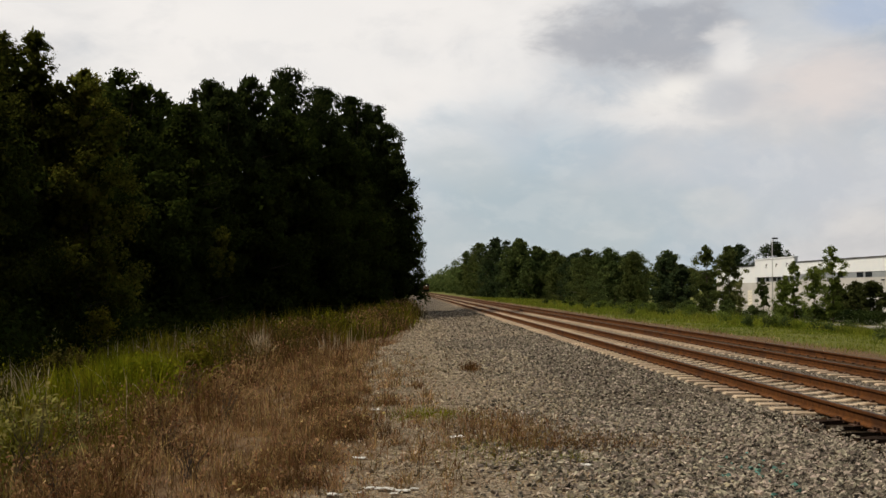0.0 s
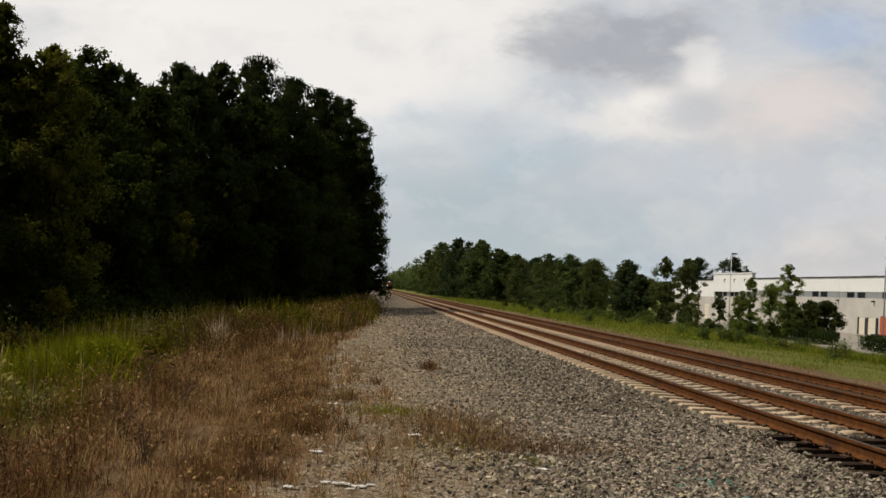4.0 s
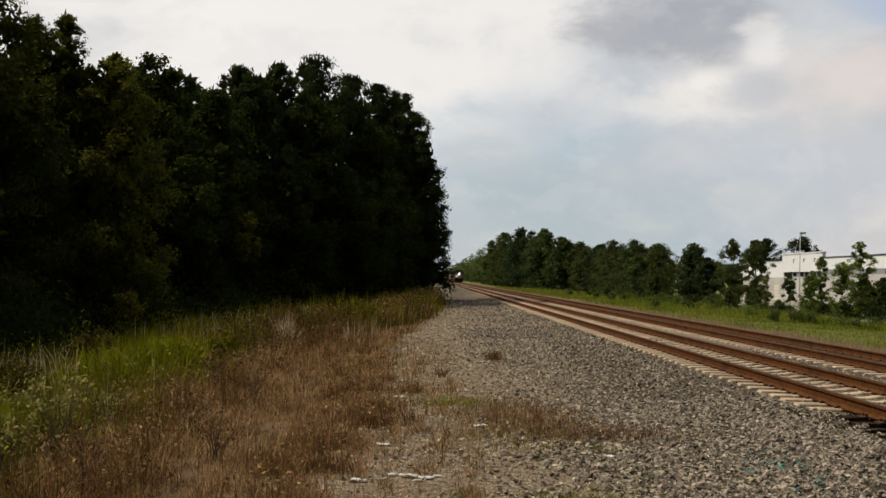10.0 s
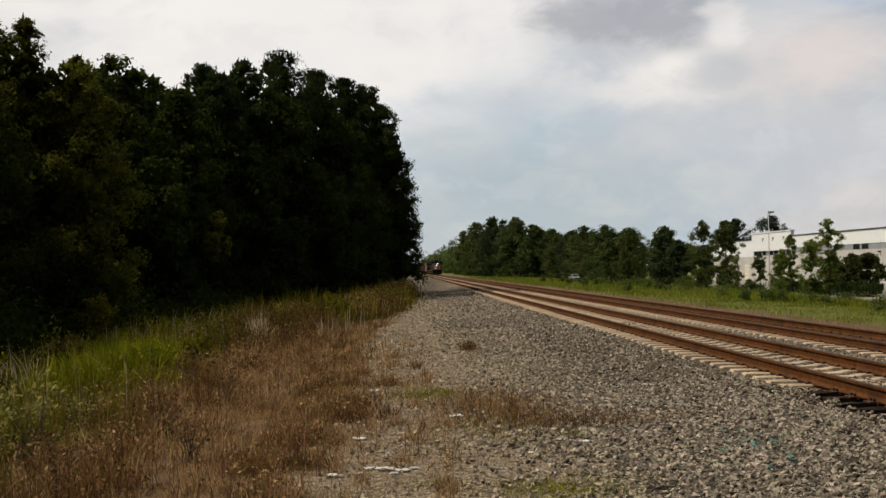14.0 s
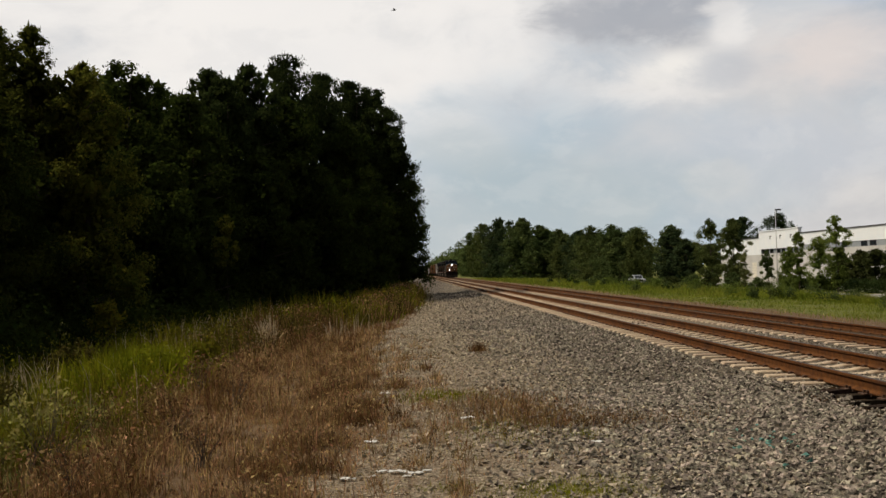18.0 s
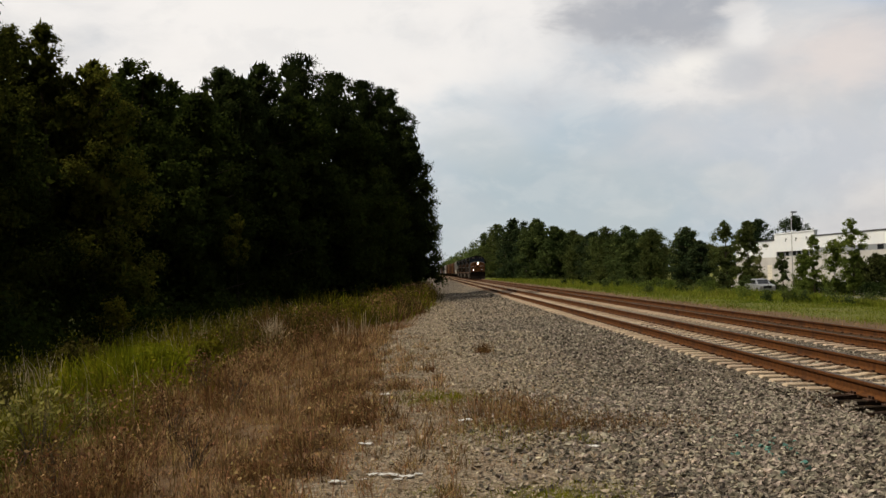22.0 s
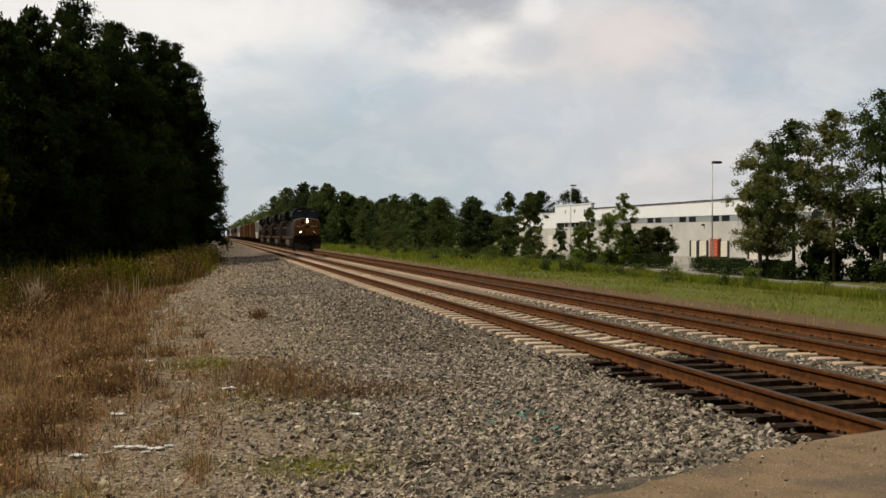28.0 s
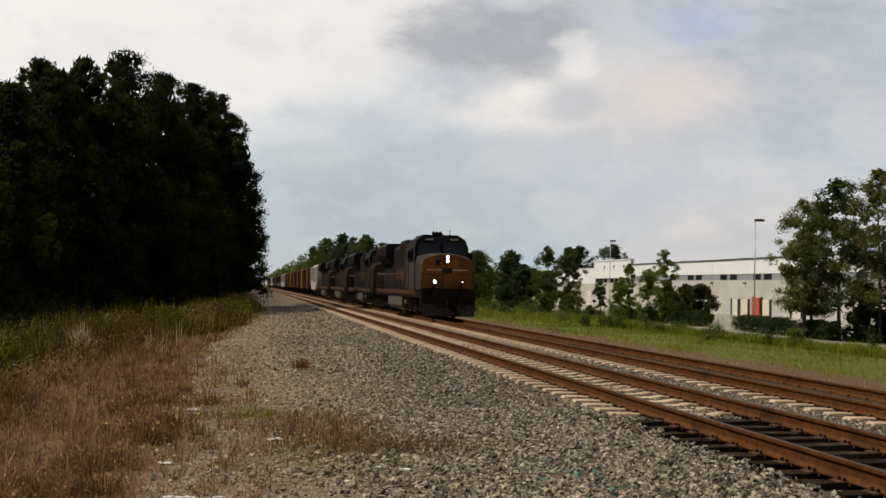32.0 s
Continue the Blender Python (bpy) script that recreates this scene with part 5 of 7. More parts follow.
    grass("dark_stalks", g.normal(-5.15, 0.3, n), g.normal(31.6, 0.4, n), g.uniform(1.0, 1.75, n), np.full(n, 0.02), WEED, "tall dark dead stalks in the grass", g, 0.25)
    # rank brush along the border further on
    for i in range(200):
        cy = 27 + 62 * g.random() ** 1.15
        cx = np.interp(cy, [25, 31, 36, 44, 52, 90], [-4.9, -4.9, -3.9, -2.1, -1.1, 0.0]) - abs(g.normal(0.2, 0.9))
        h, r = g.uniform(0.6, 1.5), g.uniform(0.25, 0.6)
        n = 120
        s = np.interp(cy, [27, 88], [1.0, 2.2])
        v, f = blades(g.normal(cx, r, n), g.normal(cy, r * 1.4, n), g.uniform(0.45, 1.0, n) * h, np.full(n, 0.017 * s), g, 0.5)
        p = np.stack([g.normal(cx, r, 130), g.normal(cy, r * 1.4, 130), ground_z(cx, cy) + h * g.uniform(0.1, 0.9, 130)], 1)
        a, b = leaves(p, 0.07 * s, g, 0.3, (p - (cx, cy, float(ground_z(cx, cy)) + h * 0.3)) / (r, r, h) + (0, 0, 0.5))
        b = np.concatenate([b[:, [0, 1, 2]], b[:, [0, 2, 3]]]) + len(v)
        tagged(new("brush", mesh_of("brush", np.concatenate([v, a]), np.concatenate([f, b]), (BRUSH, WEED, BRUSH, GREEN, BRUSH, DRY)[i % 6])), "rank brown and olive brush beside the gravel", "brush", kind="stuff")
    # bushy dead weeds where the green gives way to the dry
    for i in range(120):
        cy = 8.4 + 30 * g.random() ** 1.35
        cx = np.interp(cy, [8, 14, 19, 25, 31, 36, 44], [-4.0, -4.2, -4.6, -4.6, -4.6, -3.7, -2.0]) + g.normal(0.1, 0.55)
        h = g.uniform(0.35, 0.85) * (1.25 if i % 5 == 0 else 1.0)
        n = 46
        x, y = g.normal(cx, 0.16, n), g.normal(cy, 0.2, n)
        v, f = blades(x, y, g.uniform(0.5, 1.0, n) * h, np.full(n, 0.009) * np.interp(cy, [8, 35], [1, 2]), g, 0.55)
        p = np.stack([g.normal(cx, 0.2, 60), g.normal(cy, 0.22, 60), ground_z(cx, cy) + h * g.uniform(0.2, 0.95, 60)], 1)
        a, b = leaves(p, 0.04 * np.interp(cy, [8, 35], [1, 1.8]), g, 0.4)
        b = np.concatenate([b[:, [0, 1, 2]], b[:, [0, 2, 3]]]) + len(v)
        m = (WEED, DRY, WEED, TAN, WEED)[i % 5]
        tagged(new("dead_weed", mesh_of("dead_weed", np.concatenate([v, a]), np.concatenate([f, b]), m)), "bushy dead brown weed at the edge of the green", "weed", kind="stuff")

    # the verge beyond the rails
    def verge(x, y):
        return (zones(x, y)[1] * (x > 13)) * (0.65 + 0.35 * wave(x, y, 0.35, 14)) * np.clip(smooth_step(y, 62, 95) + 0.12 + smooth_step(wave(x, y, 0.5, 71), 0.25, 0.6), 0, 1)
    x, y = scatter(42000, 17.6, 38.9, 22, 330, g, verge, 1.7)
    hh = np.interp(x, [15, 18, 24, 30, 36, 39], [0.12, 0.3, 0.55, 0.7, 1.0, 0.9]) * np.interp(y, [22, 60, 86, 96, 130], [0.25, 0.25, 0.3, 1.0, 1.1])
    grass("verge_grass", x, y, hh * g.uniform(0.5, 1.2, len(x)) * (1 + 0.4 * wave(x, y, 0.3, 15)), np.interp(y, [22, 80, 330], [0.025, 0.05, 0.16]) * g.uniform(0.6, 1.4, len(x)), VERGE, "green rough grass on the verge beyond the rails", g, 0.4)
    x, y = scatter(40000, 16.0, 38.9, 24, 95, g, lambda x, y: smooth_step(x + 1.5 * wave(x, y, 0.4, 3), 17.0, 20.5) * np.clip(0.6 + 0.7 * wave(x, y, 0.9, 8), 0.1, 1), 1.3)
    h = g.uniform(0.10, 0.30, len(x)) * np.clip(1 + 0.9 * wave(x, y, 0.55, 18), 0.3, 2.2)
    grass("verge_turf", x, y, h, np.interp(y, [24, 95], [0.014, 0.04]), VERGE, "short green turf beyond the rails", g, 0.8)
    x, y = scatter(18000, 35.6, 38.95, 38, 95, g)
    grass("verge_grass", x, y, g.uniform(0.4, 0.8, len(x)) * (1 + 0.35 * wave(x, y, 0.9, 5)), np.full(len(x), 0.05), VERGE, "green grass along the access road's kerb", g, 0.4)
    x, y = scatter(20000, 33.0, 38.9, 93, 330, g, lambda x, y: 0.75 + 0.25 * wave(x, y, 0.5, 51), 1.5)
    grass("verge_grass", x, y, g.uniform(0.5, 1.15, len(x)), np.interp(y, [93, 330], [0.06, 0.16]), VERGE, "tall green grass along the access road", g, 0.4)
    x, y = scatter(5000, 14.0, 20.5, 14, 240, g, lambda x, y: 0.6 + 0.4 * wave(x, y, 0.8, 3), 1.6)
    grass("verge_dry_grass", x, y, g.uniform(0.08, 0.3, len(x)), np.interp(y, [14, 200], [0.012, 0.06]), TAN, "dry tan fringe of the verge", g, 0.9)
    for cx, cy, r, h in ((33.2, 140, 0.9, 1.6), (34.0, 123, 1.0, 1.7), (31.5, 166, 1.0, 1.6), (37.4, 66.6, 0.5, 1.3)):
        p = np.stack([g.normal(cx, r * 0.5, 700), g.normal(cy, r * 0.5, 700), ground_z(cx, cy) + h * g.random(700) ** 0.8], 1)
        v, f = leaves(p, 0.2, g, 0.3)
        tagged(new("verge_bush", mesh_of("verge_bush", v, f, SAPLEAF)), "leafy green bush standing in the verge", "bush", "verge bushes")
    for i in range(90):
        cy = 84 + 150 * g.random() ** 1.2 if i > 6 else g.uniform(48, 78)
        cx = g.uniform(24, 36) if i % 3 == 0 else g.uniform(33, 38.4)
        n, r, h = 210, g.uniform(0.4, 0.95), g.uniform(0.6, 1.7)
        d = g.normal(size=(n, 3))
        d /= np.linalg.norm(d, axis=1, keepdims=True)
        p = d * (r, r, h * 0.5) * (g.random((n, 1)) ** 0.4) * (1 + 0.3 * np.sin(5 * d[:, :1] + i)) + (cx, cy, float(ground_z(cx, cy)) + h * 0.5)
        p[:, 2] = np.maximum(p[:, 2], float(ground_z(cx, cy)))
        v, f = leaves(p, np.interp(cy, [50, 200], [0.14, 0.30]), g, 0.2, d + (0, 0, 0.5))
        tagged(new("verge_bush", mesh_of("verge_bush", v, f, (FARLEAF, SAPLEAF, FAROLIVE, DARKLEAF, FARLEAF)[i % 5])), "small leafy bush in the verge grass", "bush", "verge bushes")


build_grass()


def far_trees():
    """Trees beyond the rails, along the access road and round the warehouse."""
    row = "green broadleaf tree in the row beyond the rails"
    spec = [(33, 560, 22, 8, "far"), (34, 470, 22.5, 8, "far"), (35, 405, 21.5, 8, "far"), (34, 345, 18.5, 6.0, "pinefar"), (36, 330, 17.5, 6.5, "far"), (39, 308, 14.2, 6.0, "far"),
            (45, 312, 13, 6.0, "far"), (47, 285, 11.5, 5.5, "far"), (46, 262, 11.8, 5.0, "far"), (48.5, 247, 11.3, 5.0, "far"), (47, 232, 9.5, 4.2, "far"), (49, 222, 9.2, 4.0, "far"),
            (50, 196, 8.6, 3.5, "dark"), (52, 204, 9.0, 3.6, "far"), (51, 174, 9.2, 3.0, "sparse"), (52, 165, 8.6, 2.7, "sparse"), (49.5, 184, 6.0, 2.6, "dark"),
            (42, 318, 12.5, 5.5, "far"), (44.5, 296, 10.5, 5.0, "far"), (47, 272, 10.0, 4.6, "far"), (88.5, 272, 13.8, 5.2, "pinefar"), (99.8, 277, 15.0, 5.8, "pinefar"), (84, 262, 11.5, 5.5, "far"), (62, 280, 12.0, 6.0, "far"), (57, 262, 10.5, 5.0, "far")]
    for i, (x, y, top, r, k) in enumerate(spec):
        if k == "far":
            tree("tree", x, y, top + 0.5, r, row, (FARLEAF, FAROLIVE, FARPINE, FAROLIVE, FARLEAF)[i % 5], 300 + i, ("wall", "dome", "wall", "broad")[i % 4], 0.02, 110, 80, 0.36 if y < 300 else 0.6, 0.29, 0.0, "trees beyond the rails", even=True, inside=0.45)
        elif k == "dark":
            tree("tree", x, y, top, r, "dense dark green tree near the warehouse", FARPINE, 300 + i, "broad", 0.06, 80, 110, 0.34, 0.29, 0.0, "trees beyond the rails")
        elif k == "sparse":
            tree("tree", x, y, top, r, "airy green tree beside the warehouse", FAROLIVE, 300 + i, "tall", 0.15, 90, 90, 0.26, 0.28, 0.0, "trees beyond the rails")
        else:
            tree("pine_tree", x, y, top, r, "tall dark pine rising behind the others", FARPINE, 300 + i, "broad", 0.10, 80, 110, 0.42, 0.30, 0.1, "trees beyond the rails")
    for i, (x, y, top, r) in enumerate([(50, 335, 13.2, 6.0), (56, 348, 13.4, 6.5), (61, 330, 12.4, 6.0), (67, 345, 12.6, 6.5), (58, 300, 11.4, 5.5), (65, 306, 11.4, 5.5), (73, 330, 12.2, 6.0), (42, 380, 17.0, 7.0), (38, 430, 19.5, 8.0)]):
        tree("tree", x, y, top, r, "dark tree behind the row beyond the rails", FARPINE, 350 + i, "wall", 0.02, 90, 50, 0.62, 0.3, 0.0, "trees beyond the rails", even=True, inside=0.5)
    sap = "young tree with light green leaves beside the access road"
    for i, (x, y, top, r, c, leaf, sh) in enumerate([(46.0, 110.3, 6.5, 1.5, 34, SAPLEAF, "tufted"), (46.5, 116.5, 4.3, 1.7, 34, SAPLEAF, "broad"), (47.0, 127, 3.4, 1.5, 30, SAPLEAF, "broad"),
                                                     (47.0, 135, 3.1, 1.1, 26, FARLEAF, "broad"), (47.5, 146, 3.0, 1.2, 16, GREYLEAF, "tall"), (46.0, 121.5, 5.0, 1.2, 30, SAPLEAF, "tall")]):
        tree("young_tree", x, y, top, r, sap if leaf is SAPLEAF else "small young tree beside the access road", leaf, 400 + i, sh, 0.15, c * 2, 80, 0.17, 0.33, 0.0, "young trees", trunk=0.07)
    for i, (x, y, top, r) in enumerate([(52.5, 119.5, 2.6, 2.0), (52.0, 113.6, 2.7, 1.9), (52.8, 125, 1.9, 1.7)]):
        tree("round_tree", x, y, top, r, "low rounded dark tree by the parking lot", ROUNDLEAF, 420 + i, "broad", 0.2, 50, 90, 0.26, 0.34, 0.0, "round trees")
    g = np.random.default_rng(63)
    for i in range(16):
        y = 118 + 6.2 * i + g.uniform(-2, 2)
        tree("bush", g.uniform(44.6, 47.6), y, g.uniform(-0.9, 0.4), g.uniform(1.3, 2.1), "leafy green bush in the growth beside the access road", (FARLEAF, SAPLEAF, ROUNDLEAF, FARLEAF)[i % 4], 500 + i, "broad", 0.03, 34, 60, 0.2, 0.34, 0.0, "bushes by the road", category="bush", trunk=0.04)
    # the big grey-green trees that screen the warehouse
    big = "tall airy grey-green tree with bare lower trunk by the road"
    for i, (x, y, top, r) in enumerate([(45.2, 79.0, 9.7, 2.9), (46.8, 76.5, 11.2, 3.3), (48.6, 73.6, 11.6, 3.4), (50.4, 70.2, 12.8, 3.8), (52.6, 66.5, 14.0, 4.0), (54, 62, 14.5, 4.2), (47.2, 81.5, 7.8, 2.6)]):
        tree("shade_tree", x, y, top, r, big, (GREYLEAF, FARLEAF, GREYLEAF, FARLEAF, DARKLEAF, DARKLEAF, GREYLEAF)[i], 440 + i, "broad", 0.25, 110, 140, 0.16, 0.25, 0.0, "shade trees", trunk=0.17)
    for i, (x, y, top, r) in enumerate([(51.0, 72.0, 3.6, 2.8), (53.2, 69.5, 5.2, 3.2), (48.4, 75.2, 1.0, 1.8)]):
        tree("dark_bush", x, y, top, r, "dense dark bush under the shade trees", DARKLEAF, 460 + i, "broad", 0.02, 70, 110, 0.26, 0.3, 0.0, "dark bushes", category="bush")
    for i, (x, y, top, r) in enumerate([(57.5, 70.5, 12.6, 3.6), (58.5, 64.5, 13.6, 4.0), (62, 60, 14, 4.2)]):
        tree("tree", x, y, top, r, "dense dark green tree beyond the shade trees", DARKLEAF, 470 + i, "wall", 0.03, 110, 80, 0.3, 0.26, 0.0, "dark trees", even=True)
    g = np.random.default_rng(31)
    # clipped hedges along the lot
    for x0, y0, x1, y1, h in ((49.5, 136, 48.6, 121, 1.35), (48.4, 119.5, 48.0, 103.5, 1.4), (47.6, 96, 46.6, 83, 1.5), (46.4, 81, 45.5, 75, 1.5)):
        n = 8500
        u = g.random(n)
        px, py = x0 + (x1 - x0) * u + g.uniform(-0.7, 0.7, n), y0 + (y1 - y0) * u
        pz = ground_z(px, py) + h * g.random(n) ** 0.7 * (1 + 0.12 * np.sin(py * 1.7))
        v, f = leaves(np.stack([px, py, pz], 1), 0.15, g)
        tagged(new("hedge", mesh_of("hedge", v, f, DARKLEAF)), "dark clipped hedge along the parking lot", "hedge", "hedges")
    # woods that close the distance on both sides of the line
    v, f, k = [], [], 0
    for i in range(150):
        if i < 60:
            y = 600 + i * 22
            x, r, h = g.uniform(36, 60), 12, g.uniform(17, 24)
        elif i < 110:
            y = 380 + (i - 60) * 24
            x, r, h = g.uniform(-26, -16), 11, g.uniform(16, 21)
        else:
            y, x = g.uniform(300, 380), 55 + (i - 110) * 11
            r, h = 9, g.uniform(9, 13)
        n = 300
        p = g.normal(size=(n, 3))
        p /= np.linalg.norm(p, axis=1, keepdims=True)
        d = p + (0, 0, 0.4)
        p = p * (r, r, h * 0.5) * g.uniform(0.8, 1.05, (n, 1)) + (x, y, h * 0.5 - 1.5)
        a, b = leaves(p, 2.6, g, 0.0, d)
        v.append(a)
        f.append(b + k)
        k += len(a)
    tagged(new("distant_woods", mesh_of("distant_woods", np.concatenate(v), np.concatenate(f), FARLEAF)), "hazy green woods closing the distance along the line", "woods", kind="stuff")


far_trees()

# ---- the warehouse and its lot ----
def build_lot():
    def slab(name, x0, x1, y0, y1, z, material, label, category, thick=0.25):
        bm = bmesh.new()
        box(bm, x0, x1, y0, y1, z - thick, z)
        ob = part(name, bm, material)
        tagged(ob, label, category, kind="structure")
    slab("access_road", LANE_X - 3.4, LANE_X + 3.4, -60, 520, LANE_Z + 0.03, LANE, "worn grey access road beside the warehouse lot", "road")
    slab("parking_lot", 50.0, 78.0, 60, 262, LANE_Z + 0.02, PAVE, "pale concrete lot before the warehouse", "pavement")
    slab("lot_entrance", LANE_X + 3.4, 50.0, 93, 103, LANE_Z + 0.025, PAVE, "pale concrete drive into the lot", "pavement")
    bm = bmesh.new()
    box(bm, LANE_X - 3.62, LANE_X - 3.40, -60, 104, LANE_Z - 0.2, LANE_Z + 0.15, 0.02)
    tagged(part("kerb", bm, PAVE), "pale concrete kerb of the access road", "kerb", kind="structure")


def build_warehouse():
    X, B = 78.0, -2.25
    w = thing("warehouse", "long white warehouse with blue-grey window band and flat roof", "warehouse", pose(X, 0, B))
    zb = -B                                              # world z = 0 in the building's space

    def wall(y0, y1, z0, z1, material, x0=0.0, x1=0.3, name="wall_panel", label=""):
        bm = bmesh.new()
        box(bm, x0, x1, y0, y1, z0 + zb, z1 + zb)
        return part(name, bm, material, w, label)
    bays = [(40, 58), (58, 76), (76, 94), (94, 112), (112, 130), (130, 148), (148, 166), (166, 185), (185, 204)]
    for y0, y1 in bays:
        wall(y0 + 0.03, y1 - 0.03, -2.25, 3.6, GREYWALL, label="pale grey lower wall panel")
        wall(y0 + 0.03, y1 - 0.03, 4.6, 6.9, WHITEWALL, -0.05, 0.3, label="white upper wall panel")
        wall(y0 + 0.05, y1 - 0.05, 3.6, 4.6, BANDWALL, 0.03, 0.3, "band_panel", "blue-grey window band")
    wall(204.03, 227.4, -2.25, 3.2, GREYWALL)
    wall(204.03, 227.4, 4.2, 8.0, WHITEWALL, -0.35, 0.3)
    wall(204.05, 227.4, 3.2, 4.2, BANDWALL, 0.03, 0.3, "band_panel")
    wall(227.45, 257, -2.25, 3.0, GREYWALL)
    wall(227.45, 257, 3.0, 6.7, WHITEWALL, -0.05, 0.3)
    for y0, y1, z in ((40, 204, 6.9), (204, 227.4, 8.0), (227.4, 257, 6.7)):
        bm = bmesh.new()
        box(bm, -0.5 if z == 8.0 else -0.2, 0.5, y0, y1, z + zb, z + zb + 0.22, 0.03)
        part("roof_trim", bm, WHITEWALL if z == 8.0 else ROOFTRIM, w, "dark roof edge trim" if z != 8.0 else "white parapet cap")
    bm = bmesh.new()
    box(bm, 0.3, 70, 40, 257, 6.2 + zb, 6.6 + zb)
    part("roof", bm, ROOFTRIM, w, "flat grey roof")
    bm = bmesh.new()
    box(bm, 0.3, 69.7, 256.6, 257, -2.25 + zb, 6.6 + zb)
    part("end_wall", bm, WHITEWALL, w)
    bm = bmesh.new()
    box(bm, 0.3, 69.7, 40, 40.4, -2.25 + zb, 6.6 + zb)
    part("end_wall", bm, WHITEWALL, w)
    bm = bmesh.new()
    box(bm, 69.4, 69.7, 40.4, 256.6, -2.25 + zb, 6.6 + zb)
    part("back_wall", bm, WHITEWALL, w)

    def window(y0, y1, z0, z1):
        bm = bmesh.new()
        for a in ((y0 - 0.08, y0, z0 - 0.08, z1 + 0.08), (y1, y1 + 0.08, z0 - 0.08, z1 + 0.08), (y0, y1, z0 - 0.08, z0), (y0, y1, z1, z1 + 0.08)):
            box(bm, -0.04, 0.06, a[0], a[1], a[2] + zb, a[3] + zb)
        fr = part("window", bm, ROOFTRIM, w)
        bm = bmesh.new()
        box(bm, -0.01, 0.026, y0, y1, z0 + zb, z1 + zb)
        part("pane", bm, DARKGLASS, fr)
    for y in (183, 175, 171.6, 161.8, 158.2, 150.2, 146.8, 136, 132.6, 122, 118.6, 108, 104.6, 94, 90.6, 80, 76.6):
        window(y - 1.15, y + 1.15, 3.72, 4.5)
    for y in (206.5, 209.2, 213.5, 216.2, 220.5, 223.2, 225.8):
        window(y - 0.9, y + 0.9, 3.3, 4.1)
    # dock doors in the lower wall
    for y in (240, 232, 247):
        bm = bmesh.new()
        box(bm, -0.05, 0.02, y - 1.5, y + 1.5, -2.1 + zb, 1.3 + zb)
        d = part("dock_door", bm, BANDWALL if y == 247 else TRAILERWHITE, w, "closed dock door")
        for i in range(4):
            bm = bmesh.new()
            box(bm, -0.07, -0.05, y - 1.5, y + 1.5, -1.2 + i * 0.62 + zb, -1.16 + i * 0.62 + zb)
            part("door_rib", bm, ROOFTRIM, d)
    for y, wd, m, top in ((157.3, 1.1, TRAILERWHITE, 0.45), (154.1, 1.35, TRAILERWHITE, 0.5), (149.7, 1.25, REDBOX, 0.85), (147.0, 1.2, TRAILERWHITE, 0.5), (122, 1.4, TRAILERWHITE, 0.5), (138, 1.4, TRAILERWHITE, 0.5)):
        bm = bmesh.new()
        box(bm, -0.55 if m is REDBOX else -0.14, 0.02, y - wd, y + wd, -2.1 + zb, top + zb, 0.05)
        d = part("dock_door", bm, m, w, "red-orange dock door cover" if m is REDBOX else "white dock door")
        for s in (-1, 1):
            bm = bmesh.new()
            box(bm, -0.3, 0.0, y + s * (wd + 0.14) - 0.12, y + s * (wd + 0.14) + 0.12, -2.1 + zb, top + 0.1 + zb)
            part("dock_bumper", bm, ROOFTRIM, d)
        for k in range(4):
            bm = bmesh.new()
            box(bm, -0.57 if m is REDBOX else -0.16, -0.13, y - wd + 0.05, y + wd - 0.05, -1.6 + 0.55 * k + zb, -1.57 + 0.55 * k + zb)
            part("door_rib", bm, GALV, d)
    # small wall lamps, roof units and downpipes
    for y in (166, 188, 154, 130):
        bm = bmesh.new()
        box(bm, -0.45, 0.0, y - 0.25, y + 0.25, 3.0 + zb, 3.25 + zb, 0.04)
        part("wall_lamp", bm, ROOFTRIM, w)
    for y in (208, 214, 220):
        bm = bmesh.new()
        box(bm, -0.42, -0.35, y - 0.4, y + 0.4, 6.7 + zb, 6.95 + zb)
        rod(bm, (-0.5, y, 6.65 + zb), (-0.5, y, 6.2 + zb), 0.07, 8)
        part("scupper", bm, ROOFTRIM, w, "dark roof scupper with a spout")
    for y, l in ((168, 2.2), (192, 1.6), (125, 2.5)):
        bm = bmesh.new()
        box(bm, 6, 9, y - l, y + l, 6.6 + zb, 7.6 + zb, 0.08)
        part("roof_unit", bm, GALV, w, "grey roof air unit")


def build_pole(x, y, top, label):
    g = float(ground_z(x, y))
    p = thing("light_pole", label, "light pole", pose(x, y, g), "light poles")
    bm = bmesh.new()
    rod(bm, (0, 0, 0.4), (0, 0, top - g), 0.085, 12, 0.05)
    part("pole", bm, GALV, p, smooth=True)
    bm = bmesh.new()
    rod(bm, (0, 0, -0.2), (0, 0, 0.75), 0.32, 16)
    part("footing", bm, PAVE, p, "round concrete footing")
    bm = bmesh.new()
    box(bm, 0.0, 1.0, -0.26, 0.26, top - g - 0.12, top - g + 0.14, 0.05)
    part("lamp_head", bm, ROOFTRIM, p, "flat dark lamp head")
    bm = bmesh.new()
    rod(bm, (-0.1, 0, top - g - 0.08), (0.4, 0, top - g), 0.05, 8)
    part("bracket", bm, GALV, p)


build_lot()
build_warehouse()
build_pole(51.6, 100.0, 9.2, "tall grey lot light pole with one flat head")
build_pole(64.5, 180.0, 10.6, "tall grey lot light pole before the warehouse")
bm = bmesh.new()
for i in range(3):
    box(bm, -0.9 + i * 0.9, -0.6 + i * 0.9, -0.2, 0.2, 0, 0.8 + 0.25 * (i == 1), 0.03)
tagged(part("utility_boxes", bm, TRAILERWHITE, m=pose(50.2, 99.0, LANE_Z + 0.0)), "small pale utility cabinets by the light pole", "utility cabinet")

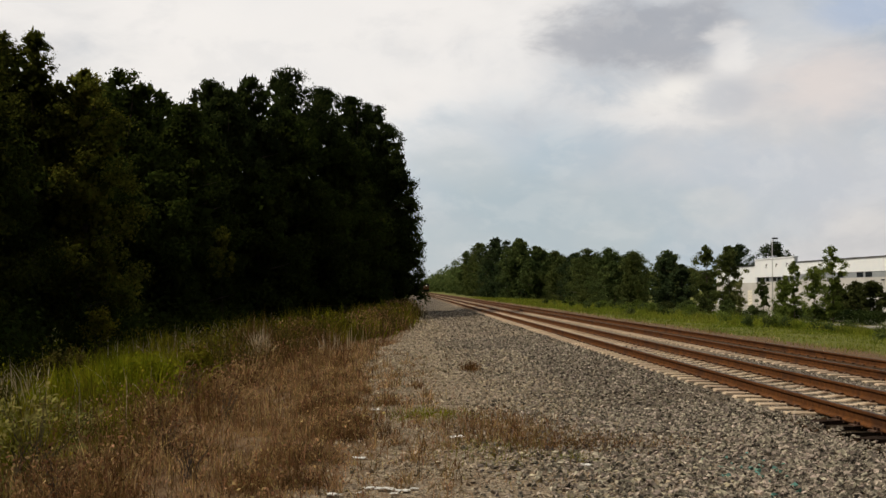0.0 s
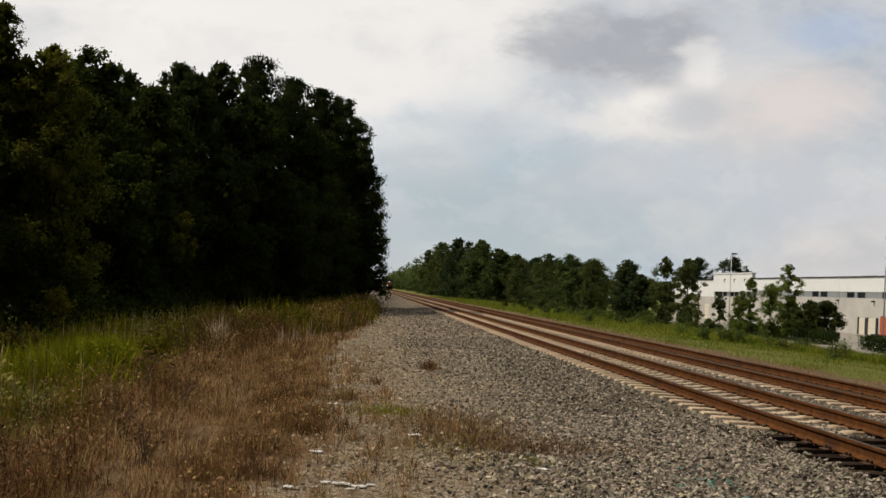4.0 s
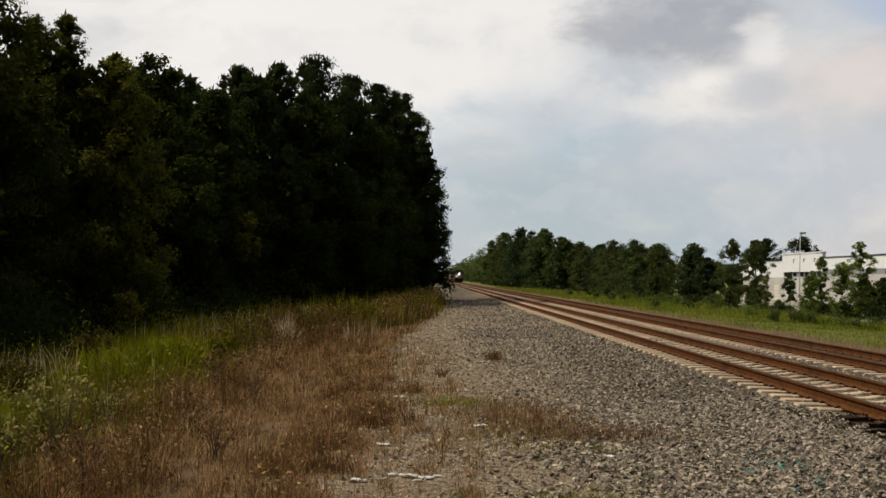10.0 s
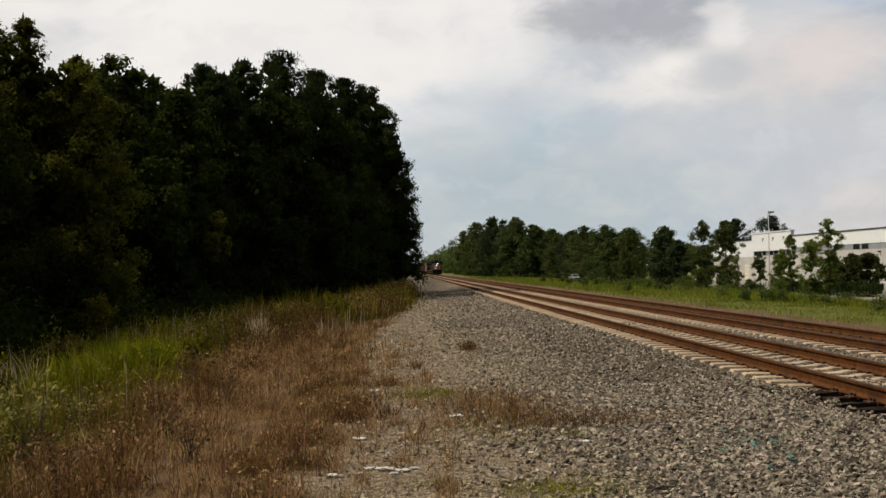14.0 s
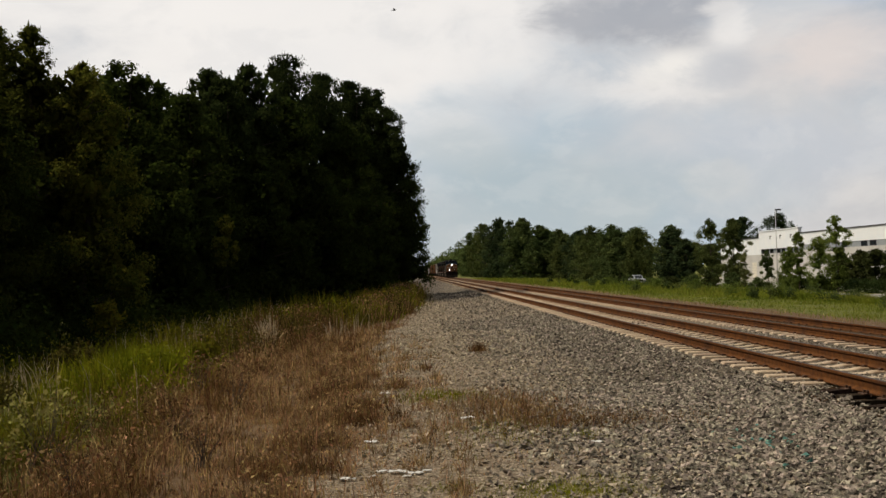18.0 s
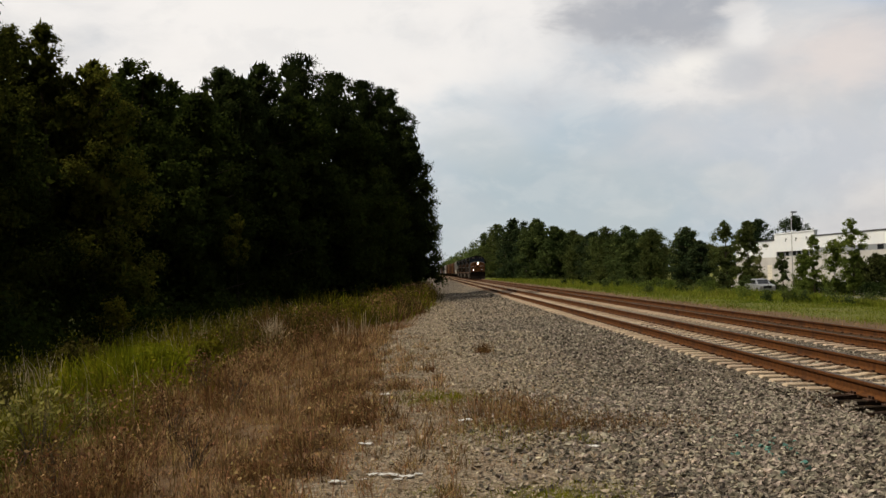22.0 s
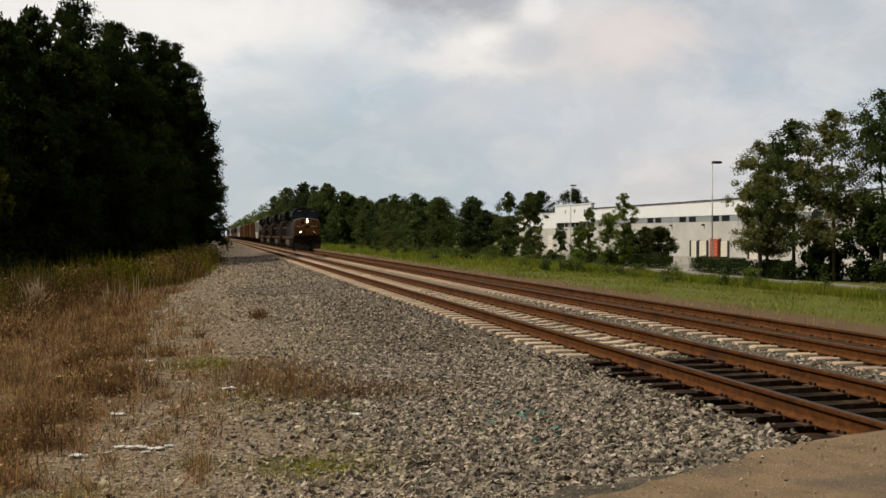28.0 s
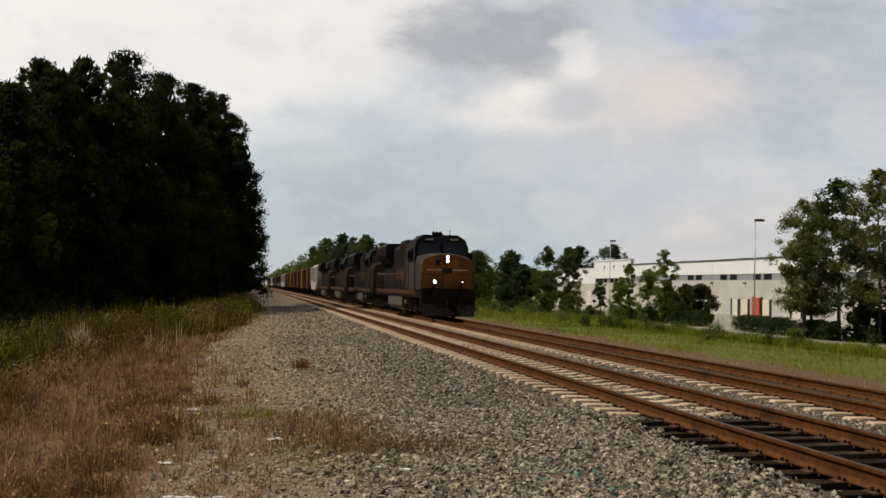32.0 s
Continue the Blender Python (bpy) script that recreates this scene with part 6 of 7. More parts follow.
# ---- the train: built nose first along +y, rail head at z = 0 ----
def wheelset(parent, y, r=0.52, gauge=0.7525):
    bm = bmesh.new()
    for s in (-1, 1):
        rod(bm, (s * gauge - 0.06, 0, 0), (s * gauge + 0.06, 0, 0), r, 24)
        rod(bm, (s * gauge - s * 0.075 - 0.012, 0, 0), (s * gauge - s * 0.075 + 0.012, 0, 0), r + 0.03, 24)
        for k in range(5):
            a = k * 2 * math.pi / 5
            rod(bm, (s * (gauge + 0.062) - 0.01, 0.3 * math.cos(a), 0.3 * math.sin(a)), (s * (gauge + 0.062) + 0.01, 0.3 * math.cos(a), 0.3 * math.sin(a)), 0.05, 6)
    rod(bm, (-1.0, 0, 0), (1.0, 0, 0), 0.09, 10)
    return part("wheelset", bm, UNDER, parent, m=pose(0, y, r))


def bogie(parent, y0, axles, r=0.52, name="truck"):
    bm = bmesh.new()
    a, b = y0 + axles[0] - 0.55, y0 + axles[-1] + 0.55
    for s in (-1, 1):
        x = s * 0.98
        prism(bm, [(a, 0.55), (a + 0.3, 0.82), (b - 0.3, 0.82), (b, 0.55), (b - 0.35, 0.40), (a + 0.35, 0.40)], "x", x - 0.07, x + 0.07)
        for q in axles:
            box(bm, x - 0.13, x + 0.13, y0 + q - 0.17, y0 + q + 0.17, r - 0.2, r + 0.22, 0.03)
        for q, p in zip(axles, axles[1:]):
            m = y0 + (q + p) / 2
            for d in (-0.14, 0.0, 0.14):
                rod(bm, (x, m + d, 0.42), (x, m + d, 0.80), 0.06, 8)
    box(bm, -0.9, 0.9, (a + b) / 2 - 0.25, (a + b) / 2 + 0.25, 0.5, 0.95)
    return part(name, bm, UNDER, parent)


def locomotive(lit, seed=0):
    """A six-axle freight diesel with a wide nose."""
    L = thing("locomotive", "dark blue diesel locomotive with orange-yellow nose and lit headlights" if lit else "dark blue and orange diesel locomotive coupled in the train", "locomotive", group="locomotives")

    def add(name, material, label="", smooth=False, parent=None):
        def done(bm):
            return part(name, bm, material, parent or L, label, smooth)
        return done
    # frame, pilot and plow
    bm = bmesh.new()
    box(bm, -1.48, 1.48, 0.75, 21.6, 1.12, 1.52, 0.03)
    add("underframe", UNDER)(bm)
    bm = bmesh.new()
    for s in (-1, 1):
        box(bm, min(s * 1.49, s * 1.52), max(s * 1.49, s * 1.52), 2.4, 20.0, 1.30, 1.55)
    add("sill_stripe", DULLORANGE, "orange-yellow stripe along the sill")(bm)
    bm = bmesh.new()
    box(bm, -1.5, 1.5, 0.45, 0.85, 0.62, 1.58, 0.05)
    add("pilot", UNDER)(bm)
    bm = bmesh.new()
    prism(bm, [(0.42, 0.80), (0.10, 0.16), (0.22, 0.14), (0.62, 0.70)], "x", -1.42, 1.42)
    prism(bm, [(0.12, 0.14), (0.42, 0.14), (0.42, 0.22), (0.12, 0.22)], "x", -1.42, 1.42)
    add("snow_plow", UNDER)(bm)
    bm = bmesh.new()
    box(bm, -0.14, 0.14, -0.15, 0.55, 0.80, 1.06, 0.04)
    box(bm, -0.2, 0.2, -0.25, -0.02, 0.74, 1.10, 0.06)
    add("coupler", UNDER)(bm)
    for s in (-1, 1):
        bm = bmesh.new()
        for k in range(4):
            box(bm, min(s * 1.05, s * 1.5), max(s * 1.05, s * 1.5), 0.62 + 0.08 * k, 1.0 + 0.08 * k, 0.40 + 0.3 * k, 0.44 + 0.3 * k)
        for y in (0.60, 1.25):
            rod(bm, (s * 1.49, y, 0.35), (s * 1.49, y, 1.55), 0.02, 6)
        add("steps", UNDER)(bm)
        bm = bmesh.new()
        for k in range(3):
            x = s * (0.35 + 0.2 * k)
            rod(bm, (x, 0.40, 1.0), (x * 1.1, 0.28, 0.45), 0.025, 6)
        add("air_hose", UNDER)(bm)
    # nose, rounded at the shoulders, top sloping up to the windshield
    bm = bmesh.new()
    front = [(-1.42, 1.60), (1.42, 1.60), (1.46, 2.2), (1.44, 3.0), (1.30, 3.30), (0.55, 3.52), (-0.55, 3.52), (-1.30, 3.30), (-1.44, 3.0), (-1.46, 2.2)]
    back = [(-1.50, 1.55), (1.50, 1.55), (1.54, 2.2), (1.54, 3.1), (1.42, 3.48), (0.6, 3.66), (-0.6, 3.66), (-1.42, 3.48), (-1.54, 3.1), (-1.54, 2.2)]
    mid = [(x * 1.02, z) for x, z in front]
    rings = [[bm.verts.new((x, y, z)) for x, z in ring] for ring, y in (([(x * 0.97, 1.66 + (z - 1.6) * 0.975) for x, z in front], 0.86), (mid, 0.98), (back, 2.5))]
    for a, b in zip(rings, rings[1:]):
        for i in range(10):
            bm.faces.new((a[i], a[(i + 1) % 10], b[(i + 1) % 10], b[i]))
    bm.faces.new(rings[0][::-1])
    bm.faces.new(rings[-1])
    bmesh.ops.recalc_face_normals(bm, faces=bm.faces)
    bm.normal_update()
    for f in bm.faces:
        f.material_index = 1 if abs(f.normal.x) > 0.8 or f.normal.z > 0.8 else 0
    side = CABGREY if lit else GRIME
    nose = add("nose", [ORANGE if lit else DULLORANGE, side], "weathered orange-yellow nose with grey flanks")(bm)
    bm = bmesh.new()
    box(bm, -1.15, -0.32, 0.845, 0.87, 2.66, 2.72)
    box(bm, 0.32, 1.15, 0.845, 0.87, 2.66, 2.72)
    add("nose_stripe", WHITEBAR, "thin pale stripe across the nose", parent=nose)(bm)
    bm = bmesh.new()
    box(bm, -0.26, 0.26, 0.84, 0.87, 2.50, 2.80, 0.01)
    add("emblem", NAVY, "dark emblem plate on the nose", parent=nose)(bm)
    bm = bmesh.new()
    box(bm, -0.66, -0.40, 0.84, 0.87, 2.95, 3.25, 0.01)
    add("nose_grille", UNDER, parent=nose)(bm)
    bm = bmesh.new()
    box(bm, -0.16, 0.16, 0.74, 0.90, 3.06, 3.52, 0.04)
    house = add("headlight_housing", UNDER, parent=nose)(bm)
    for z in (3.19, 3.40):
        bm = bmesh.new()
        rod(bm, (0, 0.70, z), (0, 0.78, z), 0.064, 16)
        add("headlight", HEADLIGHT if lit else DARKGLASS, "glowing headlight" if lit else "", parent=L)(bm)
    for s in (-1, 1):
        bm = bmesh.new()
        rod(bm, (s * 0.78, 0.40, 2.03), (s * 0.78, 0.62, 2.03), 0.13, 14)
        rod(bm, (s * 0.78, 0.62, 2.0), (s * 0.78, 0.75, 1.55), 0.05, 8)
        add("ditch_light_housing", UNDER)(bm)
        bm = bmesh.new()
        rod(bm, (s * 0.78, 0.36, 2.03), (s * 0.78, 0.395, 2.03), 0.062 if s < 0 else 0.046, 14)
        add("ditch_light", (DITCHLIGHT if s < 0 else DIMLIGHT) if lit else DARKGLASS, "glowing ditch light" if lit else "")(bm)
    # cab
    bm = bmesh.new()
    prism(bm, [(-1.55, 1.55), (1.55, 1.55), (1.57, 2.3), (1.56, 3.95), (1.40, 4.44), (1.08, 4.64), (-1.08, 4.64), (-1.40, 4.44), (-1.56, 3.95), (-1.57, 2.3)], "y", 2.55, 5.5)
    for v in bm.verts:
        if v.co.y < 3 and v.co.z > 3.5:
            v.co.y += (v.co.z - 3.5) * 0.22
    for f in bm.faces:
        c = f.calc_center_median()
        f.material_index = 1 if abs(f.normal.x) > 0.9 and c.z < 3.9 else 0
    cab = add("cab", [NAVY, side], "dark blue cab with weathered grey sides")(bm)
    bm = bmesh.new()
    box(bm, -1.08, 1.08, 2.86, 5.5, 4.60, 4.72, 0.05)
    add("cab_roof", NAVY, parent=cab)(bm)
    for s in (-1, 1):
        bm = bmesh.new()
        prism(bm, [(s * 0.10, 3.62), (s * 1.36, 3.52), (s * 1.40, 3.90), (s * 1.28, 4.24), (s * 0.10, 4.24)], "y", 2.46, 2.52)
        for v in bm.verts:
            v.co.y += (v.co.z - 3.5) * 0.22 + 0.02
        add("windshield", DARKGLASS, "dark windshield pane", parent=cab)(bm)
        bm = bmesh.new()
        box(bm, s * 0.72 - 0.30, s * 0.72 + 0.30, 2.62, 2.72, 4.36, 4.52, 0.01)
        b = add("number_board", UNDER, parent=cab)(bm)
        for k in range(4):
            bm = bmesh.new()
            box(bm, s * 0.72 - 0.22 + k * 0.12, s * 0.72 - 0.14 + k * 0.12, 2.605, 2.62, 4.39, 4.49)
            add("number_bar", WHITEBAR, "plain pale bar on the number board", parent=cab)(bm)
        for y in (3.35, 4.25):
            bm = bmesh.new()
            box(bm, min(s * 1.55, s * 1.585), max(s * 1.55, s * 1.585), y - 0.36, y + 0.36, 3.15, 3.95, 0.02)
            add("side_window", DARKGLASS, "dark cab side window", parent=cab)(bm)
        bm = bmesh.new()
        box(bm, min(s * 1.56, s * 1.60), max(s * 1.56, s * 1.60), 4.75, 5.35, 1.7, 3.6, 0.02)
        add("cab_door", side, parent=cab)(bm)
        bm = bmesh.new()
        box(bm, min(s * 1.6, s * 1.9), max(s * 1.6, s * 1.9), 3.0, 3.06, 3.3, 3.75, 0.02)
        add("mirror", UNDER, parent=cab)(bm)
    bm = bmesh.new()
    box(bm, -0.45, 0.15, 3.16, 3.24, 4.68, 4.83)
    for k, (x, l) in enumerate(((-0.35, 0.30), (-0.15, 0.42), (0.05, 0.36))):
        rod(bm, (x, 3.2, 4.85), (x, 3.2 + l, 4.87), 0.05, 8, 0.09)
    add("air_horn", UNDER, parent=cab)(bm)
    bm = bmesh.new()
    rod(bm, (0.6, 3.4, 4.68), (0.6, 3.4, 5.05), 0.02, 6)
    add("antenna", UNDER, parent=cab)(bm)
    # long hood with doors, exhaust, brake grids and winged radiator
    bm = bmesh.new()
    prism(bm, [(-0.95, 1.52), (0.95, 1.52), (0.95, 4.22), (0.78, 4.45), (-0.78, 4.45), (-0.95, 4.22)], "y", 5.5, 20.6)
    hood = add("long_hood", NAVY, "dark blue engine hood")(bm)
    bm = bmesh.new()
    box(bm, -1.42, 1.42, 5.55, 7.6, 1.55, 4.45, 0.08)
    add("electrical_cabinet", GRIME, "sooty cabinet behind the cab")(bm)
    bm = bmesh.new()
    box(bm, -1.30, 1.30, 7.6, 10.2, 3.35, 4.62, 0.08)
    add("brake_grid_housing", NAVY, parent=hood)(bm)
    for s in (-1, 1):
        for k in range(5):
            bm = bmesh.new()
            box(bm, min(s * 1.30, s * 1.325), max(s * 1.30, s * 1.325), 7.75 + 0.48 * k, 8.15 + 0.48 * k, 3.6, 4.4)
            add("grille", UNDER, parent=hood)(bm)
        for k in range(9):
            bm = bmesh.new()
            box(bm, min(s * 0.95, s * 0.98), max(s * 0.95, s * 0.98), 7.75 + 0.86 * k, 8.53 + 0.86 * k, 1.75, 3.25, 0.01)
            d = add("hood_door", NAVY if (k + seed) % 4 else GRIME, parent=hood)(bm)
    bm = bmesh.new()
    box(bm, -0.45, 0.45, 11.6, 13.0, 4.45, 4.75, 0.05)
    add("exhaust_stack", UNDER, parent=hood)(bm)
    bm = bmesh.new()
    prism(bm, [(-0.96, 3.30), (0.96, 3.30), (1.50, 3.75), (1.52, 4.45), (1.30, 4.68), (-1.30, 4.68), (-1.52, 4.45), (-1.50, 3.75)], "y", 15.6, 20.9)
    add("radiator_wing", NAVY, parent=hood)(bm)
    for s in (-1, 1):
        for k in range(3):
            bm = bmesh.new()
            box(bm, min(s * 1.49, s * 1.535), max(s * 1.49, s * 1.535), 15.8 + 1.7 * k, 17.3 + 1.7 * k, 3.85, 4.38)
            add("radiator_grille", UNDER, parent=hood)(bm)
    bm = bmesh.new()
    box(bm, -0.85, 0.85, 20.6, 21.0, 1.55, 3.4, 0.05)
    add("rear_panel", GRIME)(bm)
    for s in (-1, 1):
        for k in range(7):
            bm = bmesh.new()
            box(bm, min(s * 0.99, s * 1.0), max(s * 0.99, s * 1.0), 9.0 + 0.7 * k, 9.45 + 0.7 * k, 2.2, 2.9)
            add("lettering_bar", DULLORANGE, "plain orange bar where lettering stands", parent=hood)(bm)
    # fuel tank, trucks, wheels
    bm = bmesh.new()
    prism(bm, [(-1.25, 0.32), (1.25, 0.32), (1.48, 0.55), (1.48, 1.10), (-1.48, 1.10), (-1.48, 0.55)], "y", 7.9, 14.2)
    tank = add("fuel_tank", TANKGREY, "dusty grey fuel tank")(bm)
    for s in (-1, 1):
        bm = bmesh.new()
        rod(bm, (s * 1.15, 6.9, 0.85), (s * 1.15, 7.8, 0.85), 0.2, 12)
        add("air_reservoir", TANKGREY)(bm)
    for y0 in (2.0, 15.4):
        bogie(L, y0, (0.6, 2.4, 4.2))
        for q in (0.6, 2.4, 4.2):
            wheelset(L, y0 + q)
    # handrails along the walkways and before the nose
    for s in (-1, 1):
        bm = bmesh.new()
        rod(bm, (s * 1.47, 7.8, 2.55), (s * 1.47, 20.8, 2.55), 0.022, 6)
        add("handrail", TANKGREY if lit else UNDER)(bm)
        for k in range(9):
            bm = bmesh.new()
            y = 7.8 + 1.62 * k
            rod(bm, (s * 1.47, y, 1.5), (s * 1.47, y, 2.55), 0.02, 6)
            add("handrail_post", TANKGREY if lit else UNDER)(bm)
        bm = bmesh.new()
        for a, b in (((s * 1.44, 0.62, 1.58), (s * 1.44, 0.62, 2.5)), ((s * 1.44, 0.62, 2.5), (s * 0.30, 0.55, 2.42)), ((s * 0.30, 0.55, 2.42), (s * 0.30, 0.55, 1.6))):
            rod(bm, a, b, 0.022, 6)
        add("front_handrail", UNDER)(bm)
    return L


def freight_trucks(car, y0, y1):
    for y in (y0, y1):
        bogie(car, y, (-0.88, 0.88), 0.46)
        for q in (-0.88, 0.88):
            wheelset(car, y + q, 0.46)


def boxcar(material, label, length=16.6, h=4.75):
    c = thing("boxcar", label, "boxcar", group="freight cars")
    bm = bmesh.new()
    prism(bm, [(-1.48, 1.10), (1.48, 1.10), (1.48, h - 0.35), (0.0, h - 0.1), (-1.48, h - 0.35)], "y", 0.5, length - 0.5)
    body = part("body", bm, material, c)
    bm = bmesh.new()
    prism(bm, [(-1.55, h - 0.40), (1.55, h - 0.40), (1.5, h - 0.30), (0, h - 0.04), (-1.5, h - 0.30)], "y", 0.4, length - 0.4)
    part("roof", bm, material, c)
    n = 12
    for s in (-1, 1):
        for k in range(n + 1):
            y = 0.55 + (length - 1.1) * k / n
            if 0.38 < k / n < 0.62:
                continue
            bm = bmesh.new()
            box(bm, min(s * 1.48, s * 1.56), max(s * 1.48, s * 1.56), y - 0.05, y + 0.05, 1.1, h - 0.38)
            part("side_post", bm, material, body)
        bm = bmesh.new()
        box(bm, min(s * 1.5, s * 1.57), max(s * 1.5, s * 1.57), length / 2 - 1.55, length / 2 + 1.55, 1.15, h - 0.45, 0.02)
        part("sliding_door", bm, material, c)
    for y in (0.42, length - 0.5):
        for z in (1.7, 2.3, 2.9, 3.5):
            bm = bmesh.new()
            box(bm, -1.4, 1.4, y, y + 0.08, z, z + 0.12, 0.02)
            part("end_rib", bm, material, body)
    bm = bmesh.new()
    box(bm, -1.3, 1.3, 0.3, length - 0.3, 0.85, 1.12)
    box(bm, -0.12, 0.12, -0.2, length + 0.2, 0.78, 1.0)
    part("underframe", bm, UNDER, c)
    freight_trucks(c, 2.4, length - 2.4)
    return c


def hopper(material, label, length=17.4):
    c = thing("hopper_car", label, "hopper car", group="freight cars")
    bm = bmesh.new()
    prism(bm, [(0.7, 2.4), (1.4, 2.1), (4.0, 1.0), (length - 4.0, 1.0), (length - 1.4, 2.1), (length - 0.7, 2.4), (length - 0.7, 4.3), (0.7, 4.3)], "x", -1.5, 1.5)
    body = part("body", bm, material, c)
    bm = bmesh.new()
    prism(bm, [(-1.5, 4.3), (1.5, 4.3), (1.0, 4.65), (-1.0, 4.65)], "y", 0.7, length - 0.7)
    part("roof", bm, material, c)
    for k in range(4):
        bm = bmesh.new()
        box(bm, -0.35, 0.35, 2.4 + 3.6 * k, 4.6 + 3.6 * k, 4.63, 4.78, 0.04)
        part("hatch", bm, material, c)
        bm = bmesh.new()
        prism(bm, [(3.6 + 2.7 * k, 1.2), (5.6 + 2.7 * k, 1.2), (4.9 + 2.7 * k, 0.4), (4.3 + 2.7 * k, 0.4)], "x", -1.1, 1.1)
        part("discharge_gate", bm, UNDER, c)
    for s in (-1, 1):
        for k in range(10):
            bm = bmesh.new()
            y = 1.2 + (length - 2.4) * k / 9
            box(bm, min(s * 1.5, s * 1.57), max(s * 1.5, s * 1.57), y - 0.05, y + 0.05, 2.2, 4.3)
            part("side_post", bm, material, body)
    bm = bmesh.new()
    box(bm, -1.4, 1.4, 0.2, 1.5, 0.85, 1.12)
    box(bm, -1.4, 1.4, length - 1.5, length - 0.2, 0.85, 1.12)
    box(bm, -0.12, 0.12, -0.2, length + 0.2, 0.78, 1.0)
    part("underframe", bm, UNDER, c)
    freight_trucks(c, 2.4, length - 2.4)
    return c


TRAIN = []                      # each vehicle and its nose's distance behind the train's nose


def build_train():
    off = 0.0
    lead = locomotive(True)
    TRAIN.append((lead, off))
    off += 22.4
    second = locomotive(False, 1)
    TRAIN.append((second, off))
    off += 22.4
    for i in range(2):
        TRAIN.append((copy_thing(second, pose(0, 0, 0)), off))
        off += 22.4
    makes = {"h": hopper(PALECAR, "pale grey covered hopper car behind the locomotives"), "b": boxcar(BOXBROWN, "rust-brown ribbed boxcar in the train"),
             "y": boxcar(BOXYELLOW, "weathered ochre ribbed boxcar in the train"), "k": hopper(BLACKCAR, "black hopper car in the train")}
    lengths = {"h": 18.0, "b": 17.2, "y": 17.2, "k": 18.0}
    used = set()
    for k in "hbybbybbhhkkkbbkkhhkkkbb":
        ob = makes[k] if k not in used else copy_thing(makes[k], pose(0, 0, 0))
        used.add(k)
        TRAIN.append((ob, off))
        off += lengths[k]


build_train()

# ---- the pickup on the access road ----
def build_pickup():
    P = thing("pickup_truck", "silver four-door pickup truck driving on the access road", "pickup truck")
    side = [(0.0, 0.55), (0.03, 1.05), (0.2, 1.20), (1.4, 1.28), (1.6, 1.28), (5.75, 1.32), (5.8, 0.6), (5.2, 0.42), (0.4, 0.40)]
    bm = bmesh.new()
    prism(bm, side, "x", -0.97, 0.97)
    bmesh.ops.bevel(bm, geom=list(bm.edges), offset=0.04, segments=2, affect="EDGES")
    body = part("body", bm, SILVER, P)
    bm = bmesh.new()
    prism(bm, [(1.35, 1.26), (2.15, 1.86), (3.65, 1.92), (4.0, 1.84), (4.1, 1.28)], "x", -0.86, 0.86)
    for v in bm.verts:
        if v.co.z > 1.5:
            v.co.x *= 0.86
    bmesh.ops.bevel(bm, geom=list(bm.edges), offset=0.03, segments=2, affect="EDGES")
    cab = part("cab", bm, SILVER, P)
    for s in (-1, 1):
        for a, b, c, d in ((1.90, 2.28, 2.85, 2.85), (2.92, 2.92, 3.88, 3.80)):
            bm = bmesh.new()
            prism(bm, [(a, 1.35), (b, 1.78), (d, 1.82), (c, 1.35)], "x", min(s * 0.76, s * 0.87), max(s * 0.76, s * 0.87))
            part("side_window", bm, DARKGLASS, cab)
        bm = bmesh.new()
        box(bm, min(s * 0.92, s * 1.12), max(s * 0.92, s * 1.12), 1.75, 1.9, 1.34, 1.54, 0.03)
        part("mirror", bm, RUBBER, P)
        bm = bmesh.new()
        box(bm, s * 0.72 - 0.18, s * 0.72 + 0.18, -0.015, 0.08, 0.86, 1.08, 0.02)
        part("headlight", bm, WHITEBAR, P)
        bm = bmesh.new()
        box(bm, s * 0.86 - 0.08, s * 0.86 + 0.08, 5.74, 5.83, 0.8, 1.1, 0.02)
        part("tail_light", bm, REDBOX, P)
        for y in (1.05, 4.65):
            bm = bmesh.new()
            rod(bm, (s * 0.90, y, 0.44), (s * 0.978, y, 0.44), 0.47, 22)
            part("wheel_arch", bm, RUBBER, P)
            w = part("wheel", wheel_bm(), [RUBBER, GALV], P, m=pose(s * 0.885, y, 0.38))
    bm = bmesh.new()
    prism(bm, [(1.42, 1.34), (2.08, 1.837), (2.17, 1.85), (1.52, 1.33)], "x", -0.66, 0.66)
    part("windshield", bm, DARKGLASS, cab)
    bm = bmesh.new()
    box(bm, -0.95, 0.95, -0.08, 0.12, 0.45, 0.66, 0.04)
    part("bumper", bm, GALV, P)
    bm = bmesh.new()
    box(bm, -0.5, 0.5, -0.02, 0.06, 0.80, 1.10, 0.02)
    part("grille", bm, RUBBER, P)
    bm = bmesh.new()
    box(bm, -0.78, 0.78, 4.25, 5.68, 1.1, 1.335)
    part("cargo_bed", bm, RUBBER, P)
    return P


def wheel_bm():
    bm = bmesh.new()
    rod(bm, (-0.12, 0, 0), (0.12, 0, 0), 0.38, 22)
    rod(bm, (-0.125, 0, 0), (0.125, 0, 0), 0.22, 16, mi=1)
    for k in range(5):
        a = k * 2 * math.pi / 5
        rod(bm, (-0.13, 0.05 * math.cos(a), 0.05 * math.sin(a)), (-0.13, 0.2 * math.cos(a), 0.2 * math.sin(a)), 0.02, 5, mi=1)
    return bm


PICKUP = build_pickup()


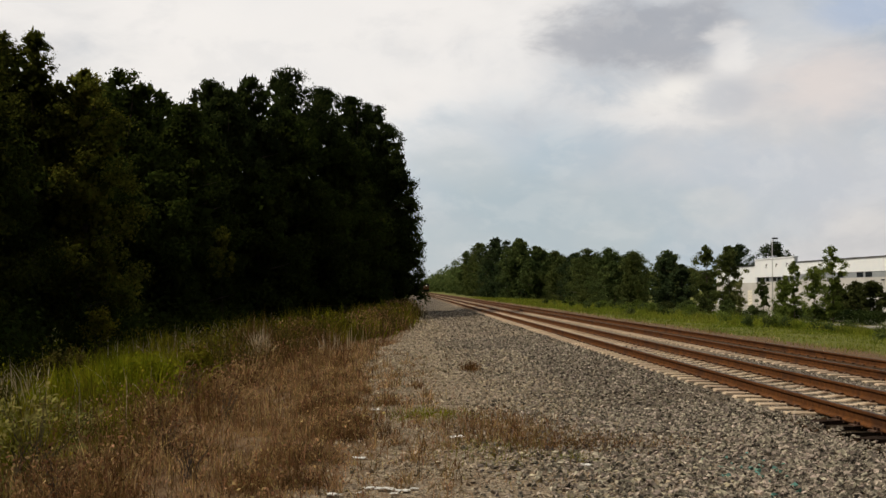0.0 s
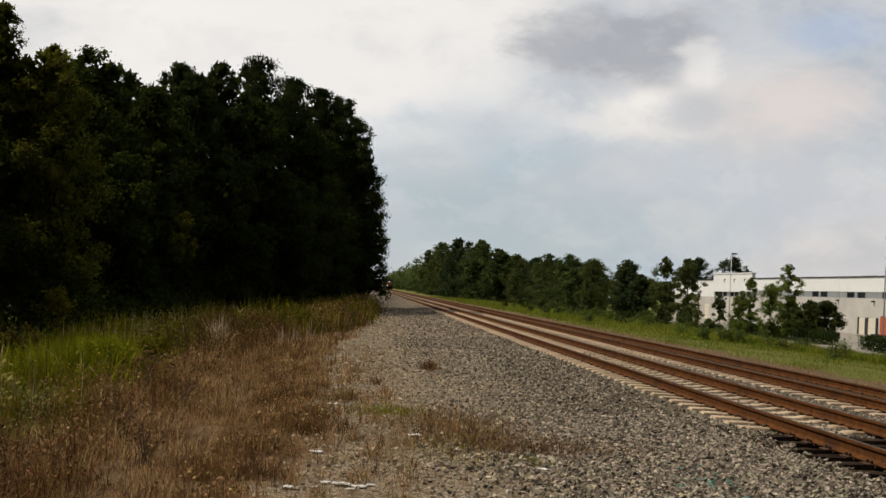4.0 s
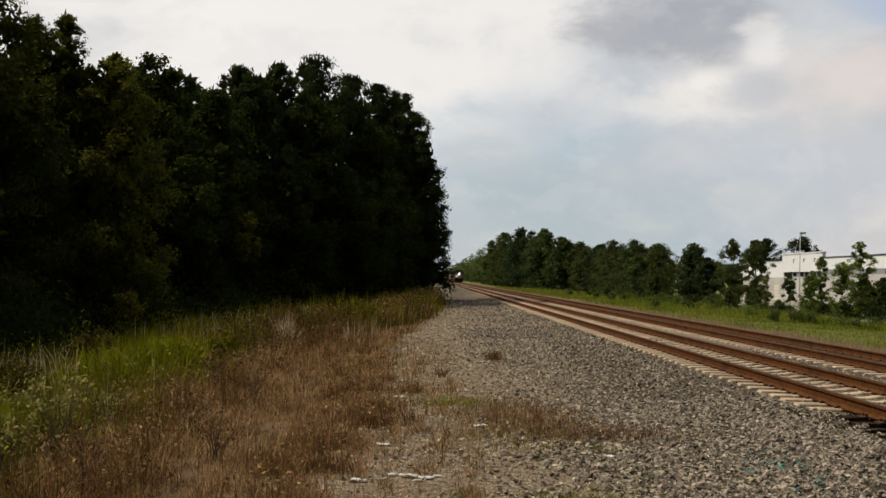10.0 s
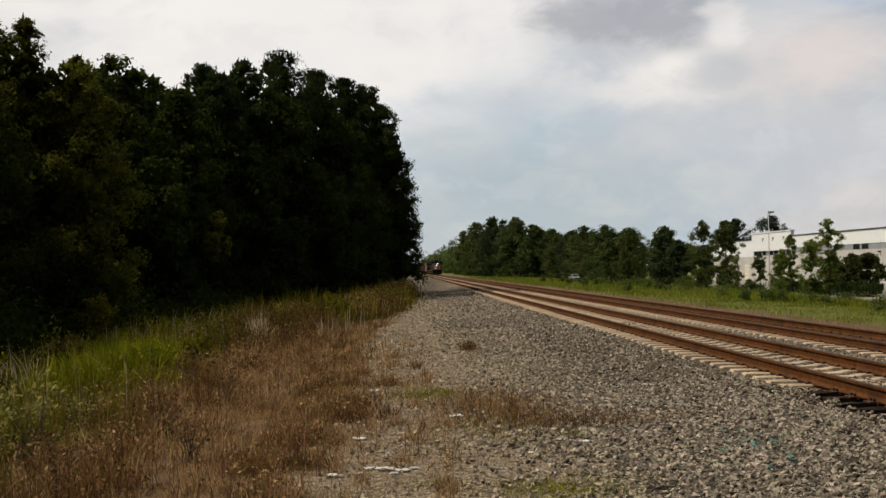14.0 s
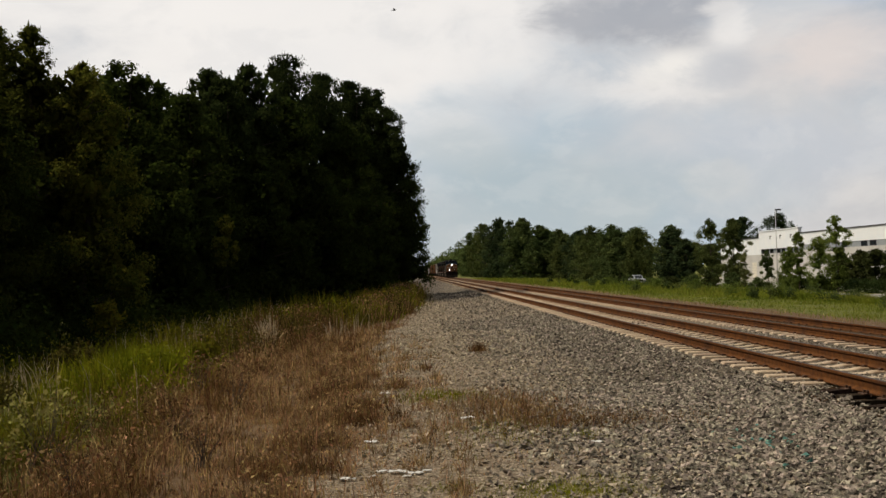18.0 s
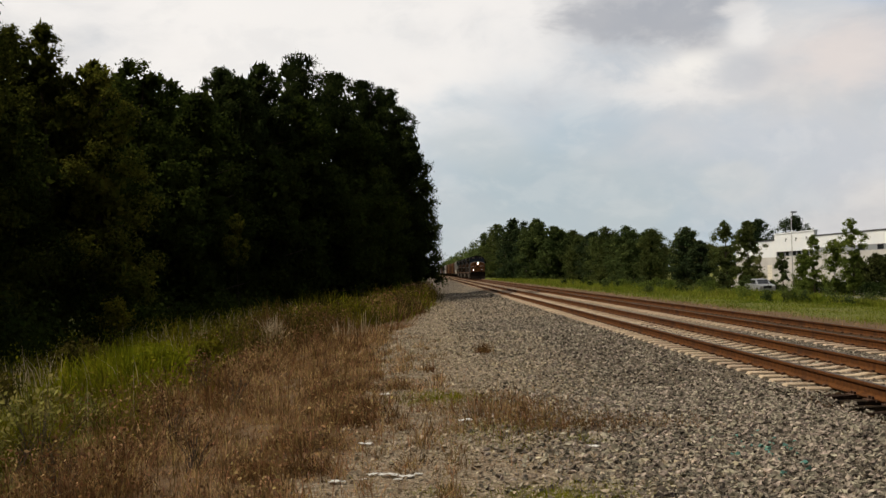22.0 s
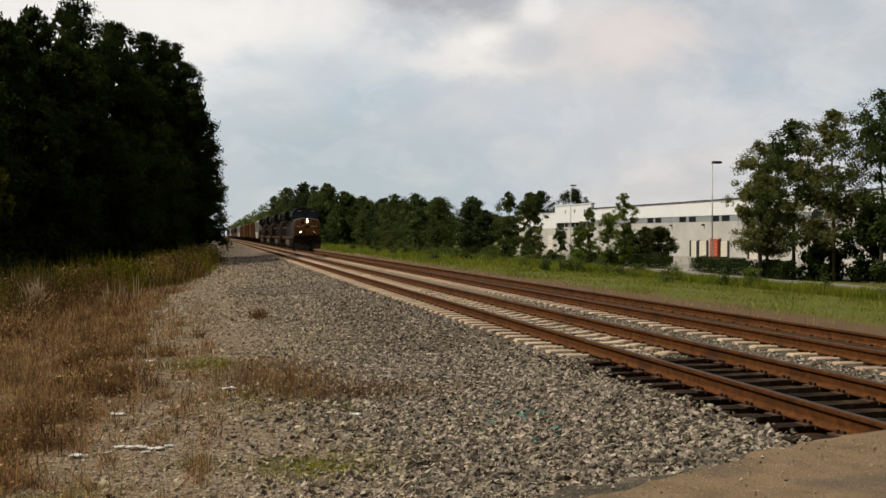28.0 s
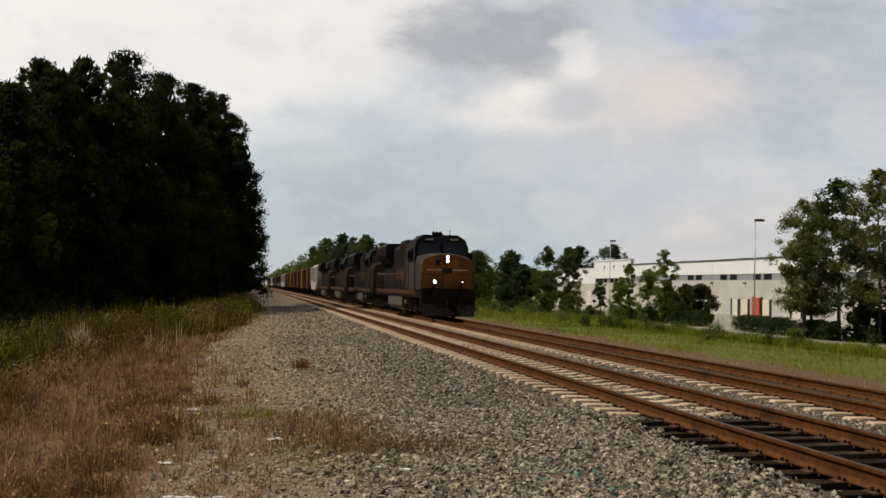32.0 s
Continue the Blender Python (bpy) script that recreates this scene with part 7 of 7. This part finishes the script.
def build_bird():
    """A small dark bird on the wing, beak along +x."""
    b = thing("bird", "small dark bird flying past overhead", "bird")
    bm = bmesh.new()
    bmesh.ops.create_uvsphere(bm, u_segments=12, v_segments=8, radius=1.0, matrix=Matrix.Diagonal((0.065, 0.022, 0.022, 1)))
    bmesh.ops.create_uvsphere(bm, u_segments=10, v_segments=6, radius=0.017, matrix=Matrix.Translation((0.062, 0, 0.008)))
    rod(bm, (0.074, 0, 0.007), (0.092, 0, 0.005), 0.005, 6, 0.001)
    part("body", bm, UNDER, b, smooth=True)
    for s in (-1, 1):
        bm = bmesh.new()
        prism(bm, [(0.035, s * 0.01), (0.030, s * 0.075), (-0.030, s * 0.155), (-0.020, s * 0.07), (-0.035, s * 0.01)], "z", 0.006, 0.010)
        for v in bm.verts:
            v.co.z += abs(v.co.y) * 0.25
        part("wing", bm, UNDER, b)
    bm = bmesh.new()
    prism(bm, [(-0.05, -0.012), (-0.05, 0.012), (-0.11, 0.026), (-0.095, 0.0), (-0.11, -0.026)], "z", -0.002, 0.002)
    part("tail", bm, UNDER, b)
    for c in b.children:
        c.data.transform(Matrix.Scale(0.45, 4))
    return b


BIRD = build_bird()


# ---- litter on the gravel ----
def build_litter():
    r = random.Random(4)
    for x, y, s in ((-0.70, 10.22, 0.12), (-0.52, 10.12, 0.10), (-0.86, 10.3, 0.07), (-0.60, 10.02, 0.06), (-0.40, 10.2, 0.06), (-0.95, 10.1, 0.05), (0.22, 13.7, 0.12), (-0.62, 7.45, 0.09), (-1.2, 10.0, 0.10), (-1.05, 12.2, 0.11), (-1.0, 17.2, 0.13), (1.55, 11.3, 0.09), (-0.3, 7.9, 0.05), (-0.75, 6.9, 0.07)):
        bm = bmesh.new()
        bmesh.ops.create_grid(bm, x_segments=4, y_segments=3, size=0.5)
        for v in bm.verts:
            v.co = Vector((v.co.x * s * 1.5 + r.uniform(-0.1, 0.1) * s, v.co.y * s * 0.7 + r.uniform(-0.1, 0.1) * s, r.uniform(0.1, 0.3) * s))
        g = bmesh.ops.extrude_face_region(bm, geom=list(bm.faces))
        for v in g["geom"]:
            if isinstance(v, bmesh.types.BMVert):
                v.co.z += 0.006
        bmesh.ops.recalc_face_normals(bm, faces=bm.faces)
        tagged(part("litter", bm, LITTER, m=pose(x, y, float(ground_z(x, y)) + 0.005, 0, 0, r.uniform(-40, 40))), "crumpled white scrap lying on the gravel", "litter", "litter")


build_litter()


# ---- what moves ----
def motions():
    speed, nose = 15.2, 55.2                             # the train's speed and where its nose is at the end
    times = [i * 0.5 for i in range(65)]
    for ob, off in TRAIN:
        walk(ob, [(t, pose(FAR_MID, nose + speed * (32 - t) + off, FAR_Z)) for t in times])
    spin = [(i / 30, i / 30 * math.degrees(speed / 0.52)) for i in range(961)]
    for ob, off in TRAIN[:4]:
        for c in ob.children:
            if c.name.startswith("wheelset"):
                y, z = c.matrix_basis.translation.y, c.matrix_basis.translation.z
                walk(c, [(t, pose(0, y, z, a % 360)) for t, a in spin])
    # the bird dips into view for a moment
    flight = [(0.0, (-70, 16, 40)), (10.0, (-62, 16, 38)), (16.5, (-22, 16, 14)), (17.5, (-8.6, 16, 8.6)), (17.8, (-4.16, 16, 6.76)), (17.9, (-2.31, 16, 5.89)), (18.0, (-0.62, 16, 5.87)), (18.1, (1.15, 16, 6.54)),
              (18.5, (8.0, 16, 9.6)), (20.0, (30, 16, 22)), (25.0, (60, 16, 45)), (32.0, (75, 16, 60))]
    walk(BIRD, [(t, pose(*p, 0, -6, 0)) for t, p in flight])
    drive = 15.2
    walk(PICKUP, [(t, pose(LANE_X - 1.7, 69.7 + drive * (25.5 - t), LANE_Z + 0.03)) for t in times])
    turn = [(i / 30, i / 30 * math.degrees(drive / 0.38)) for i in range(961)]
    for c in PICKUP.children:
        if c.name.split(".")[0] == "wheel":
            p = c.matrix_basis.translation.copy()
            walk(c, [(t, pose(p.x, p.y, p.z, a % 360)) for t, a in turn])


motions()
